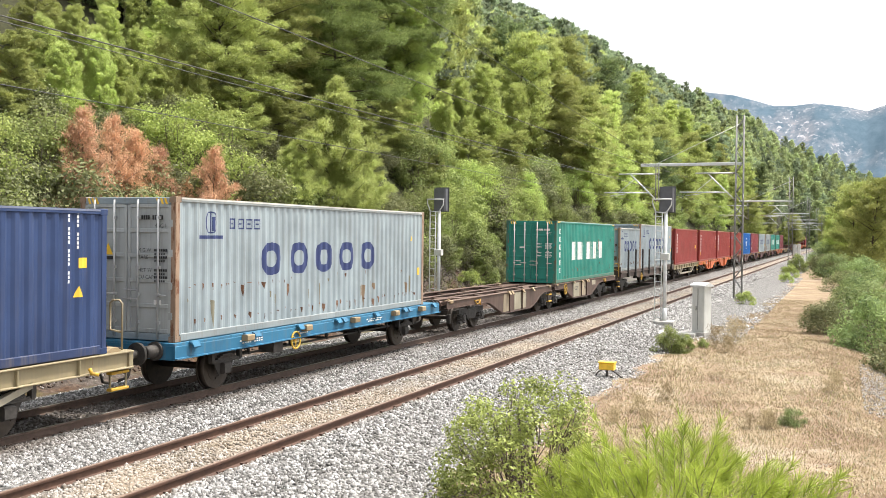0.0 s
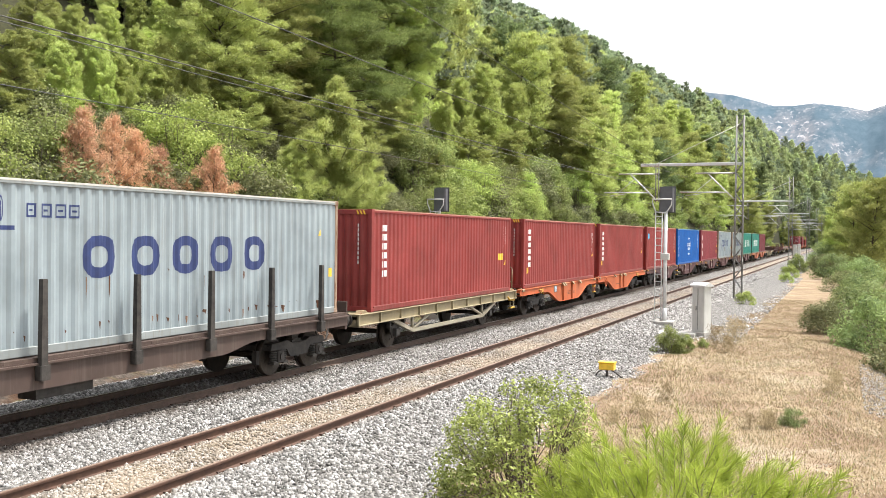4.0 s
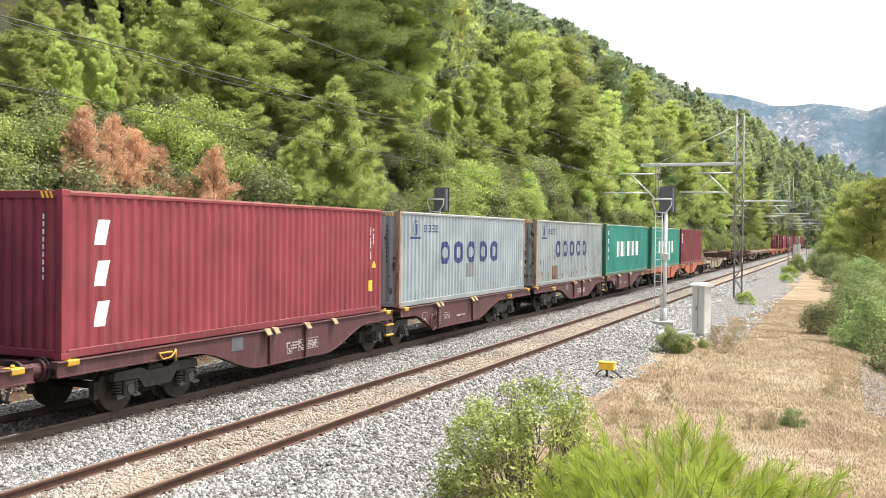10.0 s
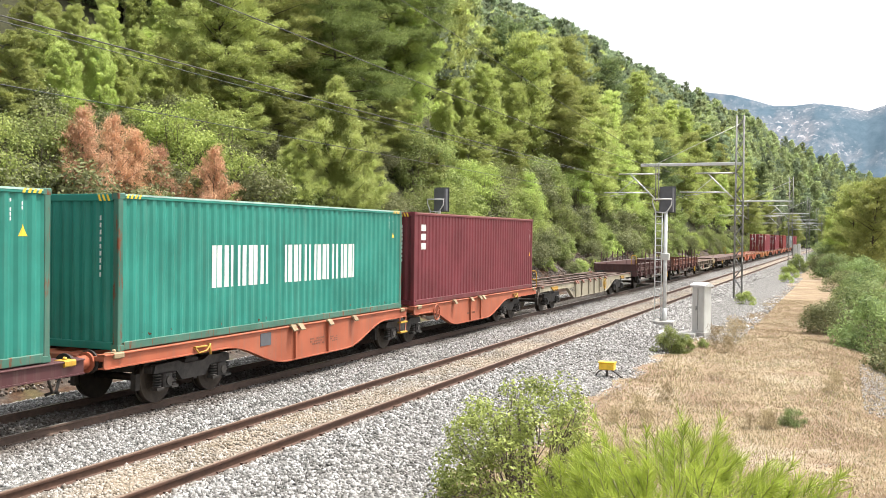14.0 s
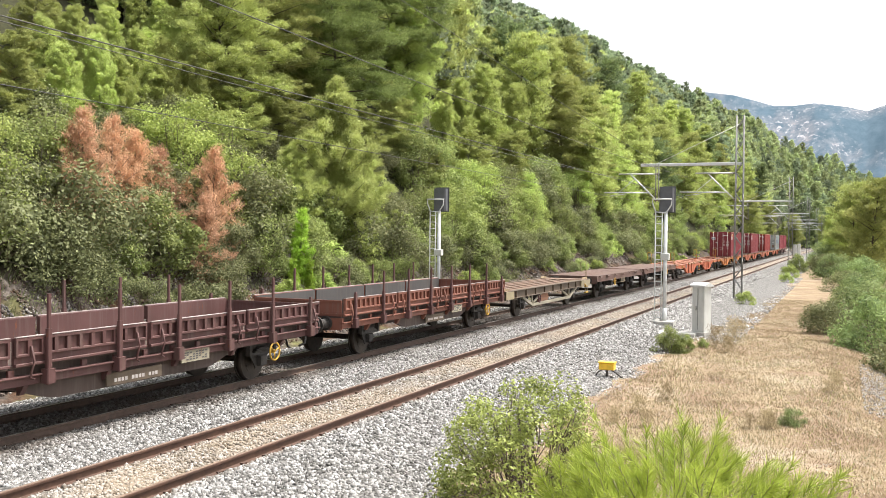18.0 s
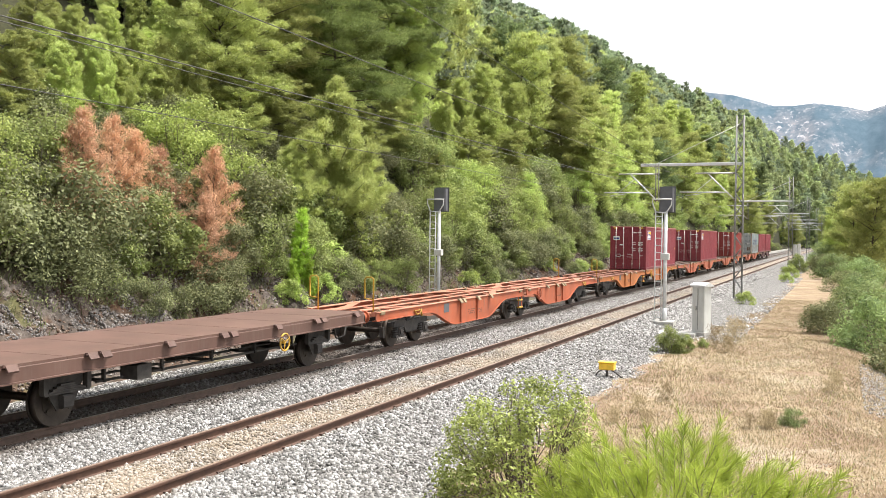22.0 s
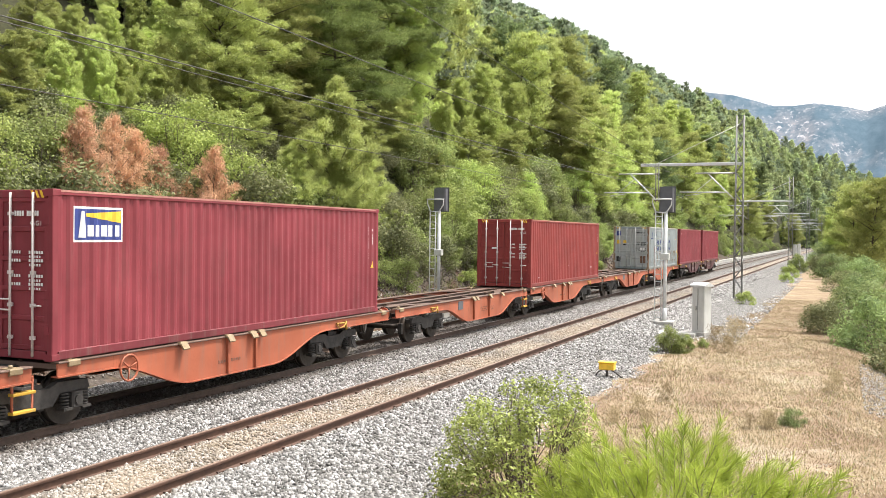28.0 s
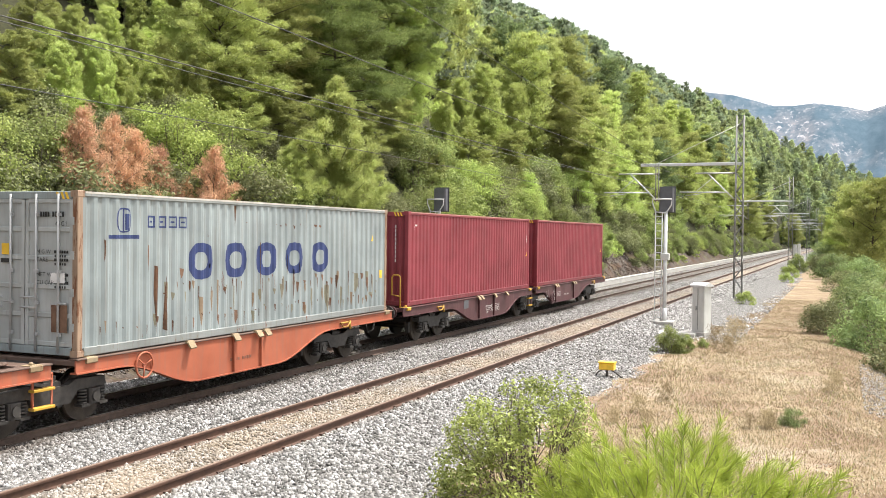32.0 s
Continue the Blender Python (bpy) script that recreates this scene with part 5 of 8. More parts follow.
def plates(w, x, z, sizes, mat="white_mark", y=-1.268):
    for dx, wd, ht, rows_n in sizes:
        bm = B()
        if rows_n == 0:
            box(bm, x + dx, x + dx + wd, y - 0.006, y, z, z + ht)
        for k in range(rows_n):
            h = ht / rows_n
            n = max(2, int(wd / 0.09))
            for i in range(n):
                if (i * 7 + k * 3) % 5:
                    box(bm, x + dx + i * wd / n, x + dx + i * wd / n + wd / n * 0.7, y - 0.004, y, z + k * h, z + k * h + h * 0.55)
        part("stencil_code", bm, M[mat], w, "small stencilled codes as bars")["kind"] = "stuff"


def framed_code(w, x, z, wd, ht, rows_n, y=-1.268):
    """A thin painted outline round rows of small bars."""
    bm, e = B(), 0.012
    for a, b, p, q in ((x, x + wd, z, z + e), (x, x + wd, z + ht - e, z + ht), (x, x + e, z + e, z + ht - e), (x + wd - e, x + wd, z + e, z + ht - e)):
        box(bm, a, b, y - 0.004, y, p, q)
    for k in range(rows_n):
        h = (ht - 0.06) / rows_n
        n = max(2, int(wd / 0.07))
        for i in range(n):
            if (i * 5 + k * 3) % 4:
                a = x + 0.03 + i * (wd - 0.06) / n
                box(bm, a, a + (wd - 0.06) / n * 0.7, y - 0.004, y, z + 0.03 + k * h, z + 0.03 + k * h + min(0.05, h * 0.55))
    part("framed_code", bm, M["chalk"], w, "white outlined block of small codes")["kind"] = "stuff"


WAGONS = []


def wagon(u, label, category="freight wagon"):
    w = thing("flat_wagon", label, category, group="wagons of the train", m=pose(u, 0, 0))
    WAGONS.append((w, u))
    return w


def articulated(u0, uj, u1, mat, label, rails=((0, 0.9),), zs=0.93, block=True, worn_top=False):
    """Two skeleton platforms on three bogies, the middle one shared."""
    w = wagon(u0, label)
    LA, LB = uj - u0 - 0.28, u1 - uj - 0.28
    top = "rust_top" if mat == "brown" or worn_top else "pale_orange_top" if mat == "old_orange" else "rusty_orange_top" if mat == "amber" else None
    ped = "yellow" if mat == "maroon" else None
    platform(w, 0, LA, (3.7, 6.1, 9.1, 11.4), mat, zs, top_mat=top, ribs=(0.12, 0.65, 1.1), ped_mat=ped)
    back = (LB - 12.0, LB - 10.0, LB - 6.6, LB - 3.7) if mat == "maroon" else (LB - 11.4, LB - 9.1, LB - 6.1, LB - 3.7)
    platform(w, uj - u0 + 0.28, LB, back, mat, zs, top_mat=top, ribs=(0.0, 0.92) if mat == "maroon" else (0.75, 0.4, -0.12), ped_mat=ped, pairs=(0.92,))
    bogie(w, 2.85)
    bogie(w, uj - u0)
    bogie(w, u1 - u0 - 2.85)
    bm = B()
    box(bm, LA - 0.05, uj - u0 + 0.33, -0.4, 0.4, 0.82, 1.08, 0.04)
    part("articulation_joint", bm, M["under"], w)
    for x in (2.85, u1 - u0 - 2.85):
        for s in (-1, 1):
            bm = B()
            ya, yb = sorted((s * 1.266, s * 1.33))
            box(bm, x - 0.3, x + 0.1, ya, yb, 1.03, 1.065, 0.01)
            rod(bm, (x + 0.2, s * 1.30, 1.09), (x + 0.2, s * 1.32, 0.86), 0.03, 6)
            bent(bm, [(x - 0.28, s * 1.31, 1.03), (x - 0.2, s * 1.33, 0.93), (x + 0.05, s * 1.33, 0.95), (x + 0.2, s * 1.32, 1.06)], 0.02, 5)
            part("tie_bracket", bm, M["dull_yellow"], w, "dirty yellow securing bracket")
    buffers(w, u1 - u0, mat=mat)
    for x, y in rails:
        handrail(w, 0.25 if x == 0 else u1 - u0 - 0.25, y, 1.15)
    side_step(w, uj - u0 - 0.62, -1.2, mat)
    handwheel(w, uj - u0 + (2.7 if mat == "maroon" else 2.0), -1.30, 0.58 if mat == "maroon" else 0.88, "yellow" if mat in ("amber", "grey_wagon", "brown") else mat)
    if block:
        part("data_plate", box(B(), 4.98, 5.42, -1.275, -1.266, 0.82, 1.11), M["signal_black"], w)
        if mat == "orange" and u0 < 100:
            bm = B()
            for i in range(4):
                for k in range(3):
                    box(bm, 5.02 + 0.093 * i, 5.10 + 0.093 * i, -1.279, -1.2755, 0.85 + 0.08 * k, 0.92 + 0.08 * k)
            part("plate_cells", bm, M["pale_cell"], w, "pale blue cells of a small panel")["kind"] = "stuff"
    if mat == "maroon":
        for x, z, wd, ht, rows_n in ((uj - u0 + 1.87, 0.68, 0.38, 0.26, 1), (uj - u0 + 2.96, 0.47, 0.42, 0.46, 6), (uj - u0 + 3.64, 0.62, 0.5, 0.2, 2), (7.25, 0.52, 0.22, 0.28, 1), (7.75, 0.55, 0.95, 0.26, 3)):
            framed_code(w, x, z, wd, ht, rows_n)
    plates(w, uj - u0 + 4.7, 0.62, ((0, 1.0, 0.11, 1),), "faint_black" if mat in ("orange", "old_orange", "salmon", "amber") else "chalk")
    plates(w, 7.2, 0.62, ((0, 0.7, 0.2, 3), (1.0, 0.4, 0.16, 3)), "chalk" if mat in ("maroon", "brown") else "faint_black")
    return w


def truss_flat(u0, u1, label, tank=True, sill_mat="beige"):
    """Beige two-axle flat with an I-beam sill and a braced rod under it."""
    L = u1 - u0
    w = wagon(u0, label)
    zt, zb = 1.184, 0.86
    for s in (-1, 1):
        bm = B()
        ya, yb = sorted((s * 1.17, s * 1.20))
        box(bm, 0, L, ya, yb, zb, zt)
        ya, yb = sorted((s * 1.08, s * 1.27))
        box(bm, 0, L, ya, yb, zt - 0.03, zt, 0.008)
        box(bm, 0, L, ya, yb, zb, zb + 0.03, 0.008)
        for k in range(1, 10):
            x = L * k / 10
            box(bm, x - 0.012, x + 0.012, min(s * 1.2, s * 1.26), max(s * 1.2, s * 1.26), zb + 0.03, zt - 0.03)
        sill = part("side_sill", bm, M[sill_mat], w)
        if sill_mat == "dark_sill":
            ya, yb = sorted((s * 1.21, s * 1.275))
            for xa, xb in ((0.0, 0.95), (L - 1.75, L)):
                part("end_cheek", box(B(), xa, xb, ya, yb, zb - 0.02, zt - 0.032, 0.01), M["beige"], sill, "pale beige end section of the sill")
        bm = B()
        ends = ((2.35, zb), (3.75, 0.44), (L - 3.75, 0.44), (L - 2.35, zb))
        for p, q in zip(ends, ends[1:]):
            d = Vector((q[0] - p[0], q[1] - p[1])).normalized()
            nrm = Vector((-d.y, d.x)) * 0.055
            ya, yb = sorted((s * 1.1, s * 1.2))
            prism(bm, [(p[0] + nrm.x, p[1] + nrm.y), (q[0] + nrm.x, q[1] + nrm.y), (q[0] - nrm.x, q[1] - nrm.y), (p[0] - nrm.x, p[1] - nrm.y)], ya, yb)
        for a, b in (((3.75, 0.47), (5.1, zb)), ((L - 3.75, 0.47), (L - 5.1, zb)), ((3.75, 0.47), (3.75, zb)), ((L - 3.75, 0.47), (L - 3.75, zb))):
            rod(bm, (a[0], s * 1.15, a[1]), (b[0], s * 1.15, b[1]), 0.05, 6)
        part("truss_rod", bm, M["grey_rod"], sill)
    for k in range(7):
        bm = B()
        x = 0.1 + (L - 0.2) * k / 6
        box(bm, x - 0.1, x + 0.1, -1.17, 1.17, zt - 0.16, zt - 0.05, 0.01)
        part("cross_member", bm, M["deck_rust"], w)
    for y in (-0.85, -0.45, 0.0, 0.45, 0.85):
        bm = B()
        box(bm, 0.0, L, y - 0.1, y + 0.1, zt - 0.05, zt - 0.015, 0.01)
        part("stringer", bm, M["deck_rust"], w)
    for x, d in ((0.0, 1), (L, -1)):
        bm = B()
        prism(bm, [(x, -1.26), (x + d * 0.9, -1.26), (x + d * 1.5, -0.5), (x + d * 1.5, 0.5), (x + d * 0.9, 1.26), (x, 1.26)], zt - 0.012, zt + 0.004, "xy")
        part("end_plate", bm, M["beige"] if sill_mat == "beige" else M["deck_rust"], w)
        bm = B()
        box(bm, min(x, x + d * 0.1), max(x, x + d * 0.1), -1.25, 1.25, 0.84, zt - 0.014, 0.01)
        part("headstock", bm, M["beige"], w)
        for s in (-1, 1):
            bm = B()
            prism(bm, [(x + d * 0.25, zt + 0.004), (x + d * 0.7, zt + 0.004), (x + d * 0.5, zt + 0.09), (x + d * 0.35, zt + 0.09)], s * 1.1 - 0.1, s * 1.1 + 0.1)
            part("corner_stop", bm, M["spigot"], w, "yellow container stop")
    axle_guards(w, 2.75)
    axle_guards(w, L - 2.75)
    buffers(w, L)
    if tank:
        bm = B()
        prism(bm, [(4.85, 0.50), (6.35, 0.50), (6.5, 0.62), (6.3, 0.90), (4.95, 0.90)], -1.09, -1.05)
        part("side_plate", bm, M["hung_plate"], w, "rusty brown hanging plate")
        bm = B()
        rod(bm, (6.2, -0.5, 0.66), (7.6, -0.5, 0.66), 0.2, 14)
        part("air_tank", bm, M["under"], w)
        handwheel(w, 4.7, -1.2, 0.66, "maroon", 0.17)
    handrail(w, L - 0.12, -0.95, 1.16, "beige", 0.95)
    side_step(w, L - 0.5, -1.15, "beige", 0.5, 0.9)
    bm = B()
    bent(bm, [(L - 1.15, -1.28, 0.98), (L - 1.15, -1.33, 0.9), (L - 1.0, -1.33, 0.86)], 0.035)
    part("tie_hook", bm, M["yellow"], w)
    return w


def two_axle_deck(u0, u1, label, mat, deck_mat, zt=1.27, hand_at=4.2, board=True):
    """Low flat with a sheet deck and short brackets under a channel sill."""
    L = u1 - u0
    w = wagon(u0, label)
    n = 14
    for k in range(n):
        bm = B()
        box(bm, L * k / n + 0.0015, L * (k + 1) / n - 0.0015, -1.33, 1.33, zt - 0.05, zt - 0.002 * (k % 2))
        part("deck_plank", bm, M[deck_mat], w)
    for s in (-1, 1):
        bm = B()
        ya, yb = sorted((s * 1.28, s * 1.34))
        box(bm, 0, L, ya, yb, zt - 0.30, zt - 0.052, 0.01)
        ya, yb = sorted((s * 1.28, s * 1.40))
        box(bm, 0, L, ya, yb, zt - 0.31, zt - 0.285)
        sill = part("side_sill", bm, M[mat], w)
        for k in range(7):
            x = 0.55 + (L - 1.1) * k / 6
            for xf in ((x - 0.16, x + 0.16) if k % 2 else (x,)):
                bm = B()
                prism(bm, [(s * 1.335, zt + 0.012), (s * 1.40, zt + 0.012), (s * 1.47, zt - 0.09), (s * 1.45, zt - 0.12), (s * 1.39, zt - 0.03), (s * 1.335, zt - 0.03)], xf - 0.11, xf + 0.11, "yz")
                rod(bm, (xf - 0.14, s * 1.385, zt - 0.02), (xf + 0.14, s * 1.385, zt - 0.02), 0.022, 6)
                part("lashing_bracket", bm, M[mat], sill)
    for x in (0, L):
        bm = B()
        box(bm, min(x, abs(x - 0.1)), max(x, abs(x - 0.1)) if x else 0.1, -1.3, 1.3, 0.86, zt - 0.052)
        part("headstock", bm, M[mat], w)
    bm = B()
    for y in (-0.5, 0.5):
        box(bm, 0.2, L - 0.2, y - 0.06, y + 0.06, 0.88, zt - 0.052)
    part("under_frame", bm, M["under"], w)
    bm = B()
    for y in (-0.95, -0.35):
        rod(bm, (2.9, y, 0.66), (L - 2.9, y, 0.66), 0.028, 6)
    for k in range(5):
        x = 3.1 + (L - 6.2) * k / 4
        box(bm, x - 0.03, x + 0.03, -1.0, -0.3, 0.63, 0.69)
        box(bm, x - 0.025, x + 0.025, -0.98, -0.92, 0.66, zt - 0.052)
    rod(bm, (6.4, 0.2, 0.72), (7.8, 0.2, 0.72), 0.19, 12)
    part("brake_rigging", bm, M["under"], w)
    if board == "bare":
        pass
    elif board:
        part("data_board", box(B(), 5.9, 7.1, -1.345, -1.336, 0.72, 1.0), M["spigot"], w, "pale board with stencilled codes")
        plates(w, 5.95, 0.76, ((0, 1.05, 0.2, 2),), "black_mark", -1.347)
    else:
        plates(w, 2.2, 0.97, ((0, 0.9, 0.1, 2), (2.4, 0.6, 0.1, 2), (6.0, 1.0, 0.1, 2)), "white_mark", -1.342)
        for x in (2.4, 4.9, 7.4, 9.9, 11.8):
            part("lock_flap", box(B(), x - 0.14, x + 0.14, -1.5, -1.341, zt - 0.16, zt - 0.02, 0.02), M["spigot"], w, "sandy folded lock flap")
    bm = B()
    box(bm, 3.6, 4.0, -1.3, -0.9, 0.62, 0.9, 0.02)
    part("under_box", bm, M["under"], w)
    axle_guards(w, 2.05)
    axle_guards(w, L - 2.05)
    handwheel(w, hand_at, -1.38, 0.84, "yellow", 0.2)
    buffers(w, L)
    return w


def drop_side(u0, u1, mat, label):
    """Two-axle flat with ribbed drop sides and upright stakes."""
    L = u1 - u0
    w = wagon(u0, label)
    zd = 1.24
    for k in range(16):
        bm = B()
        box(bm, L * k / 16 + 0.005, L * (k + 1) / 16 - 0.005, -1.32, 1.32, zd - 0.06, zd - 0.004 * (k % 3), 0.005)
        part("deck_plank", bm, M["stake_wagon"], w)
    panels = 4
    for s in (-1, 1):
        bm = B()
        ya, yb = sorted((s * 1.30, s * 1.36))
        box(bm, 0, L, ya, yb, zd - 0.34, zd - 0.17, 0.01)
        ya, yb = sorted((s * 1.28, s * 1.42))
        box(bm, 0, L, ya, yb, zd - 0.20, zd - 0.172, 0.006)
        for k in range(17):
            a = (L - 0.12) * k / 16
            box(bm, a, a + 0.12, min(s * 1.30, s * 1.35), max(s * 1.30, s * 1.35), zd - 0.17, zd - 0.062)
        sill = part("side_sill", bm, M[mat], w)
        for i in range(panels):
            a, b = L * i / panels + 0.06, L * (i + 1) / panels - 0.06
            bm = B()
            ya, yb = sorted((s * 1.34, s * 1.37))
            box(bm, a, b, ya, yb, zd - 0.02, zd + 0.44)
            ya, yb = sorted((s * 1.365, s * 1.42))
            for z, h in ((zd - 0.02, 0.05), (zd + 0.13, 0.05), (zd + 0.385, 0.06)):
                box(bm, a, b, ya, yb, z, z + h, 0.01)
            m_ = 11
            for k in range(m_ + 1):
                x = a + (b - a) * k / m_
                box(bm, max(a, x - 0.04), min(b, x + 0.04), ya, yb - 0.008 * s, zd + 0.17, zd + 0.39)
            part("drop_side", bm, M[mat], sill)
            ya, yb = sorted((s * 1.375, s * 1.425))
            part("cap_rail", box(B(), a, b, ya, yb, zd + 0.4455, zd + 0.462, 0.004), M["worn_cap"], sill, "pale worn top edge")
            ya, yb = sorted((s * 1.315, s * 1.338))
            part("inner_board", box(B(), a, b, ya, yb, zd + 0.005, zd + 0.43), M["inner_board"] if mat == "rust_wagon" else M["plum_wagon"], sill, "dark boards lining the side")
        for i in range(8):
            x = 0.55 + (L - 1.1) * i / 7
            bm = B()
            ya, yb = sorted((s * 1.41, s * 1.50))
            box(bm, x - 0.05, x + 0.05, ya + 0.01, yb - 0.01, zd - 0.36, zd + 0.55, 0.012)
            box(bm, x - 0.034, x + 0.034, ya + 0.02, yb - 0.02, zd + 0.55, zd + 1.12 if i % 7 else zd + 0.6, 0.01)
            box(bm, x - 0.09, x + 0.09, min(s * 1.36, s * 1.53), max(s * 1.36, s * 1.53), zd - 0.34, zd - 0.1, 0.015)
            part("stake", bm, M["plum_wagon"], sill)
    for x in (0, L):
        e = 1 if x == 0 else -1
        bm = B()
        xa, xb = sorted((x, x + e * 0.04))
        box(bm, xa, xb, -1.33, 1.33, zd - 0.02, zd + 0.4)
        for z in (zd, zd + 0.34):
            box(bm, xa - 0.03, xb + 0.03, -1.33, 1.33, z, z + 0.06)
        part("end_board", bm, M[mat], w)
        bm = B()
        xa, xb = sorted((x, x + e * 0.12))
        box(bm, xa, xb, -1.3, 1.3, 0.86, zd - 0.06)
        part("headstock", bm, M[mat], w)
    bm = B()
    for y in (-0.5, 0.5):
        box(bm, 0.2, L - 0.2, y - 0.06, y + 0.06, 0.86, zd - 0.07)
    rod(bm, (4.5, 0.2, 0.72), (6.4, 0.2, 0.72), 0.2, 12)
    part("under_frame", bm, M["under"], w)
    for s in (-1, 1):
        ya, yb = sorted((s * 1.12, s * 1.20))
        part("solebar", prism(B(), sill_outline(L - 0.2, (3.0, 4.3, L - 4.5, L - 3.2), zd - 0.062, 0.86, 0.58), ya, yb), M["stake_wagon"], w, at=pose(0.1, 0, 0))
    for k in range(6):
        x = 1.6 + (L - 3.2) * k / 5
        part("side_bracket", prism(B(), [(-1.36, zd - 0.34), (-1.2, zd - 0.34), (-1.2, 0.74), (-1.26, 0.74)], x - 0.05, x + 0.05, "yz"), M[mat], w)
    bm = B()
    box(bm, L - 7.4, L - 5.9, -1.31, -1.285, 0.62, 0.84)
    part("data_board", bm, M["dark_sill"], w, "dark board with stencilled codes")
    plates(w, L - 7.3, 0.67, ((0, 1.3, 0.12, 1),), "chalk", -1.312)
    bm = B()
    box(bm, L - 5.4, L - 4.5, -1.39, -1.365, 0.80, 1.06)
    part("data_board", bm, M["grey_wagon"], w, "pale board with small codes")
    plates(w, L - 5.35, 0.84, ((0, 0.8, 0.18, 4),), "inner_board", -1.392)
    for i in range(4):
        for x in (L * i / 4 + 0.35, L * (i + 1) / 4 - 0.35):
            bm = B()
            bent(bm, [(x, -1.43, zd + 0.3), (x + 0.03, -1.47, zd + 0.05), (x - 0.05, -1.46, zd - 0.2), (x + 0.06, -1.44, zd - 0.24)], 0.02, 5)
            part("side_latch", bm, M[mat], w, "swinging side latch")
    axle_guards(w, 2.1)
    axle_guards(w, L - 2.1)
    handwheel(w, L - 2.2, -1.5, 0.70, "yellow", 0.2)
    buffers(w, L)
    handrail(w, 0.05, -1.15, 1.2) if mat == "plum_wagon" else None
    return w


def stake_flat(u0, u1, label):
    L = u1 - u0
    w = wagon(u0, label)
    zt = 1.328
    for k in range(22):
        bm = B()
        box(bm, L * k / 22 + 0.004, L * (k + 1) / 22 - 0.004, -1.36, 1.36, zt - 0.06, zt - 0.003 * (k % 2), 0.005)
        part("deck_plank", bm, M["stake_wagon"], w)
    for s in (-1, 1):
        bm = B()
        ya, yb = sorted((s * 1.30, s * 1.36))
        prism(bm, sill_outline(L, (4.2, 5.6, L - 5.6, L - 4.2), zt - 0.062, 0.98, 0.80), ya, yb)
        ya, yb = sorted((s * 1.26, s * 1.42))
        box(bm, 0, L, ya, yb, zt - 0.12, zt - 0.085)
        sill = part("side_sill", bm, M["stake_wagon"], w)
        for i in range(8):
            x = 1.75 + 2.255 * i
            bm = B()
            ya, yb = sorted((s * 1.385, s * 1.475))
            prism(bm, [(x - 0.075, 0.95), (x + 0.075, 0.95), (x + 0.05, 2.6), (x - 0.05, 2.6)], ya, yb)
            box(bm, x - 0.11, x + 0.11, min(s * 1.36, s * 1.5), max(s * 1.36, s * 1.5), 0.96, 1.2, 0.015)
            part("stake", bm, M["under"], sill, "dark steel stake")
    for x in (0, L):
        e = 1 if x == 0 else -1
        bm = B()
        xa, xb = sorted((x, x + e * 0.1))
        box(bm, xa, xb, -1.34, 1.34, 0.88, zt - 0.064)
        xa, xb = sorted((x - e * 0.02, x + e * 0.03))
        box(bm, xa, xb, -1.34, 1.34, zt - 0.05, zt + 0.28, 0.01)
        part("headstock", bm, M["stake_wagon"], w)
    bm = B()
    box(bm, 3, L - 3, -0.3, 0.3, 0.75, zt - 0.07)
    box(bm, 8.6, 9.9, -1.2, -0.8, 0.6, 0.95, 0.02)
    part("under_frame", bm, M["under"], w)
    bogie(w, 1.95)
    bogie(w, L - 1.95)
    handwheel(w, 5.8, -1.45, 0.86, "yellow", 0.22)
    handrail(w, -0.12, -1.1, 1.05, h=0.75)
    side_step(w, -0.2, -1.2, "stake_wagon", 0.45, 0.95)
    buffers(w, L)
    return w


truss_flat(0.75, 14.3, "worn beige two-axle flat wagon under a navy container")
w = two_axle_deck(15.4, 28.75, "light blue two-axle flat wagon with yellow fittings", "blue_wagon", "blue_wagon", 1.188, 4.45, False)
w = articulated(29.6, 42.3, 55.2, "brown", "rust-stained brown articulated skeleton wagon with pale panels", rails=(), block=False)
for x, wd, tone in ((5.75, 0.8, "cream"), (7.1, 1.5, "grey_wagon"), (16.24, 1.14, "grey_wagon"), (17.42, 1.25, "cream"), (20.0, 0.75, "grey_wagon")):
    part("side_panel", box(B(), x, x + wd, -1.275, -1.266, 0.42 if x < 19 else 0.86, 1.10), M[tone], w, "pale repainted panel")
plates(w, 16.45, 0.75, ((0, 0.7, 0.2, 3), (1.9, 0.3, 0.14, 2)), "inner_board", -1.276)
stake_flat(56.3, 75.35, "dark brown bogie flat wagon with tall side stakes")
truss_flat(76.2, 89.9, "worn beige two-axle flat wagon under a red container", False)
articulated(90.35, 103.6, 117.2, "orange", "bright orange articulated skeleton wagon", rails=((0, 0.9), (1, -0.9)))
articulated(117.75, 131.1, 144.1, "maroon", "dark maroon articulated skeleton wagon with yellow corners", rails=((1, 0.9),))
articulated(144.6, 157.9, 171.0, "maroon", "dark maroon articulated skeleton wagon", rails=((0, 0.9),))
articulated(171.6, 184.95, 198.1, "maroon", "dark maroon articulated skeleton wagon, dusty", rails=((0, 0.9),))
articulated(198.6, 211.75, 224.7, "salmon", "faded salmon-orange articulated skeleton wagon", rails=((1, 0.9),))

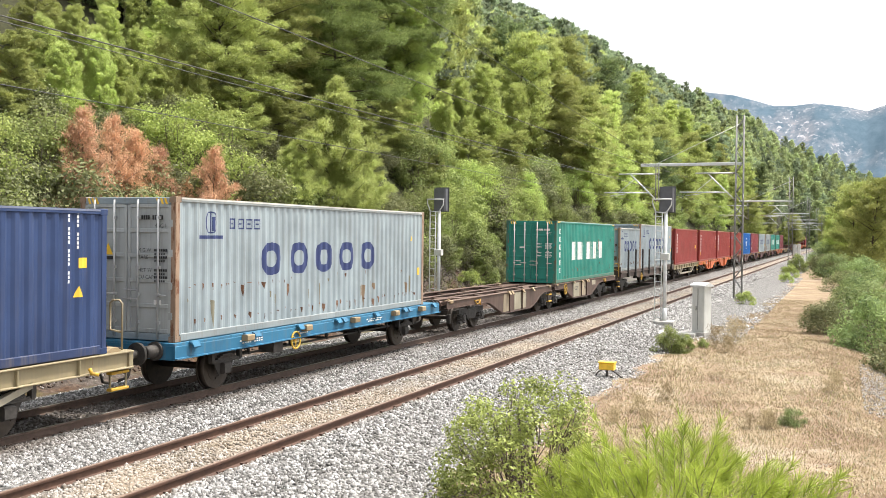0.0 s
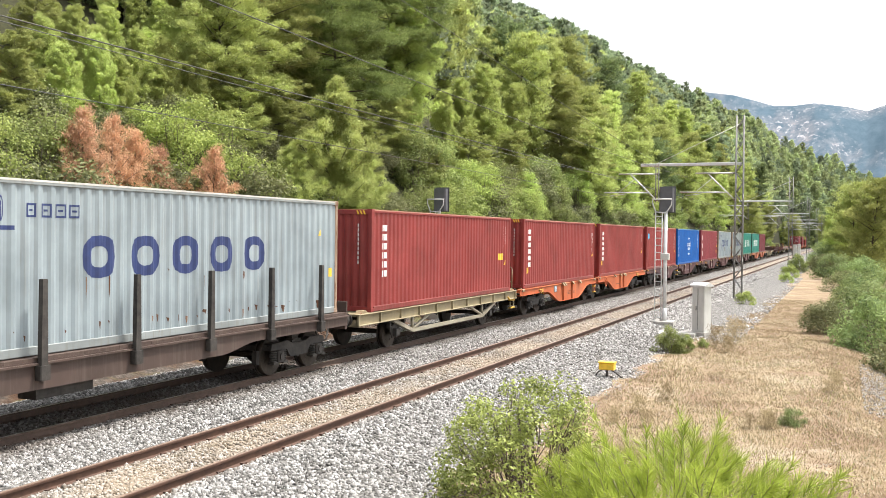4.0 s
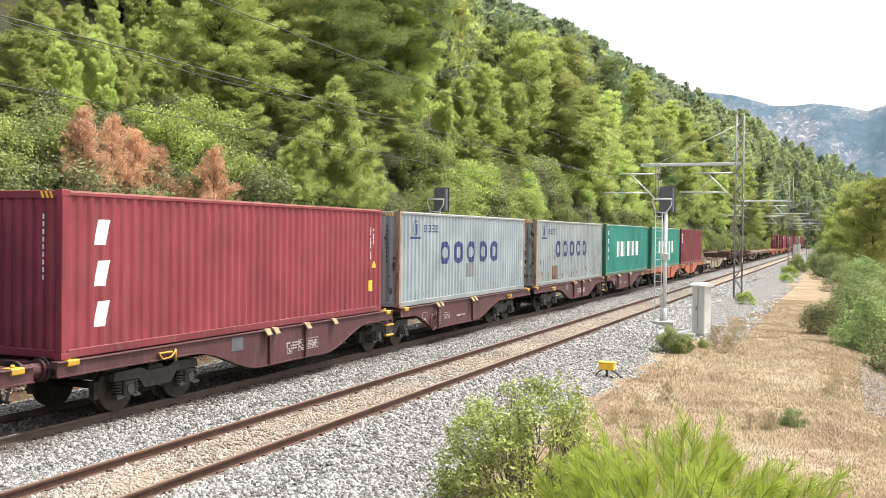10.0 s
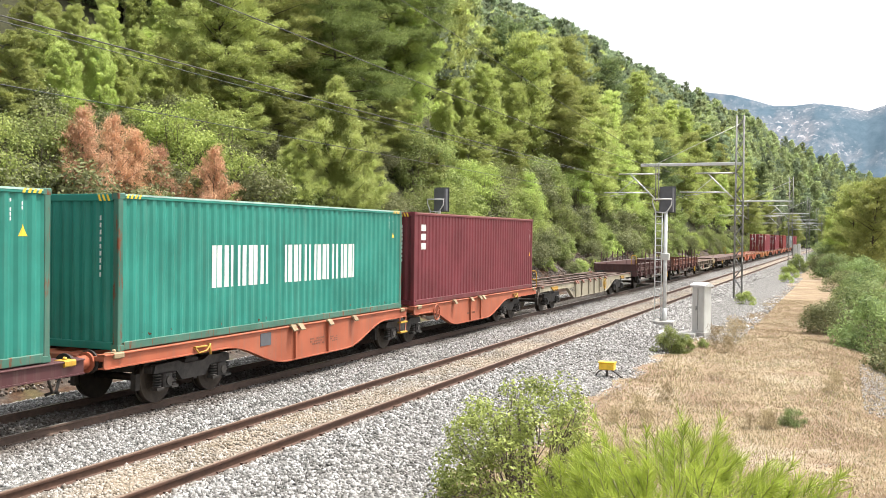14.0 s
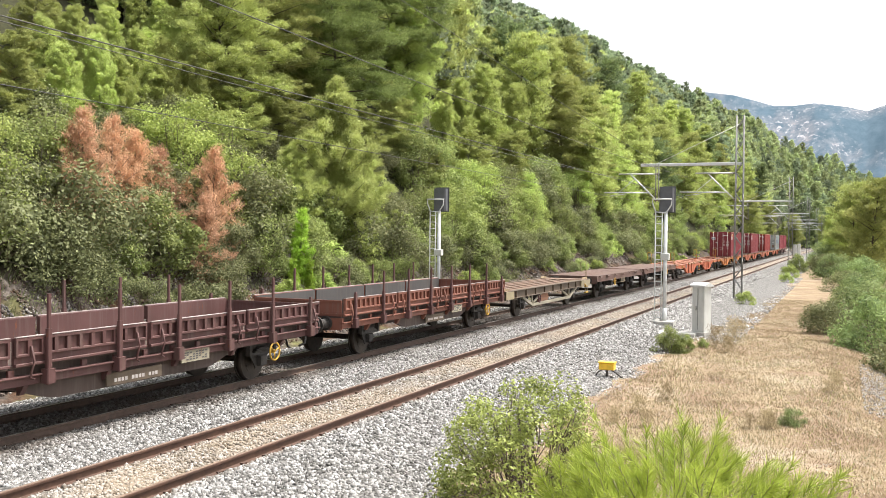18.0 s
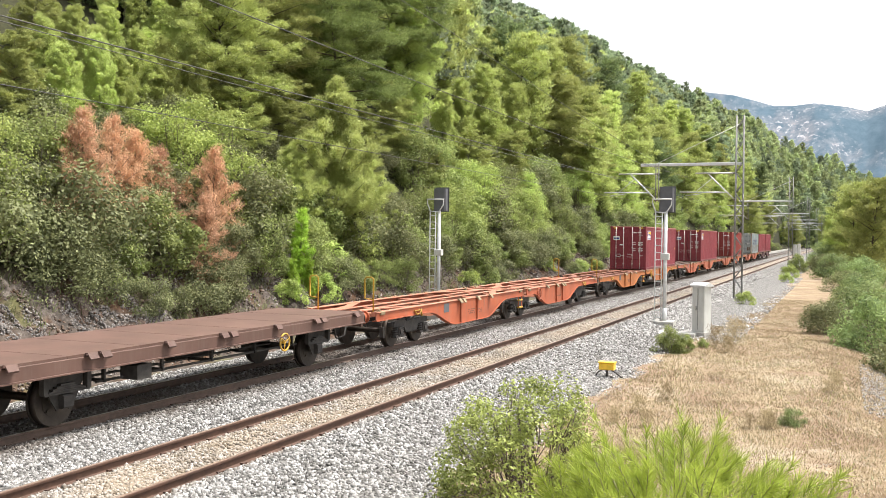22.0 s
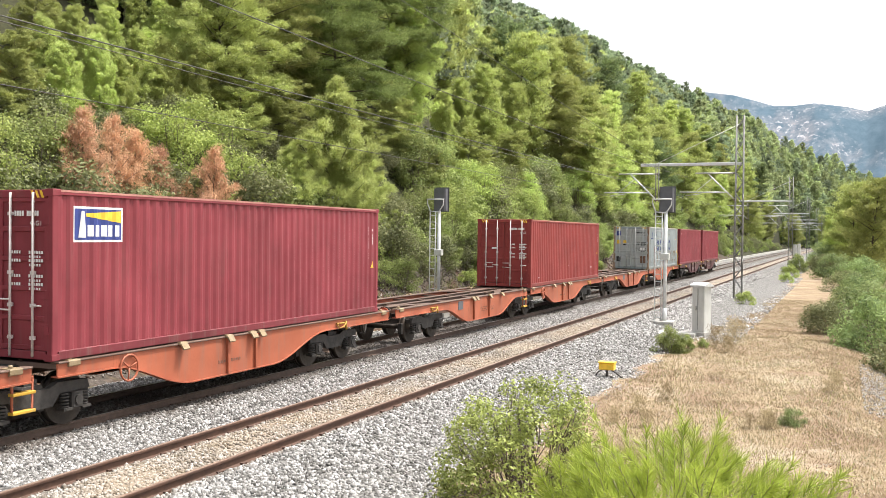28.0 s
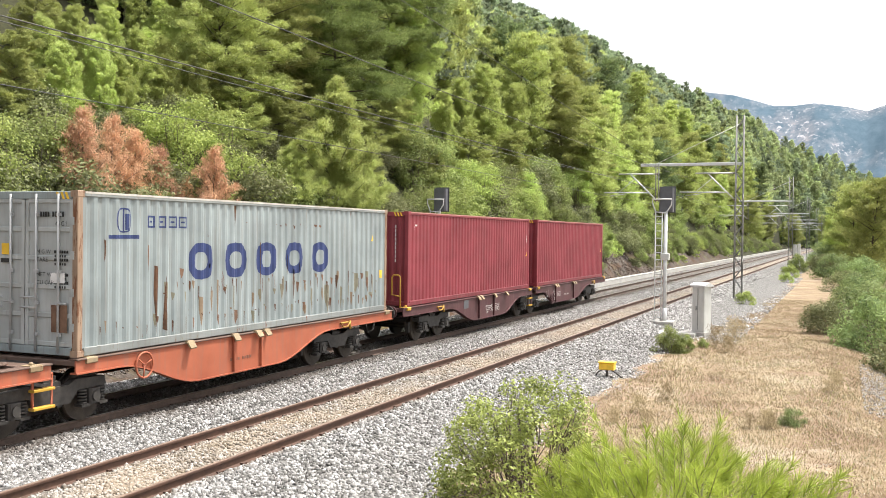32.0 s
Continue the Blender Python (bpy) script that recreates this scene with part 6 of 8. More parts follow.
w = wagon(225.3, "light grey long skeleton wagon with rusty lock flaps, empty")
platform(w, 0, 19.3, (4.3, 5.9, 12.4, 15.0), "grey_wagon", 0.95, 0.40, flap_mat="rust_flap", ribs=(0.02, 0.2, 0.42, 0.6, 0.78, 0.97), top_mat="rust_top")
bogie(w, 2.6)
bogie(w, 16.7)
buffers(w, 19.3)
handrail(w, 0.2, -0.9, 1.1, h=0.75)
handwheel(w, 12.1, -1.33, 0.80, "yellow", 0.27)
plates(w, 4.7, 0.72, ((0, 1.2, 0.2, 3), (9.0, 0.6, 0.2, 3), (9.9, 0.7, 0.12, 1)), "inner_board")
for k, x in enumerate((5.75, 6.1, 7.25, 8.65, 9.0, 9.9, 11.0, 12.5)):
    part("rust_streak", prism(B(), [(x - 0.012, 0.50 + 0.11 * (k % 3)), (x + 0.022, 0.46 + 0.07 * (k % 2)), (x + 0.05, 0.8), (x + 0.07, 1.12), (x - 0.05, 1.12), (x - 0.03, 0.85)], -1.2685, -1.2665), M["rust_plate"], w, "brown rust streak below a lock flap")
for x in (2.2, 16.7):
    bm = B()
    box(bm, x - 0.5, x + 0.5, -1.33, -1.266, 1.02, 1.08)
    for k in range(5):
        bent(bm, [(x - 0.4 + 0.18 * k, -1.30, 1.02), (x - 0.36 + 0.18 * k, -1.34, 0.93 - 0.03 * (k % 2)), (x - 0.28 + 0.18 * k, -1.32, 1.0)], 0.022, 5)
    part("tie_bracket", bm, M["dull_yellow"], w, "yellow securing bracket")
bm = B()
box(bm, 11.2, 11.55, -1.278, -1.266, 0.66, 1.0)
part("data_plate", bm, M["black_mark"], w)

drop_side(246.1, 258.9, "plum_wagon", "dark plum two-axle wagon with ribbed drop sides and stakes, empty")
drop_side(260.15, 273.1, "rust_wagon", "rust-red two-axle wagon with ribbed drop sides and stakes, empty")
truss_flat(273.65, 287.1, "rusty beige-brown two-axle flat wagon, empty", True, "dark_sill")
two_axle_deck(288.4, 300.75, "red-brown two-axle flat wagon with a bare deck", "brown_deck", "brown_deck")
two_axle_deck(301.6, 314.3, "red-brown two-axle flat wagon with a bare deck and yellow handwheel", "brown_deck", "brown_deck", 1.27, 8.6, "bare")
articulated(315.2, 328.9, 341.5, "old_orange", "bright orange articulated skeleton wagon, empty", rails=((0, 0.9), (0, -0.9), (1, 0.9)))
articulated(342.2, 355.2, 368.45, "amber", "amber articulated skeleton wagon, half loaded", rails=((0, -0.9), (1, -0.9)))
articulated(369.1, 382.3, 395.3, "salmon", "faded salmon articulated skeleton wagon, half loaded", rails=((1, 0.9),), worn_top=True)
articulated(395.8, 408.8, 421.9, "salmon", "dusty salmon-orange articulated skeleton wagon, half loaded", rails=((0, 0.9), (1, -0.9)), worn_top=True)
articulated(422.5, 435.6, 448.4, "salmon", "dull orange articulated skeleton wagon with a rusty frame, half loaded", rails=((0, 0.9),), worn_top=True)
articulated(449.2, 462.4, 475.7, "maroon", "dark maroon articulated skeleton wagon at the train's end", rails=((0, -0.9), (1, -0.9)))



# ---- trackside: masts, wires, signals, cabinet ----
def catenary_mast(x):
    """Lattice mast beside the near track with a beam to a dropper post and two cantilevers."""
    t = thing("catenary_mast", "galvanised lattice catenary mast with a cross beam over two tracks", "catenary mast", "catenary masts", m=pose(x, -7.45, 0))
    H = 10.9
    for sx_ in (-1, 1):
        for sy_ in (-1, 1):
            bm = B()
            b0, b1 = 0.235, 0.215
            rod(bm, (sx_ * b0, sy_ * b0, -0.6), (sx_ * b1, sy_ * b1, H), 0.046, 4)
            part("leg", bm, M["mast"], t)
    bm = B()
    n = 17
    for k in range(n):
        z0, z1 = -0.4 + (H + 0.2) * k / n, -0.4 + (H + 0.2) * (k + 1) / n
        f = 0.235 - 0.02 * (k / n)
        e = 1 if k % 2 else -1
        for s in (-1, 1):
            rod(bm, (-e * f, s * f, z0), (e * f, s * f, z1), 0.026, 4)
            rod(bm, (s * f, -e * f, z0), (s * f, e * f, z1), 0.028, 4)
            rod(bm, (-f, s * f, z1), (f, s * f, z1), 0.014, 4)
    part("lattice", bm, M["mast"], t)
    bm = B()
    box(bm, -0.45, 0.45, -0.45, 0.45, -0.9, -0.28, 0.03)
    part("footing", bm, M["concrete"], t)
    bm = B()
    box(bm, -0.09, 0.09, -0.1, 6.05, 7.86, 8.04, 0.02)
    beam = part("cross_beam", bm, M["arm"], t)
    bm = B()
    for a in (-0.09, 0.09):
        for b_ in (-0.09, 0.09):
            rod(bm, (a, 5.0 + b_, 8.0), (a, 5.0 + b_, 5.6), 0.022, 4)
    for k in range(6):
        z = 5.65 + 0.38 * k
        rod(bm, (-0.09, 4.91, z), (0.09, 4.91, z + 0.34), 0.014, 4)
        rod(bm, (-0.09, 5.09, z + 0.34), (0.09, 5.09, z), 0.014, 4)
    part("dropper_post", bm, M["mast"], beam)
    bm = B()
    rod(bm, (0, 0, 10.4), (0, 5.0, 8.05), 0.018, 5)
    part("stay_wire", bm, M["steel"], t)
    for y0, tip in ((4.95, 1), (0.15, 1)):
        bm = B()
        rod(bm, (0, y0 + 0.12, 7.38), (0, y0 + 2.5, 7.40), 0.04, 8)
        rod(bm, (0, y0 + 0.12, 5.75), (0, y0 + 1.75, 7.38), 0.04, 8)
        rod(bm, (0, y0 + 0.6, 6.2), (0, y0 + 3.45, 6.22), 0.04, 8)
        rod(bm, (0, y0 + 1.45, 7.1), (0, y0 + 2.5, 6.22), 0.022, 6)
        rod(bm, (0, y0 + 2.1, 6.12), (0, y0 + 3.1, 6.0), 0.02, 6)
        arm = part("cantilever", bm, M["arm"], t, "pale tube cantilever arm")
        bm = B()
        for z in (7.38, 5.75):
            for k in range(4):
                rod(bm, (0, y0 + 0.06 * k, z), (0, y0 + 0.06 * k + 0.035, z), 0.07, 10)
        part("insulator", bm, M["insulator"], arm)
    return t


mast = catenary_mast(61.6)
for k in range(1, 5):
    copy_thing(mast, pose(61.6 + 62.9 * k, -7.45, 0))


def wire(name, label, pts, r=0.009):
    bm = B()
    bent(bm, pts, r, 5)
    return tagged(part(name, bm, M["wire"]), label, "wire")


SPANS = [-1.3 + 62.9 * k for k in range(-1, 6)]


def sagging(y, z_top, sag, n=12):
    pts = []
    for a, b in zip(SPANS, SPANS[1:]):
        for i in range(n):
            t = i / n
            pts.append((a + (b - a) * t, y, z_top - 4 * sag * t * (1 - t)))
    return pts


for y in (0.0, -4.3):
    wire("messenger_wire", "thin sagging catenary messenger wire", sagging(y, 7.17, 0.31))
    wire("contact_wire", "thin level contact wire over the track", [(x, y, 5.88) for x in SPANS])
wire("feeder_wire", "thin feeder wire running down to the beam", [(8, -2.45, 10.15), (22, -2.45, 9.65), (36, -2.45, 9.05), (49, -2.45, 8.5), (61.6, -2.45, 8.05)])


def signal(x, y, z0, label):
    """Colour-light signal seen from behind: pole, ladder, platform hoop, black housing."""
    t = thing("railway_signal", label, "signal", "railway signals", m=pose(x, y, z0))
    bm = B()
    rod(bm, (0, 0, 0.0), (0, 0, 4.75), 0.085, 14, 0.075)
    part("pole", bm, M["steel"], t)
    bm = B()
    box(bm, -0.35, 0.35, -0.42, 0.42, -0.35, 0.22, 0.04)
    part("footing", bm, M["concrete"], t)
    bm = B()
    for s in (0.13, 0.40):
        rod(bm, (-0.1, s, 0.05), (-0.1, s, 4.74), 0.024, 6)
    for k in range(15):
        rod(bm, (-0.1, 0.13, 0.35 + 0.3 * k), (-0.1, 0.40, 0.35 + 0.3 * k), 0.017, 5)
    for z in (1.2, 2.8, 4.2):
        rod(bm, (-0.1, 0.14, z), (0, 0, z), 0.016, 5)
    part("ladder", bm, M["steel"], t)
    bm = B()
    rod(bm, (0, 0, 0.2), (0, 0, 0.75), 0.125, 12, 0.084)
    part("pole_foot", bm, M["steel"], t)
    bm = B()
    bent(bm, [(-0.12, -0.26, 5.27), (-0.12, 0.54, 5.27), (-0.12, 0.52, 5.06), (-0.1, 0.40, 4.74), (-0.1, -0.02, 4.70), (-0.12, -0.24, 5.02), (-0.12, -0.26, 5.27)], 0.028)
    part("cage", bm, M["steel"], t)
    bm = B()
    box(bm, 0.02, 0.34, -0.29, 0.29, 4.76, 5.76, 0.05)
    head = part("signal_head", bm, M["signal_black"], t, "black signal housing")
    bm = B()
    box(bm, 0.342, 0.36, -0.34, 0.34, 4.72, 5.82, 0.005)
    part("backboard", bm, M["signal_black"], head)
    for k in range(3):
        bm = B()
        hoop(bm, (0.45, 0, 5.05 + 0.32 * k), 0.12, 0.014, "x", 14)
        part("hood", bm, M["signal_black"], head)
    bm = B()
    box(bm, -0.16, 0.12, -0.17, 0.17, 2.75, 3.02, 0.02)
    part("junction_box", bm, M["cabinet"], t, "pale junction box")
    return t


signal(40.6, -6.55, -0.30, "grey steel signal post with a ladder and black housing, in ballast")
signal(40.0, 3.42, -0.30, "grey steel signal post with a ladder beyond the train")

cab = thing("trackside_cabinet", "grey-white steel trackside cabinet with an overhanging lid", "cabinet", m=pose(38.4, -8.35, -0.36, 0, 0, -24))
bm = B()
box(bm, -0.26, 0.26, -0.27, 0.27, 0.1, 1.86, 0.02)
part("body", bm, M["cabinet"], cab)
bm = B()
prism(bm, [(-0.33, 1.86), (0.33, 1.86), (0.33, 1.90), (0.0, 2.02), (-0.33, 1.92)], -0.33, 0.33)
part("lid", bm, M["arm"], cab, "pale sloping lid")
bm = B()
box(bm, -0.29, -0.282, -0.01, 0.01, 0.2, 1.8)
box(bm, -0.31, -0.281, 0.05, 0.08, 0.95, 1.1)
part("door_seam", bm, M["mast"], cab)
bm = B()
box(bm, -0.3, 0.3, -0.32, 0.32, -0.2, 0.1, 0.02)
part("plinth", bm, M["concrete"], cab)
slab = tagged(part("concrete_slab", box(B(), -0.45, 0.45, -0.7, 0.7, -0.2, 0.14, 0.02), M["concrete"], at=pose(38.0, -7.5, -0.42)), "flat pale concrete cable slab beside the signal", "slab")

yb_ = thing("track_marker_box", "small yellow box on a short post in the ballast", "marker box", m=pose(25.6, -7.58, -0.42))
bm = B()
box(bm, -0.13, 0.13, -0.2, 0.2, 0.24, 0.42, 0.02)
box(bm, -0.15, 0.15, -0.22, 0.22, 0.42, 0.455, 0.01)
part("box_body", bm, M["yellow_mark"], yb_)
bm = B()
rod(bm, (0, 0, -0.1), (0, 0, 0.25), 0.035, 8)
bent(bm, [(0, -0.1, 0.25), (0.05, -0.3, 0.1), (0.1, -0.42, 0.0)], 0.018)
bent(bm, [(0, 0.1, 0.25), (0.02, 0.25, 0.16), (0.0, 0.36, 0.0)], 0.018)
part("stem", bm, M["under"], yb_)

bm = B()
box(bm, -0.12, 0.12, -0.43, -0.05, 0, 3.2, 0.02)
post = part("board", bm, M["white_mark"], thing("white_marker_board", "pair of narrow white marker boards beside the track", "marker board", m=pose(125.0, -8.2, -0.42)))
share(post, "board", post.parent, pose(0, 0.48, -0.1))

# ---- plants ----
def tri_cloud(p, d, length, width, rs, droop=0.0):
    """One thin triangle for each point p along direction d."""
    n = len(p)
    side = np.cross(d, rs.randn(n, 3))
    side /= np.linalg.norm(side, axis=1)[:, None] + 1e-6
    tip = p + d * length[:, None]
    tip[:, 2] -= droop * length
    v = np.stack((p - side * width[:, None] / 2, p + side * width[:, None] / 2, tip), 1)
    return v.reshape(-1, 3), np.arange(3 * n).reshape(-1, 3)


def leaf_cloud(p, nrm, size, rs):
    """One rhomb for each point, lying across nrm."""
    n = len(p)
    a = np.cross(nrm, rs.randn(n, 3))
    a /= np.linalg.norm(a, axis=1)[:, None] + 1e-6
    b = np.cross(nrm, a)
    b /= np.linalg.norm(b, axis=1)[:, None] + 1e-6
    s = size[:, None]
    v = np.stack((p - a * s, p + b * s * 0.55, p + a * s, p - b * s * 0.55), 1)
    return v.reshape(-1, 3), np.arange(4 * n).reshape(-1, 4)


def unit(v):
    return v / (np.linalg.norm(v, axis=-1, keepdims=True) + 1e-9)


def limb_mesh(segments):
    bm = B()
    for p, q, r0, r1 in segments:
        rod(bm, p, q, r0, 6, r1)
    return bm


def tuft_cloud(centres, radii, squash, per, rs):
    """Points over the shells of lumpy foliage pads, and the way the needles stand there."""
    pts, dirs = [], []
    for c_, r in zip(centres, radii):
        lumps = 5
        off = unit(rs.randn(lumps, 3)) * np.array((0.62, 0.62, 0.5 * squash)) * r
        off[0] = 0
        for o in off:
            m = max(4, int(per / lumps * (0.7 + 0.6 * rs.rand())))
            u = unit(rs.randn(m, 3))
            flip = (u[:, 2] < 0) & (rs.rand(m) < 0.55)
            u[flip, 2] *= -1
            q = 0.66 * r * (0.75 + 0.35 * rs.rand()) * (0.3 + 0.75 * rs.rand(m, 1) ** 0.6 + 0.5 * rs.rand(m, 1) ** 8) * u
            q[:, 2] *= squash
            pts.append(c_ + o + q)
            dirs.append(unit(u * 0.8 + np.array((0, 0, 0.45)) + 0.45 * rs.randn(m, 3)))
    return np.concatenate(pts), np.concatenate(dirs)


def pine(name, mat, label, seed, H, W, clear, branches, per, needle, flat_top=0.0, ragged=0.35, bark="bark", blade_w=0.035, lift=0.45, pad=0.4, squash=0.5, lean=0.05, inner=0.35):
    """A pine: leaning trunk, whorled limbs, foliage in separate lumpy pads of needles.
    clear: share of bare trunk; flat_top: 0 a cone, 1 an umbrella; per: needles in a pad;
    squash: height of a pad to its width; inner: share of each limb left bare."""
    rs = np.random.RandomState(seed)
    t = thing(name, label, "tree")
    segs, axis = [], []
    tilt_ = rs.randn(2) * lean * H
    n = 8
    for k in range(n + 1):
        h = k / n
        axis.append(np.array((tilt_[0] * h * h + 0.06 * math.sin(5 * h + seed), tilt_[1] * h * h, H * h * 0.97)))
    for k in range(n):
        segs.append((axis[k], axis[k + 1], 0.013 * H * (1 - 0.92 * k / n), 0.013 * H * (1 - 0.92 * (k + 1) / n)))
    part("trunk", limb_mesh(segs), M[bark], t)
    limbs, centres, radii = [], [axis[-1] - np.array((0, 0, 0.3 * pad))], [pad * 0.6]
    for i in range(branches):
        f = clear + (1 - clear) * ((i + rs.rand()) / branches)
        k = min(n - 1, int(f * n))
        base = axis[k] + (axis[k + 1] - axis[k]) * (f * n - k)
        a = i * 2.399 + rs.rand() * 0.9
        g = (f - clear) / (1 - clear)
        shape = (1 - g) ** 0.8 * (0.55 + 0.45 * min(1, g * 5)) * (1 - flat_top) + flat_top * math.sqrt(max(0.02, 1 - abs(2 * g - 1.15) ** 2.2))
        ln = max(0.25, W / 2 * shape * (1 - ragged + 2 * ragged * rs.rand()))
        up = lift * (0.3 + 0.9 * g) + 0.15 * rs.randn()
        d = unit(np.array((math.cos(a), math.sin(a), up)))
        tip = base + d * ln
        tip[2] += 0.10 * ln
        if ln > 0.5:
            limbs.append((base, tip, 0.010 * ln + 0.008, 0.005))
        pads = max(1, int(round((1 - inner) * ln / (1.05 * pad) + 0.4)))
        side = unit(np.cross(d, (0, 0, 1.0)))
        for q in range(pads):
            s = 1.0 - (1 - inner) * (q + 0.4 * rs.rand()) / pads
            c_ = base + (tip - base) * s + side * rs.randn() * 0.10 * ln
            c_[2] += 0.04 * ln * rs.randn() + 0.2 * pad
            centres.append(c_)
            radii.append(pad * (0.65 + 0.7 * rs.rand()) * (0.8 + 0.2 * shape))
    part("branch_structure", limb_mesh(limbs), M[bark], t)
    p, d = tuft_cloud(centres, radii, squash, per, rs)
    ln = needle * (0.6 + 0.8 * rs.rand(len(p)))
    v, fc = tri_cloud(p - d * ln[:, None] * 0.4, d, ln, blade_w * (0.7 + 0.6 * rs.rand(len(p))), rs)
    crown = new("crown", array_mesh("crown", v, fc, M[mat]))
    crown.parent = t
    return t


def shrub(name, mat, label, seed, R, H, leaves, size, clumps=26, gap=0.35, stems=9, category="shrub", twig="twig", wild=1.0):
    """A shrub: forked stems, leaves gathered in many uneven clumps."""
    rs = np.random.RandomState(seed)
    t = thing(name, label, category)
    segs, pts, nrm = [], [], []
    centres = []
    for i in range(clumps):
        a, e = rs.rand() * 6.283, rs.rand()
        rad = R * (0.35 + 0.65 * math.sqrt(rs.rand())) * math.sqrt(max(0.08, 1 - (e * 0.95) ** 2))
        c_ = np.array((rad * math.cos(a), rad * math.sin(a), H * (0.06 + 0.84 * e * (0.8 + 0.3 * rs.rand()))))
        centres.append((c_, R * (0.2 + 0.2 * rs.rand()) * wild))
    for i, (c_, r) in enumerate(centres):
        k = max(10, int(leaves / clumps * (0.5 + rs.rand())))
        q = unit(rs.randn(k, 3)) * (r * (0.45 + 0.6 * rs.rand(k, 1)))
        q[:, 2] *= 0.75
        pts.append(c_ + q)
        nrm.append(unit(q + np.array((0, 0, 0.7 * r)) + 0.6 * r * rs.randn(k, 3)))
        if i < stems * 3:
            foot = np.array((0.16 * c_[0] + 0.05 * rs.randn(), 0.16 * c_[1] + 0.05 * rs.randn(), -0.25))
            low = foot + (c_ - foot) * 0.38 + np.array((0.07, 0.07, 0.05)) * R * rs.randn(3)
            mid = foot + (c_ - foot) * 0.7 + np.array((0.08, 0.08, 0.05)) * R * rs.randn(3)
            segs.append((foot, low, 0.0075 * H, 0.0055 * H))
            segs.append((low, mid, 0.0055 * H, 0.004 * H))
            segs.append((mid, c_ + np.array((0, 0, 0.3 * r)), 0.004 * H, 0.0015 * H))
            for k_ in range(2):
                segs.append((mid, c_ + r * 0.9 * unit(rs.randn(3)), 0.0028 * H, 0.001 * H))
    part("branchwork", limb_mesh(segs), M[twig], t)
    p, nr = np.concatenate(pts), np.concatenate(nrm)
    v, fc = leaf_cloud(p, nr, size * (0.6 + 0.7 * rs.rand(len(p))), rs)
    leaf = new("foliage", array_mesh("foliage", v, fc, M[mat]))
    leaf.parent = t
    return t


def polar(az, y):
    """A spot on the far side, by bearing from the camera and distance beyond the track."""
    r = (y + 13.38) / math.sin(radians(az))
    return r * math.cos(radians(az)), y


PROTO = {}


def plant(kind, x, y, turn=0.0, scale=1.0, label="", sink=0.15, tilt=0.0):
    make = KINDS[kind]
    m = Matrix.Translation((x, y, land(x, y) - sink)) @ pose(0, 0, 0, tilt, 0, turn) @ Matrix.Scale(scale, 4)
    if kind not in PROTO:
        t = PROTO[kind] = make()
        t.matrix_basis = m
    else:
        t = copy_thing(PROTO[kind], Matrix.Identity(4))
        t.matrix_basis = m
    t["group"] = "trees on the slope" if t["category"] == "tree" else "shrubs by the track"
    if label:
        t["label"] = label
    return t


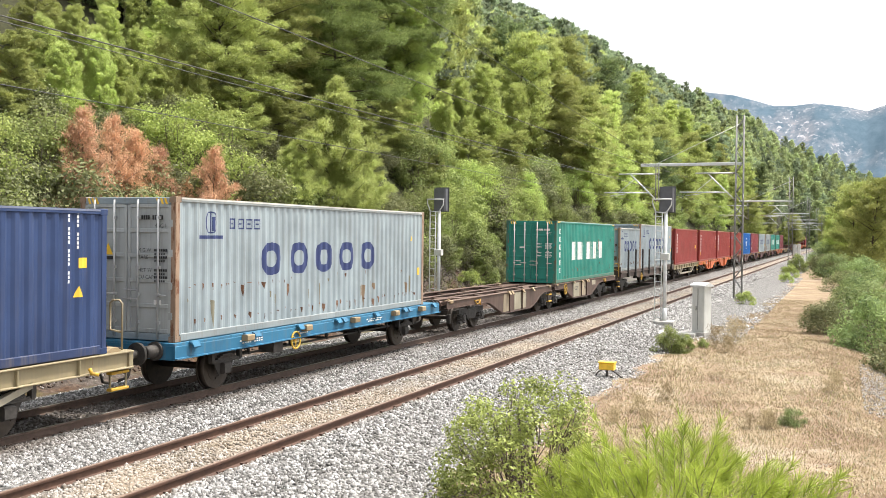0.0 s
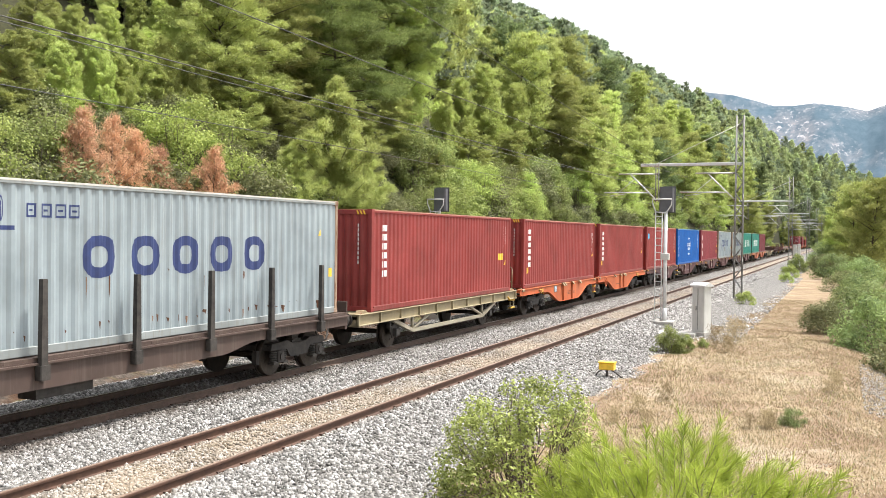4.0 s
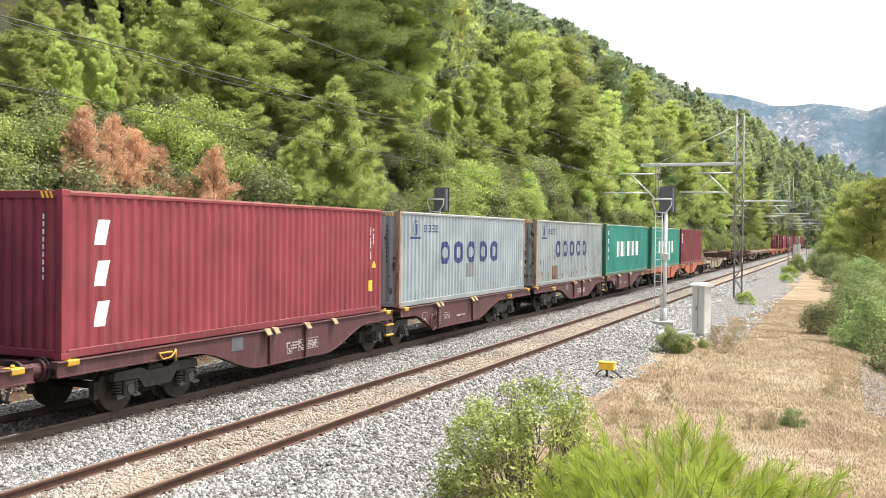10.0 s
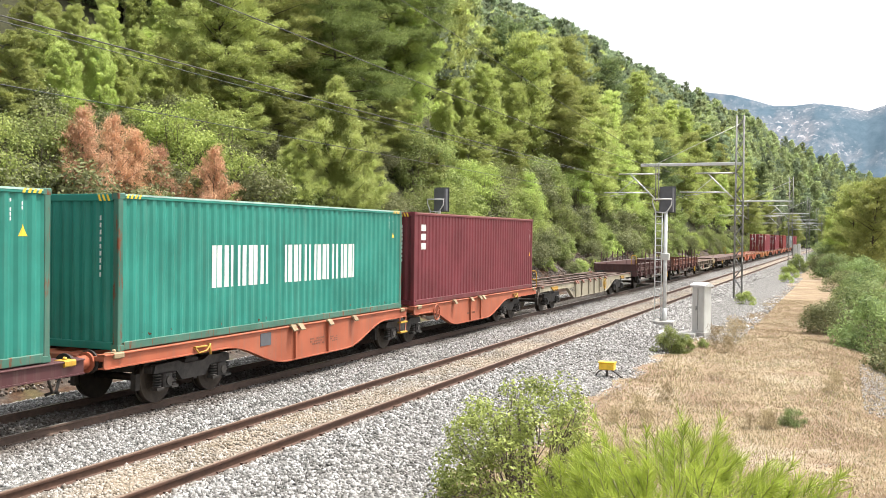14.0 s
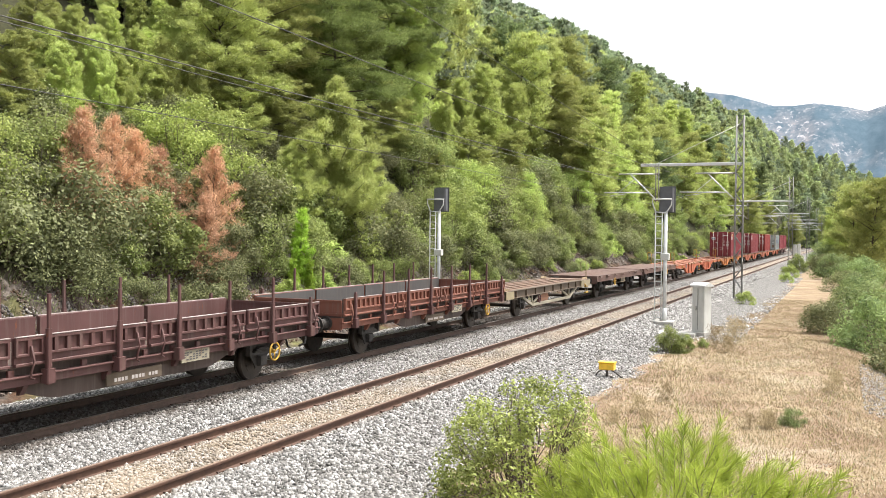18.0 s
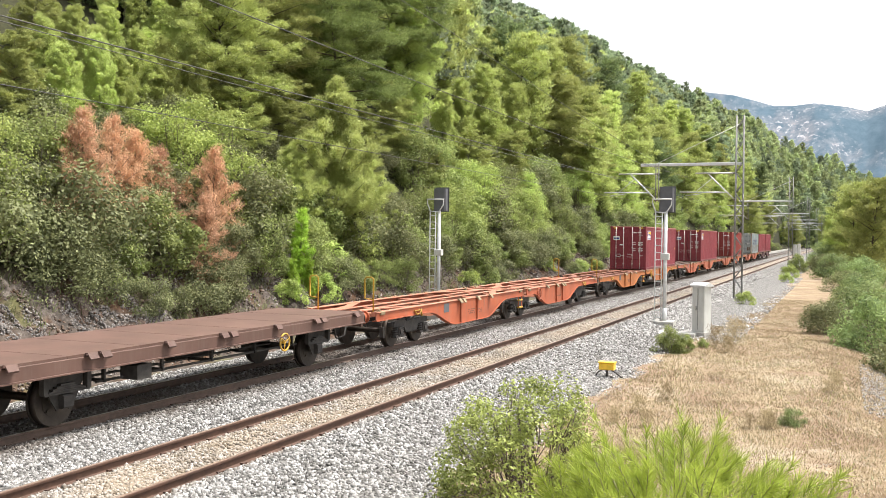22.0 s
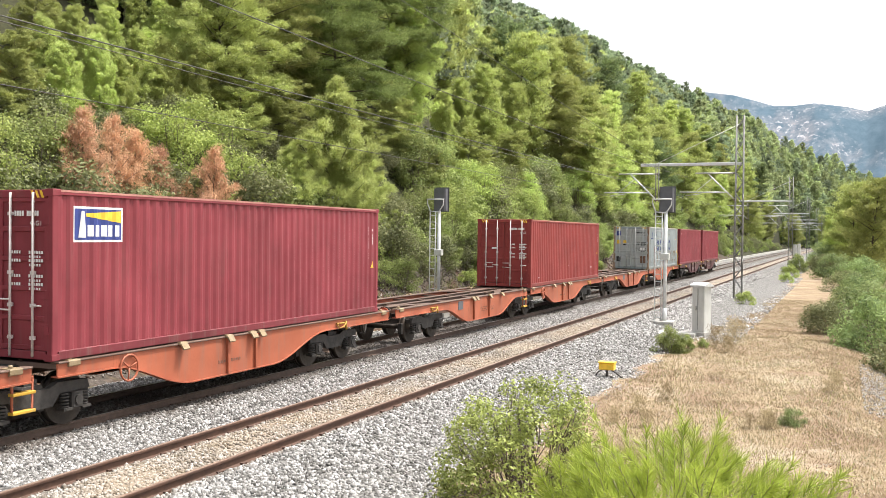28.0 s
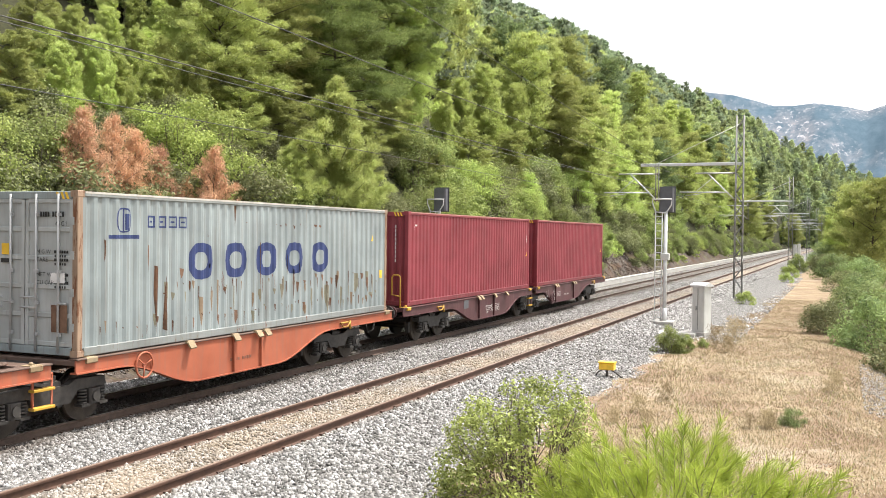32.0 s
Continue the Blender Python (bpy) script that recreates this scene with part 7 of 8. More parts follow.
KINDS = {
    "olive_pine": lambda: pine("pine_tree", "pine_olive", "tall olive-green pine with layered foliage on the slope", 11, 14, 9.4, 0.10, 96, 560, 0.17, flat_top=0.4, ragged=0.5, blade_w=0.048, lift=0.35, pad=0.72, squash=0.6, inner=0.2),
    "olive_pine_b": lambda: pine("pine_tree", "pine_olive", "tall loose olive-green pine on the slope", 12, 13, 9.6, 0.12, 90, 580, 0.17, flat_top=0.5, ragged=0.55, blade_w=0.048, lift=0.25, pad=0.76, squash=0.55, inner=0.2),
    "yellow_pine": lambda: pine("pine_tree", "pine_yellow", "tall yellow-green pine with feathery upright shoots", 13, 13, 6.6, 0.05, 130, 400, 0.17, flat_top=0.3, ragged=0.6, lift=0.95, blade_w=0.044, pad=0.55, squash=1.15, inner=0.2),
    "yellow_pine_b": lambda: pine("pine_tree", "pine_yellow", "slender yellow-green pine with loose upright shoots", 27, 13, 5.6, 0.08, 115, 400, 0.17, flat_top=0.4, ragged=0.7, lift=1.1, blade_w=0.044, pad=0.55, squash=1.3, inner=0.2),
    "dark_pine": lambda: pine("pine_tree", "pine_dark", "large dark green pine with flat layered foliage", 14, 16.5, 10.0, 0.16, 66, 1250, 0.16, flat_top=0.65, ragged=0.5, lift=0.14, blade_w=0.046, pad=1.15, squash=0.5, inner=0.35),
    "young_pine": lambda: pine("pine_tree", "pine_yellow", "young yellow-green pine above the cutting", 15, 7.6, 5.4, 0.04, 95, 380, 0.14, ragged=0.6, lift=0.95, blade_w=0.036, pad=0.42, squash=1.0, lean=0.09, inner=0.2),
    "mid_pine": lambda: pine("pine_tree", "pine_olive", "olive-green pine on the hillside", 16, 11, 6.8, 0.05, 70, 140, 0.28, flat_top=0.35, ragged=0.45, lift=0.5, blade_w=0.10, pad=0.8, squash=0.7, inner=0.25),
    "mid_pine_y": lambda: pine("pine_tree", "pine_yellow", "yellow-green pine on the hillside", 17, 10, 6.0, 0.04, 70, 140, 0.28, flat_top=0.3, ragged=0.45, lift=0.7, blade_w=0.10, pad=0.75, squash=0.8, inner=0.25),
    "mid_pine_d": lambda: pine("pine_tree", "pine_far", "dark green pine on the hillside", 18, 11, 6.8, 0.06, 66, 140, 0.28, flat_top=0.45, ragged=0.45, blade_w=0.10, pad=0.85, squash=0.65, inner=0.25),
    "dead_pine": lambda: pine("dead_pine", "leaf_dead", "dead young pine with rust-brown needles", 19, 4.4, 2.7, 0.03, 105, 70, 0.12, ragged=0.65, lift=0.9, bark="twig", blade_w=0.026, pad=0.23, squash=1.1, inner=0.3),
    "sapling": lambda: pine("pine_sapling", "pine_sap", "bright green pine sapling on the cutting", 20, 3.0, 1.2, 0.0, 40, 150, 0.16, ragged=0.4, lift=0.9, bark="twig", blade_w=0.026, pad=0.2, squash=1.0),
    "olive_shrub": lambda: shrub("shrub", "leaf_olive", "dense grey-green evergreen shrub on the cutting", 21, 1.7, 2.6, 8200, 0.056, 46),
    "olive_shrub_b": lambda: shrub("shrub", "leaf_olive", "spreading grey-green evergreen shrub on the cutting", 22, 2.1, 2.3, 9000, 0.056, 54),
    "green_shrub": lambda: shrub("shrub", "leaf_green", "leafy green shrub on the cutting", 23, 1.6, 2.6, 6600, 0.064, 40),
    "bright_shrub": lambda: shrub("shrub", "leaf_bright", "light green leafy shrub on the cutting", 24, 1.3, 2.0, 4800, 0.06, 32),
    "broad_tree": lambda: shrub("broadleaf_tree", "leaf_bright", "round broadleaf tree with light green leaf clumps", 25, 2.7, 5.2, 15000, 0.062, 70, category="tree", stems=14, wild=0.85),
    "green_tree": lambda: shrub("broadleaf_tree", "leaf_green", "round green broadleaf tree on the slope", 26, 2.4, 4.6, 10000, 0.072, 50, category="tree", stems=12),
}

# tall pines behind the cutting, from bearing and distance beyond the track
for kind, az, y, turn, sc in (
    ("olive_pine", 34.5, 11, 40, 0.36), ("olive_pine_b", 32.2, 11.2, 137, 0.35), ("olive_pine", 36.6, 12.5, 234, 0.23), ("yellow_pine_b", 30.6, 13, 331, 0.33),
    ("yellow_pine", 44.9, 12.5, 0, 0.29), ("yellow_pine", 43.6, 14, 97, 0.27), ("yellow_pine_b", 42.2, 12, 194, 0.29), ("yellow_pine", 41.7, 15, 291, 0.26), ("yellow_pine", 40.1, 13, 28, 0.29), ("yellow_pine_b", 38.5, 12.5, 125, 0.31), ("yellow_pine", 37.1, 12, 222, 0.33), ("yellow_pine", 38.9, 16, 319, 0.3),
    ("yellow_pine", 45.6, 26, 56, -0.13), ("olive_pine", 44.2, 30, 153, -0.13), ("yellow_pine", 42.4, 29, 250, 0.01), ("olive_pine_b", 47, 32, 347, -0.26), ("yellow_pine", 40, 32, 84, 0.05), ("olive_pine", 37.6, 33, 181, 0.09), ("olive_pine_b", 48.1, 27, 278, -0.15), ("yellow_pine", 34.7, 30, 15, 0.25), ("yellow_pine_b", 25.9, 22, 112, 0.59), ("olive_pine_b", 27.5, 24, 209, 0.65), ("olive_pine", 24.5, 25, 306, 0.29),
    ("olive_pine", 46.8, 11.5, 0, 0.26), ("olive_pine_b", 45.6, 16, 67, 0.21), ("yellow_pine", 48.4, 14, 134, 0.23), ("olive_pine", 46.7, 21, 201, 0.09), ("yellow_pine", 44.1, 11.5, 268, 0.28), ("yellow_pine_b", 42.8, 13, 335, 0.27),
    ("yellow_pine", 41, 12, 42, 0.25), ("yellow_pine_b", 39.4, 13.5, 109, 0.28), ("yellow_pine", 37.8, 14.5, 176, 0.3), ("yellow_pine", 44.6, 15.5, 243, 0.21), ("yellow_pine_b", 42, 16.5, 310, 0.24), ("yellow_pine", 40.3, 18, 17, 0.24),
    ("yellow_pine_b", 38.5, 18.5, 84, 0.3), ("yellow_pine", 36.9, 19, 151, 0.27), ("yellow_pine", 43.5, 21, 218, 0.18), ("yellow_pine_b", 41.1, 23, 285, 0.19), ("yellow_pine", 39, 24, 352, 0.26), ("yellow_pine", 46.5, 24, 59, 0.07),
    ("yellow_pine_b", 36.5, 25, 126, 0.27), ("olive_pine_b", 35.5, 12.5, 193, 0.62), ("olive_pine", 33.7, 16, 260, 0.41), ("olive_pine_b", 35.4, 20, 327, 0.49), ("yellow_pine_b", 32.8, 21, 34, 0.31), ("yellow_pine_b", 31.7, 15, 101, 0.42),
    ("dark_pine", 28.9, 11.8, 168, 0.71), ("dark_pine", 25.9, 15.5, 235, 0.72), ("olive_pine", 30.7, 20, 302, 0.39), ("yellow_pine_b", 24.8, 14, 9, 0.78), ("olive_pine", 25.5, 12, 76, 0.39), ("olive_pine_b", 24, 19, 143, 0.25),
    ("olive_pine", 27.4, 10.5, 210, 0.31), ("mid_pine_y", 23.1, 30, 277, -0.09), ("mid_pine_y", 21.4, 34, 344, -0.02), ("mid_pine", 24, 36, 51, -0.09), ("yellow_pine", 22.7, 12.5, 118, 0.43), ("yellow_pine_b", 21.5, 14, 185, 0.45),
    ("yellow_pine", 20.2, 14, 252, 0.6), ("yellow_pine_b", 18.6, 13, 319, 0.58), ("yellow_pine", 17.3, 14, 26, 0.57), ("olive_pine", 15.5, 12, 93, 0.8), ("yellow_pine_b", 14.1, 15, 160, 0.55), ("yellow_pine", 12.6, 13, 227, 0.67),
    ("yellow_pine", 11.5, 12, 294, 0.69), ("yellow_pine", 9.7, 13, 1, 0.86), ("yellow_pine_b", 8.5, 16, 68, 0.99), ("olive_pine", 10.5, 15, 135, 0.47), ("yellow_pine", 7.5, 13, 202, 1.05), ("olive_pine_b", 23.7, 10.5, 269, 0.26),
    ("olive_pine", 18.7, 10.5, 336, 0.39), ("olive_pine_b", 21.1, 11, 43, 0.35), ("olive_pine_b", 13.8, 11, 110, 0.48), ("young_pine", 29.2, 7.9, 177, 0.98), ("young_pine", 27.3, 7.8, 244, 0.63), ("young_pine", 31.4, 8.2, 311, 0.55),
    ("young_pine", 28.6, 7.4, 18, 0.58)):
    plant(kind, *polar(az, y), turn, sc)

for kind, az, y, turn, sc in (
    ("dead_pine", 43.1, 7.6, 0, 1.02), ("dead_pine", 41.6, 8.0, 90, 0.95), ("dead_pine", 40.2, 7.8, 200, 0.9), ("dead_pine", 38.9, 7.9, 300, 0.8), ("dead_pine", 37.6, 7.6, 50, 0.62), ("dead_pine", 36.0, 6.8, 20, 0.95), ("dead_pine", 36.4, 6.0, 120, 0.7),
    ("broad_tree", 36.4, 9.0, 0, 0.92), ("broad_tree", 38.4, 9.6, 130, 0.78), ("green_tree", 33.9, 8.6, 140, 0.6), ("broad_tree", 48.0, 8.3, 60, 0.7), ("green_tree", 45.3, 9.0, 30, 0.75),
    ("sapling", 30.9, 5.6, 0, 0.95), ("sapling", 31.3, 5.1, 100, 0.5), ("sapling", 30.4, 5.2, 210, 0.5), ("bright_shrub", 29.8, 5.3, 0, 0.6), ("bright_shrub", 31.6, 5.2, 70, 0.5)):
    plant(kind, *polar(az, y), turn, sc)

# shrubs along the cutting
rs_ = random.Random(5)
az = 49.0
while az > 7.0:
    for y in (5.3, 6.5, 8.0):
        kind = rs_.choice(("olive_shrub", "olive_shrub_b", "olive_shrub", "olive_shrub_b", "green_shrub")) if az > 33 else rs_.choice(("green_shrub", "olive_shrub", "bright_shrub", "green_shrub", "olive_shrub_b", "green_tree"))
        if y < 6 and az > 36 and kind == "green_shrub":
            kind = "olive_shrub"
        if az > 44 and 6 < y < 7:
            if rs_.random() < 0.3:
                continue
        sc = (0.55 if y < 6 else 0.85 if y < 7 else 1.05) * rs_.uniform(0.75, 1.2)
        if kind == "green_tree":
            sc *= 0.6
        if y < 6 and rs_.random() < (0.88 if az > 35 else 0.3 if az > 24 else 0.05):
            continue
        a = az + rs_.uniform(-0.7, 0.7)
        if y < 7 and (29.0 < a < 32 and y < 6 or 20.6 < a < 22.8):
            continue
        plant(kind, *polar(a, y + rs_.uniform(-0.4, 0.4)), rs_.uniform(0, 360), sc)
    az -= 2.0 if az > 30 else 1.55 if az > 18 else 1.1

# scrub hanging over the rock face further along
rs_ = random.Random(23)
x = 46.0
while x < 320:
    for y in (5.0, 6.3, 7.6):
        if rs_.random() < (0.45 if y < 6 else 0.85):
            plant(rs_.choice(("green_shrub", "olive_shrub", "olive_shrub_b", "green_shrub", "bright_shrub")), x + rs_.uniform(-1, 1), y + rs_.uniform(-0.3, 0.3), rs_.uniform(0, 360), rs_.uniform(0.55, 0.85) * (0.7 if y < 6 else 1.15))
    x += 2.1 + 0.014 * (x - 46)

# more pines filling the slope behind
rs_ = random.Random(9)
for k in range(44):
    a, y = 50.5 - 34.0 * (k + rs_.random()) / 44, rs_.choice((22, 27, 33, 40, 48)) + rs_.uniform(-2.5, 2.5)
    plant(rs_.choice(("mid_pine", "mid_pine_y", "mid_pine", "mid_pine_d")), *polar(a, y), rs_.uniform(0, 360), rs_.uniform(0.9, 1.3) if a > 25 else rs_.uniform(0.55, 0.8))

# undergrowth and lower pines between the trunks
rs_ = random.Random(29)
for k in range(46):
    a, y = 50.5 - 27.0 * (k + rs_.random()) / 46, rs_.choice((10.0, 12.0)) + rs_.uniform(-0.8, 1.2)
    plant(rs_.choice(("olive_shrub", "olive_shrub_b", "olive_shrub_b")), *polar(a, y), rs_.uniform(0, 360), rs_.uniform(0.6, 0.85))
for k in range(12):
    a, y = 39.0 - 14.0 * (k + rs_.random()) / 12, rs_.choice((15.0, 18.0, 21.0)) + rs_.uniform(-1.0, 1.0)
    plant(rs_.choice(("olive_pine", "olive_pine_b", "olive_pine")), *polar(a, y), rs_.uniform(0, 360), rs_.uniform(0.55, 0.85), sink=0.9)

# leafy trees and scrub on top of the cutting further along
rs_ = random.Random(17)
for k in range(44):
    a = 24.5 - 18.0 * (k + rs_.random()) / 44
    kind = rs_.choice(("green_tree", "green_shrub", "green_tree", "broad_tree", "olive_shrub"))
    plant(kind, *polar(a, rs_.uniform(7.6, 11.0)), rs_.uniform(0, 360), rs_.uniform(0.65, 0.95) if "tree" in kind else rs_.uniform(1.0, 1.5))

# pines further along, both sides of the line
for kind, x, y, turn, sc in (
    ("mid_pine_y", 92, 9.5, 0, 0.95), ("mid_pine", 99, 12, 70, 1.0), ("mid_pine_y", 105, 9, 130, 0.8), ("mid_pine_y", 112, 13, 20, 1.05), ("mid_pine", 120, 9.5, 210, 0.9),
    ("mid_pine_y", 128, 12, 280, 1.0), ("mid_pine_d", 136, 10, 30, 0.95), ("mid_pine", 146, 12, 90, 1.0), ("mid_pine_y", 158, 10, 180, 1.0), ("mid_pine", 172, 11, 40, 1.05), ("mid_pine_y", 190, 9, 5, 1.0), ("mid_pine", 212, 9, 60, 1.0), ("mid_pine", 238, 8, 20, 1.05), ("mid_pine_y", 262, 8, 90, 1.0), ("mid_pine", 300, 8, 20, 1.1),
    ("mid_pine", 150, 9.5, 10, 0.9), ("mid_pine_y", 166, 9.0, 110, 0.9), ("mid_pine", 180, 13, 50, 1.0), ("mid_pine_d", 200, 13, 150, 1.05), ("mid_pine", 224, 13, 250, 1.05), ("mid_pine_y", 250, 12, 350, 1.0), ("mid_pine", 276, 12, 70, 1.1), ("mid_pine_d", 320, 12, 170, 1.1), ("mid_pine", 86, 15, 33, 1.05), ("mid_pine_d", 96, 18, 0, 1.1), ("mid_pine_y", 108, 19, 60, 1.1), ("mid_pine", 124, 20, 150, 1.15), ("mid_pine_d", 142, 20, 240, 1.1), ("mid_pine", 165, 20, 300, 1.1), ("mid_pine_y", 185, 18, 10, 1.1),
    ("mid_pine", 116, -16.2, 0, 1.05), ("mid_pine_y", 124, -18.5, 90, 1.15), ("mid_pine", 128, -14.3, 30, 1.0), ("mid_pine_y", 138, -12.6, 200, 0.75), ("mid_pine", 146, -15.5, 130, 1.1), ("mid_pine", 152, -17, 200, 1.05), ("mid_pine_y", 176, -15, 20, 1.0), ("mid_pine", 205, -14, 80, 1.05), ("mid_pine_d", 240, -14, 20, 1.1), ("mid_pine", 290, -12, 20, 1.1), ("mid_pine_y", 330, -8, 200, 1.1), ("mid_pine", 350, 2, 90, 1.1), ("mid_pine_d", 375, -4, 20, 1.2)):
    plant(kind, x, y, turn, sc)

# shrubs on the near verge
KINDS["verge_shrub"] = lambda: shrub("shrub", "leaf_verge", "dense green shrub on the edge of the dry verge", 31, 2.0, 2.6, 7500, 0.07, 44)
KINDS["dry_tuft"] = lambda: pine("dry_tuft", "dry_grass", "dry brown weed tuft on the verge", 33, 0.55, 0.8, 0.0, 24, 20, 0.12, flat_top=0.3, bark="twig", blade_w=0.01, lift=0.9, pad=0.13, squash=0.8)
KINDS["verge_shrub_g"] = lambda: shrub("shrub", "leaf_olive", "grey-green shrub on the edge of the dry verge", 32, 1.9, 2.3, 7500, 0.065, 44)
for kind, x, y, turn, sc in (
    ("verge_shrub_g", 42, -13.1, 0, 0.66), ("verge_shrub", 38.5, -14.6, 40, 0.84), ("verge_shrub", 46, -14.3, 90, 0.84), ("verge_shrub_g", 33.5, -15.6, 200, 0.85), ("verge_shrub_g", 52, -13.9, 120, 0.75), ("verge_shrub", 58, -14.4, 10, 0.8),
    ("verge_shrub", 66, -14.2, 60, 0.75), ("verge_shrub_g", 76, -13.4, 160, 0.75), ("verge_shrub", 88, -14.2, 210, 0.9), ("verge_shrub", 98, -12.7, 280, 0.95), ("verge_shrub_g", 112, -12.0, 30, 1.1), ("verge_shrub", 130, -11.5, 90, 1.2), ("verge_shrub", 82, -15.8, 20, 1.0), ("verge_shrub", 104, -15.5, 70, 1.1), ("verge_shrub", 150, -11, 80, 1.3),
    ("green_shrub", 32.3, -8.15, 0, 0.36), ("green_shrub", 32.6, -8.55, 90, 0.26), ("green_shrub", 34.3, -8.95, 0, 0.14), ("bright_shrub", 57, -8.3, 0, 0.45), ("bright_shrub", 100, -8.6, 0, 0.7), ("green_shrub", 116, -8.7, 0, 0.8), ("bright_shrub", 88, -8.9, 0, 0.5),
    ("dry_tuft", 19.6, -9.1, 0, 0.5), ("dry_tuft", 21.0, -9.3, 80, 0.6), ("dry_tuft", 19.4, -9.8, 150, 0.55), ("dry_tuft", 15.2, -9.3, 220, 1.2), ("dry_tuft", 14.6, -9.7, 20, 1.1), ("verge_shrub", 21.0, -12.5, 10, 0.15), ("dry_tuft", 20.4, -12.1, 300, 0.50), ("dry_tuft", 22.8, -9.6, 40, 0.60), 
    ("dry_tuft", 20.6, -12.0, 0, 0.55), ("dry_tuft", 20.2, -11.7, 70, 0.5), ("dry_tuft", 15.2, -10.3, 120, 0.8), ("dry_tuft", 26, -13.2, 40, 0.8), ("dry_tuft", 36.3, -9.8, 80, 1.3), ("dry_tuft", 35.2, -9.3, 180, 1.0), ("dry_tuft", 17.0, -11.6, 30, 0.6), ("dry_tuft", 33, -9.9, 30, 0.8)):
    plant(kind, x, y, turn, sc, sink=0.05)


def foreground_shrub():
    return shrub("shrub", "leaf_fore", "open leafy shrub with bare dark twigs in the ballast edge", 41, 1.25, 1.75, 15500, 0.026, 190, stems=32, wild=0.5, twig="dark_twig")


def foreground_pine():
    """Low young pine: needles stand round many upright shoots."""
    rs = np.random.RandomState(42)
    t = thing("pine_sapling", "bright fresh-green young pine with long soft needles", "tree")
    segs, pts, dirs = [((0, 0, -0.2), (0.02, 0.0, 0.9), 0.035, 0.02)], [], []
    for i in range(520):
        a, e = rs.rand() * 6.283, rs.rand() ** 0.8
        rad = 1.2 * math.sqrt(1 - e ** 3) * (0.5 + 0.5 * rs.rand())
        base = np.array((rad * math.cos(a), rad * math.sin(a), 0.1 + 1.02 * e * (0.6 + 0.5 * rs.rand())))
        d = unit(np.array((math.cos(a) * 0.55, math.sin(a) * 0.55, 0.8)) + 0.3 * rs.randn(3))
        ln = 0.2 + 0.3 * rs.rand() ** 1.5
        m = 92
        s = rs.rand(m) ** 0.8
        pts.append(base + d * (ln * s)[:, None])
        around = unit(np.cross(d, rs.randn(m, 3)))
        dirs.append(unit(d * (0.75 + 0.5 * s[:, None]) + around * 0.65))
        if i % 3 == 0:
            segs.append((base * np.array((0.45, 0.45, 0.4)), base, 0.010, 0.006))
            segs.append((np.array((0, 0, 0.15 + 0.3 * e)), base * np.array((0.45, 0.45, 0.4)), 0.016, 0.010))
        segs.append((base, base + d * ln, 0.004, 0.003))
    part("branch_structure", limb_mesh(segs), M["pale_twig"], t)
    p, d = np.concatenate(pts), np.concatenate(dirs)
    v, fc = tri_cloud(p, d, 0.125 * (0.7 + 0.6 * rs.rand(len(p))), np.full(len(p), 0.0062), rs)
    crown = new("crown", array_mesh("crown", v, fc, M["pine_fresh"]))
    crown.parent = t
    return t


KINDS["foreground_shrub"], KINDS["foreground_pine"] = foreground_shrub, foreground_pine
plant("foreground_shrub", 12.9, -9.4, 0, 1.12, sink=0.05)
plant("foreground_pine", 9.5, -12.0, 0, 1.34, sink=0.05)

# ---- forest on the hill ----
def forest_tree(rs, lumps, per, blade, broad):
    """One pine of unit height: lumpy tiers of foliage round a narrowing axis."""
    h = (np.arange(lumps) + 0.6 * rs.rand(lumps)) / lumps
    a = np.arange(lumps) * 2.4 + rs.rand(lumps)
    rad = broad * (1 - h) ** 0.55 * (0.6 + 0.4 * np.minimum(1, 4 * h)) * (0.5 + 0.6 * rs.rand(lumps))
    c_ = np.stack((rad * np.cos(a), rad * np.sin(a), 0.14 + 0.80 * h), 1)
    r = (0.15 - 0.075 * h) * (0.75 + 0.5 * rs.rand(lumps)) * (broad / 0.25)
    p, d = tuft_cloud(c_, r, 0.7, per, rs)
    ln = blade * (0.7 + 0.6 * rs.rand(len(p)))
    return tri_cloud(p - d * ln[:, None] * 0.4, d, ln, ln * (0.45 + 0.3 * rs.rand(len(p))), rs)


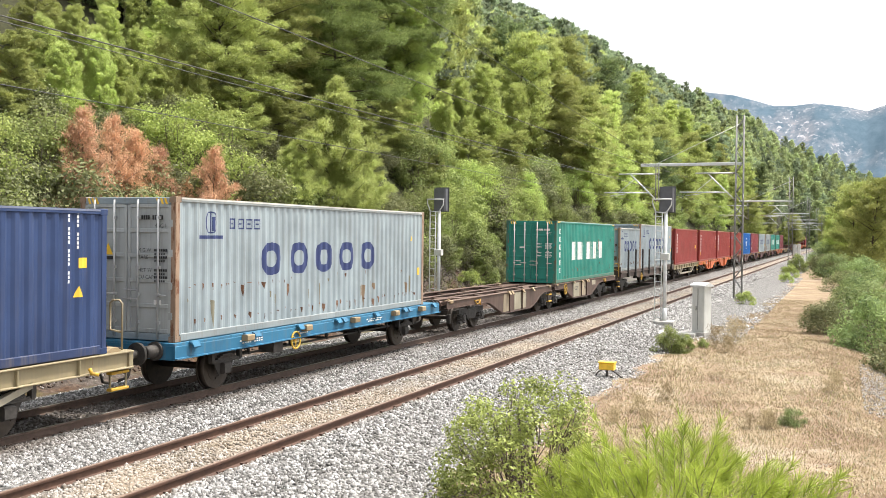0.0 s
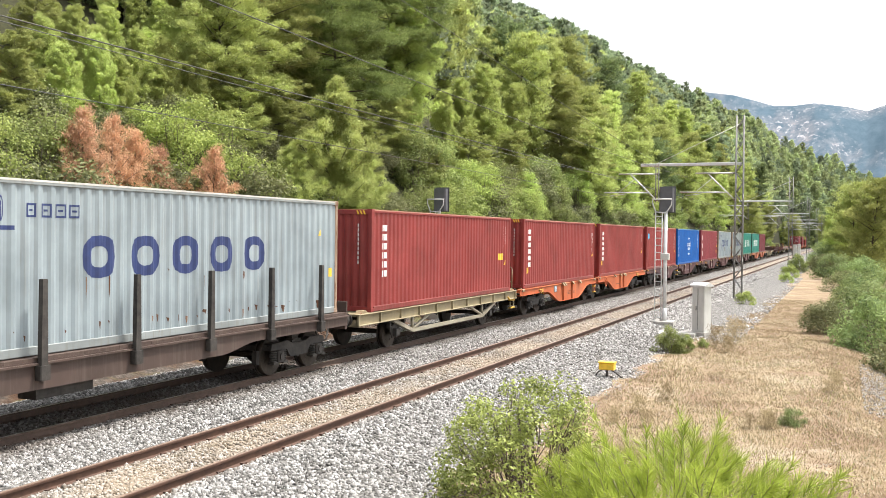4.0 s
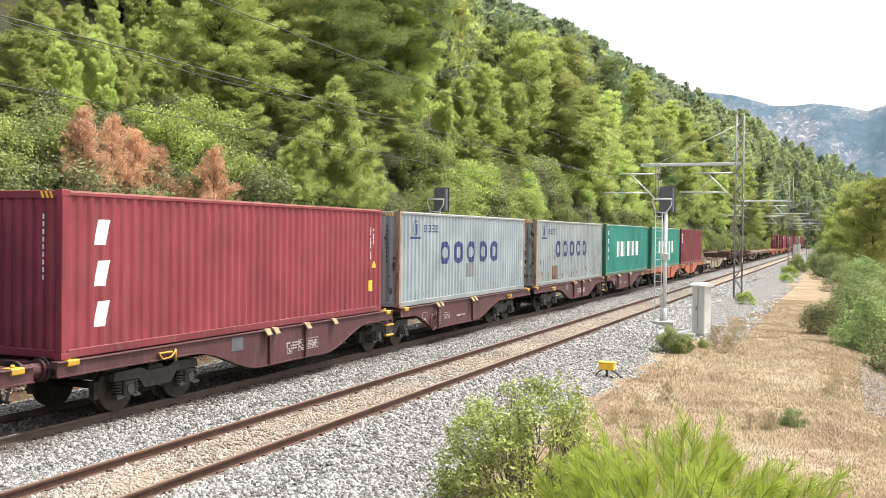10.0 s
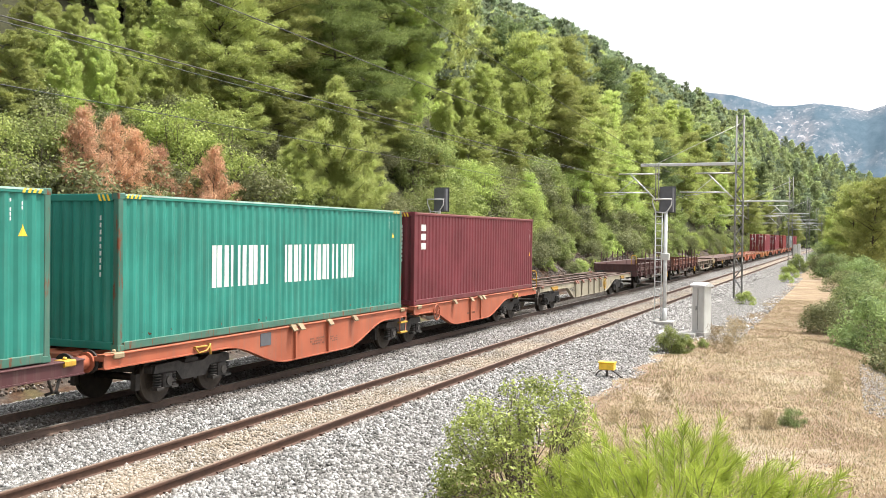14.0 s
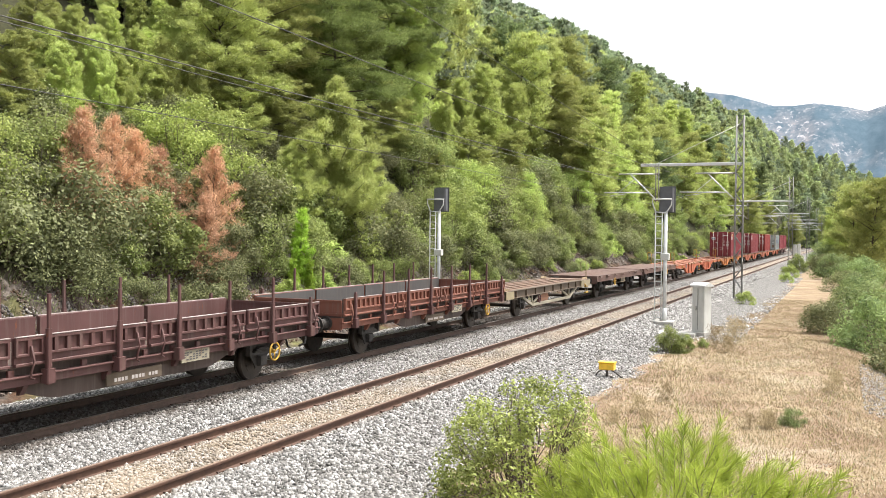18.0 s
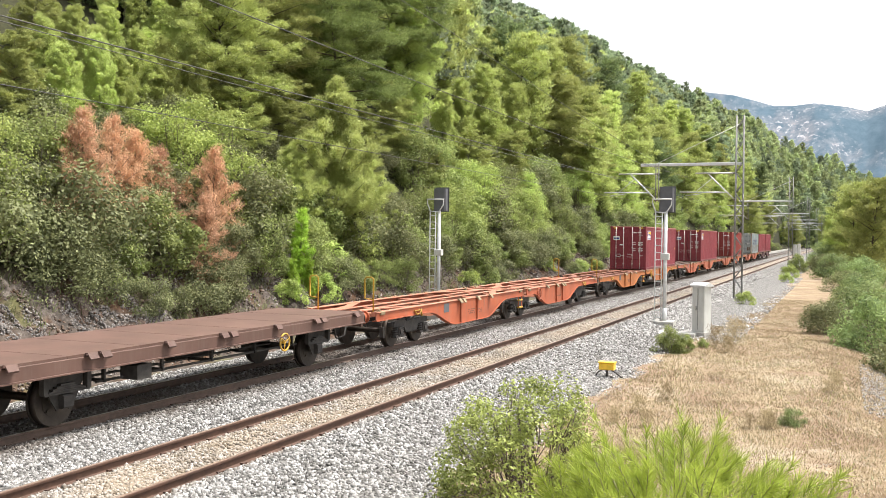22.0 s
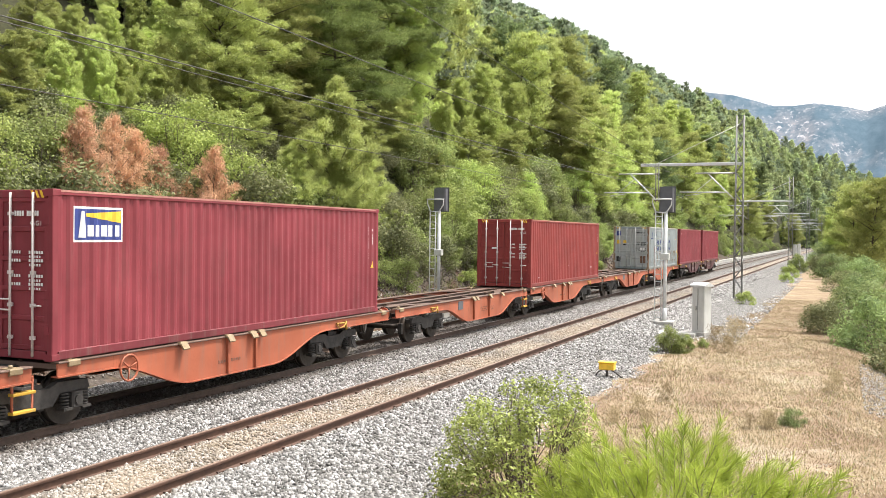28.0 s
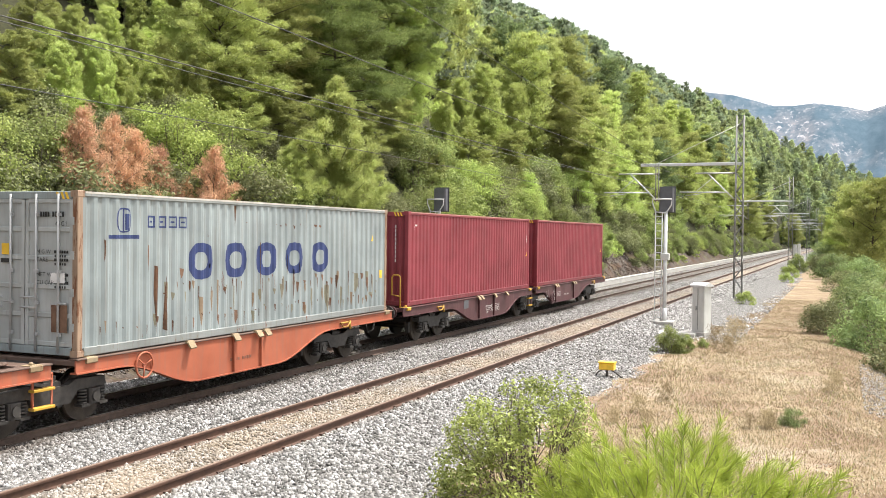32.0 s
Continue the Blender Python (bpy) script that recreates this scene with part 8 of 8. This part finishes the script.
def far_forest(name, mat, label, count, seed, r_lo, r_hi, az_lo, az_hi, tall):
    rs = np.random.RandomState(seed)
    near_kinds = [forest_tree(rs, 24, 48, 0.06, 0.24 + 0.08 * rs.rand()) for k in range(6)]
    far_kinds = [forest_tree(rs, 18, 22, 0.10, 0.22 + 0.08 * rs.rand()) for k in range(8)]
    vs, fs, off, tone = [], [], 0, []
    for i in range(count):
        az = az_lo + (az_hi - az_lo) * rs.rand()
        rr = float(np.interp(az, RIDGE_AZ, RIDGE_R))
        s = math.sin(radians(max(az, 3.0)))
        near = max(r_lo, min(300.0, 33.0 / s))
        r = near + (rr * r_hi - near) * rs.rand() ** 0.8
        x, y = r * math.cos(radians(az)), -13.4 + r * math.sin(radians(az))
        if y < 11 and y > -12 and r < 380:
            continue
        z = land(x, y)
        v, f = near_kinds[rs.randint(6)] if r < 190 else far_kinds[rs.randint(8)]
        sc = tall * (0.6 + 0.65 * rs.rand())
        t = rs.rand() * 6.283
        c_, s_ = math.cos(t), math.sin(t)
        w = v * np.array((sc * (0.9 + 0.4 * rs.rand()), sc, sc))
        w = np.stack((w[:, 0] * c_ - w[:, 1] * s_ + x, w[:, 0] * s_ + w[:, 1] * c_ + y, w[:, 2] + z - 0.4), 1)
        vs.append(w)
        tone += [rs.rand()] * len(w)
        fs.append(f + off)
        off += len(w)
    me = array_mesh(name, np.concatenate(vs), np.concatenate(fs), M[mat])
    me.attributes.new("tree_tone", "FLOAT", "POINT").data.foreach_set("value", np.array(tone, np.float32))
    return tagged(new(name, me), label, "forest", kind="stuff")


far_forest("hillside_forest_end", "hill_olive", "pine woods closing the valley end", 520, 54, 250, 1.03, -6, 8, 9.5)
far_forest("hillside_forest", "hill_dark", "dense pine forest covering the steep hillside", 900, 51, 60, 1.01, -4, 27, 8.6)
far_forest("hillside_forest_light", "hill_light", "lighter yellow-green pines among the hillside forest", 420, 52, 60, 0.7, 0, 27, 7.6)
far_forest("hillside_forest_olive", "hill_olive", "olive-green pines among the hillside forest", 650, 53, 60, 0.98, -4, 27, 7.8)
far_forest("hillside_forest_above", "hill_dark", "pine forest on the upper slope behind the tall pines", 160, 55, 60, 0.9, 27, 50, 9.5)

# ---- dry grass ----
def grass(name, count, xr, yr, h, seed, label, mat="dry_grass", power=1.4, width=0.012, bare=-0.15):
    rs = np.random.RandomState(seed)
    x = xr[0] + (xr[1] - xr[0]) * rs.rand(count) ** power
    y = yr[0] + (yr[1] - yr[0]) * rs.rand(count)
    keep = np.array([noise.noise((a * 0.5, b * 0.5, seed)) + 0.6 * noise.noise((a * 2.4, b * 2.4, seed)) > bare for a, b in zip(x, y)])
    x, y = x[keep], y[keep]
    z = np.array([land(a, b) for a, b in zip(x, y)])
    p = np.stack((x, y, z - 0.01), 1)
    d = unit(np.stack((0.5 * rs.randn(len(x)), 0.5 * rs.randn(len(x)), np.ones(len(x))), 1))
    v, f = tri_cloud(p, d, h * (0.4 + 0.9 * rs.rand(len(x))), np.full(len(x), width), rs)
    ob = new(name, array_mesh(name, v, f, M[mat]))
    return tagged(ob, label, "grass", kind="stuff")


grass("dry_grass", 230000, (9, 64), (-15.5, -8.2), 0.062, 61, "short dry straw-coloured grass on the verge", power=1.5, width=0.014, bare=-0.6)
grass("brown_weeds", 70000, (9, 58), (-14.8, -8.0), 0.055, 64, "low red-brown dried weeds in patches on the verge", "brown_weed", 1.4, 0.013, 0.05)
grass("green_weeds", 3600, (11, 40), (-13.6, -7.6), 0.09, 62, "sparse green weeds in the dry verge", "leaf_fore", 1.2, 0.014)
grass("grey_herbs", 9000, (12, 48), (-14.4, -8.4), 0.075, 65, "grey-green low herbs scattered over the verge", "herb", 1.3, 0.022)
grass("slope_weeds", 16000, (14, 60), (4.6, 9.0), 0.3, 63, "weeds and tufts on the rock cutting", "leaf_olive", 1.1, 0.03)


# ---- the train moves ----
def motions():
    marks = (0.0, 8.0, 16.0, 24.0, 32.0)
    for w, u in WAGONS:
        walk(w, [(t, pose(u - V_TRAIN * t, 0, 0)) for t in marks])
    for c, u, z in CARRIED:
        walk(c, [(t, pose(u - V_TRAIN * t, 0, z)) for t in marks])
    steps_n = 32 * FPS
    for x, sets in TURNING.items():
        first = sets[0]
        walk(first, [(k / FPS, pose(x, 0, RW) @ Matrix.Rotation(-V_TRAIN * k / FPS / RW, 4, "Y")) for k in range(steps_n + 1)])
        for o in sets[1:]:
            o.rotation_mode = "QUATERNION"
            keys = o.animation_data_create()
            keys.action = first.animation_data.action
            keys.action_slot = first.animation_data.action_slot


motions()
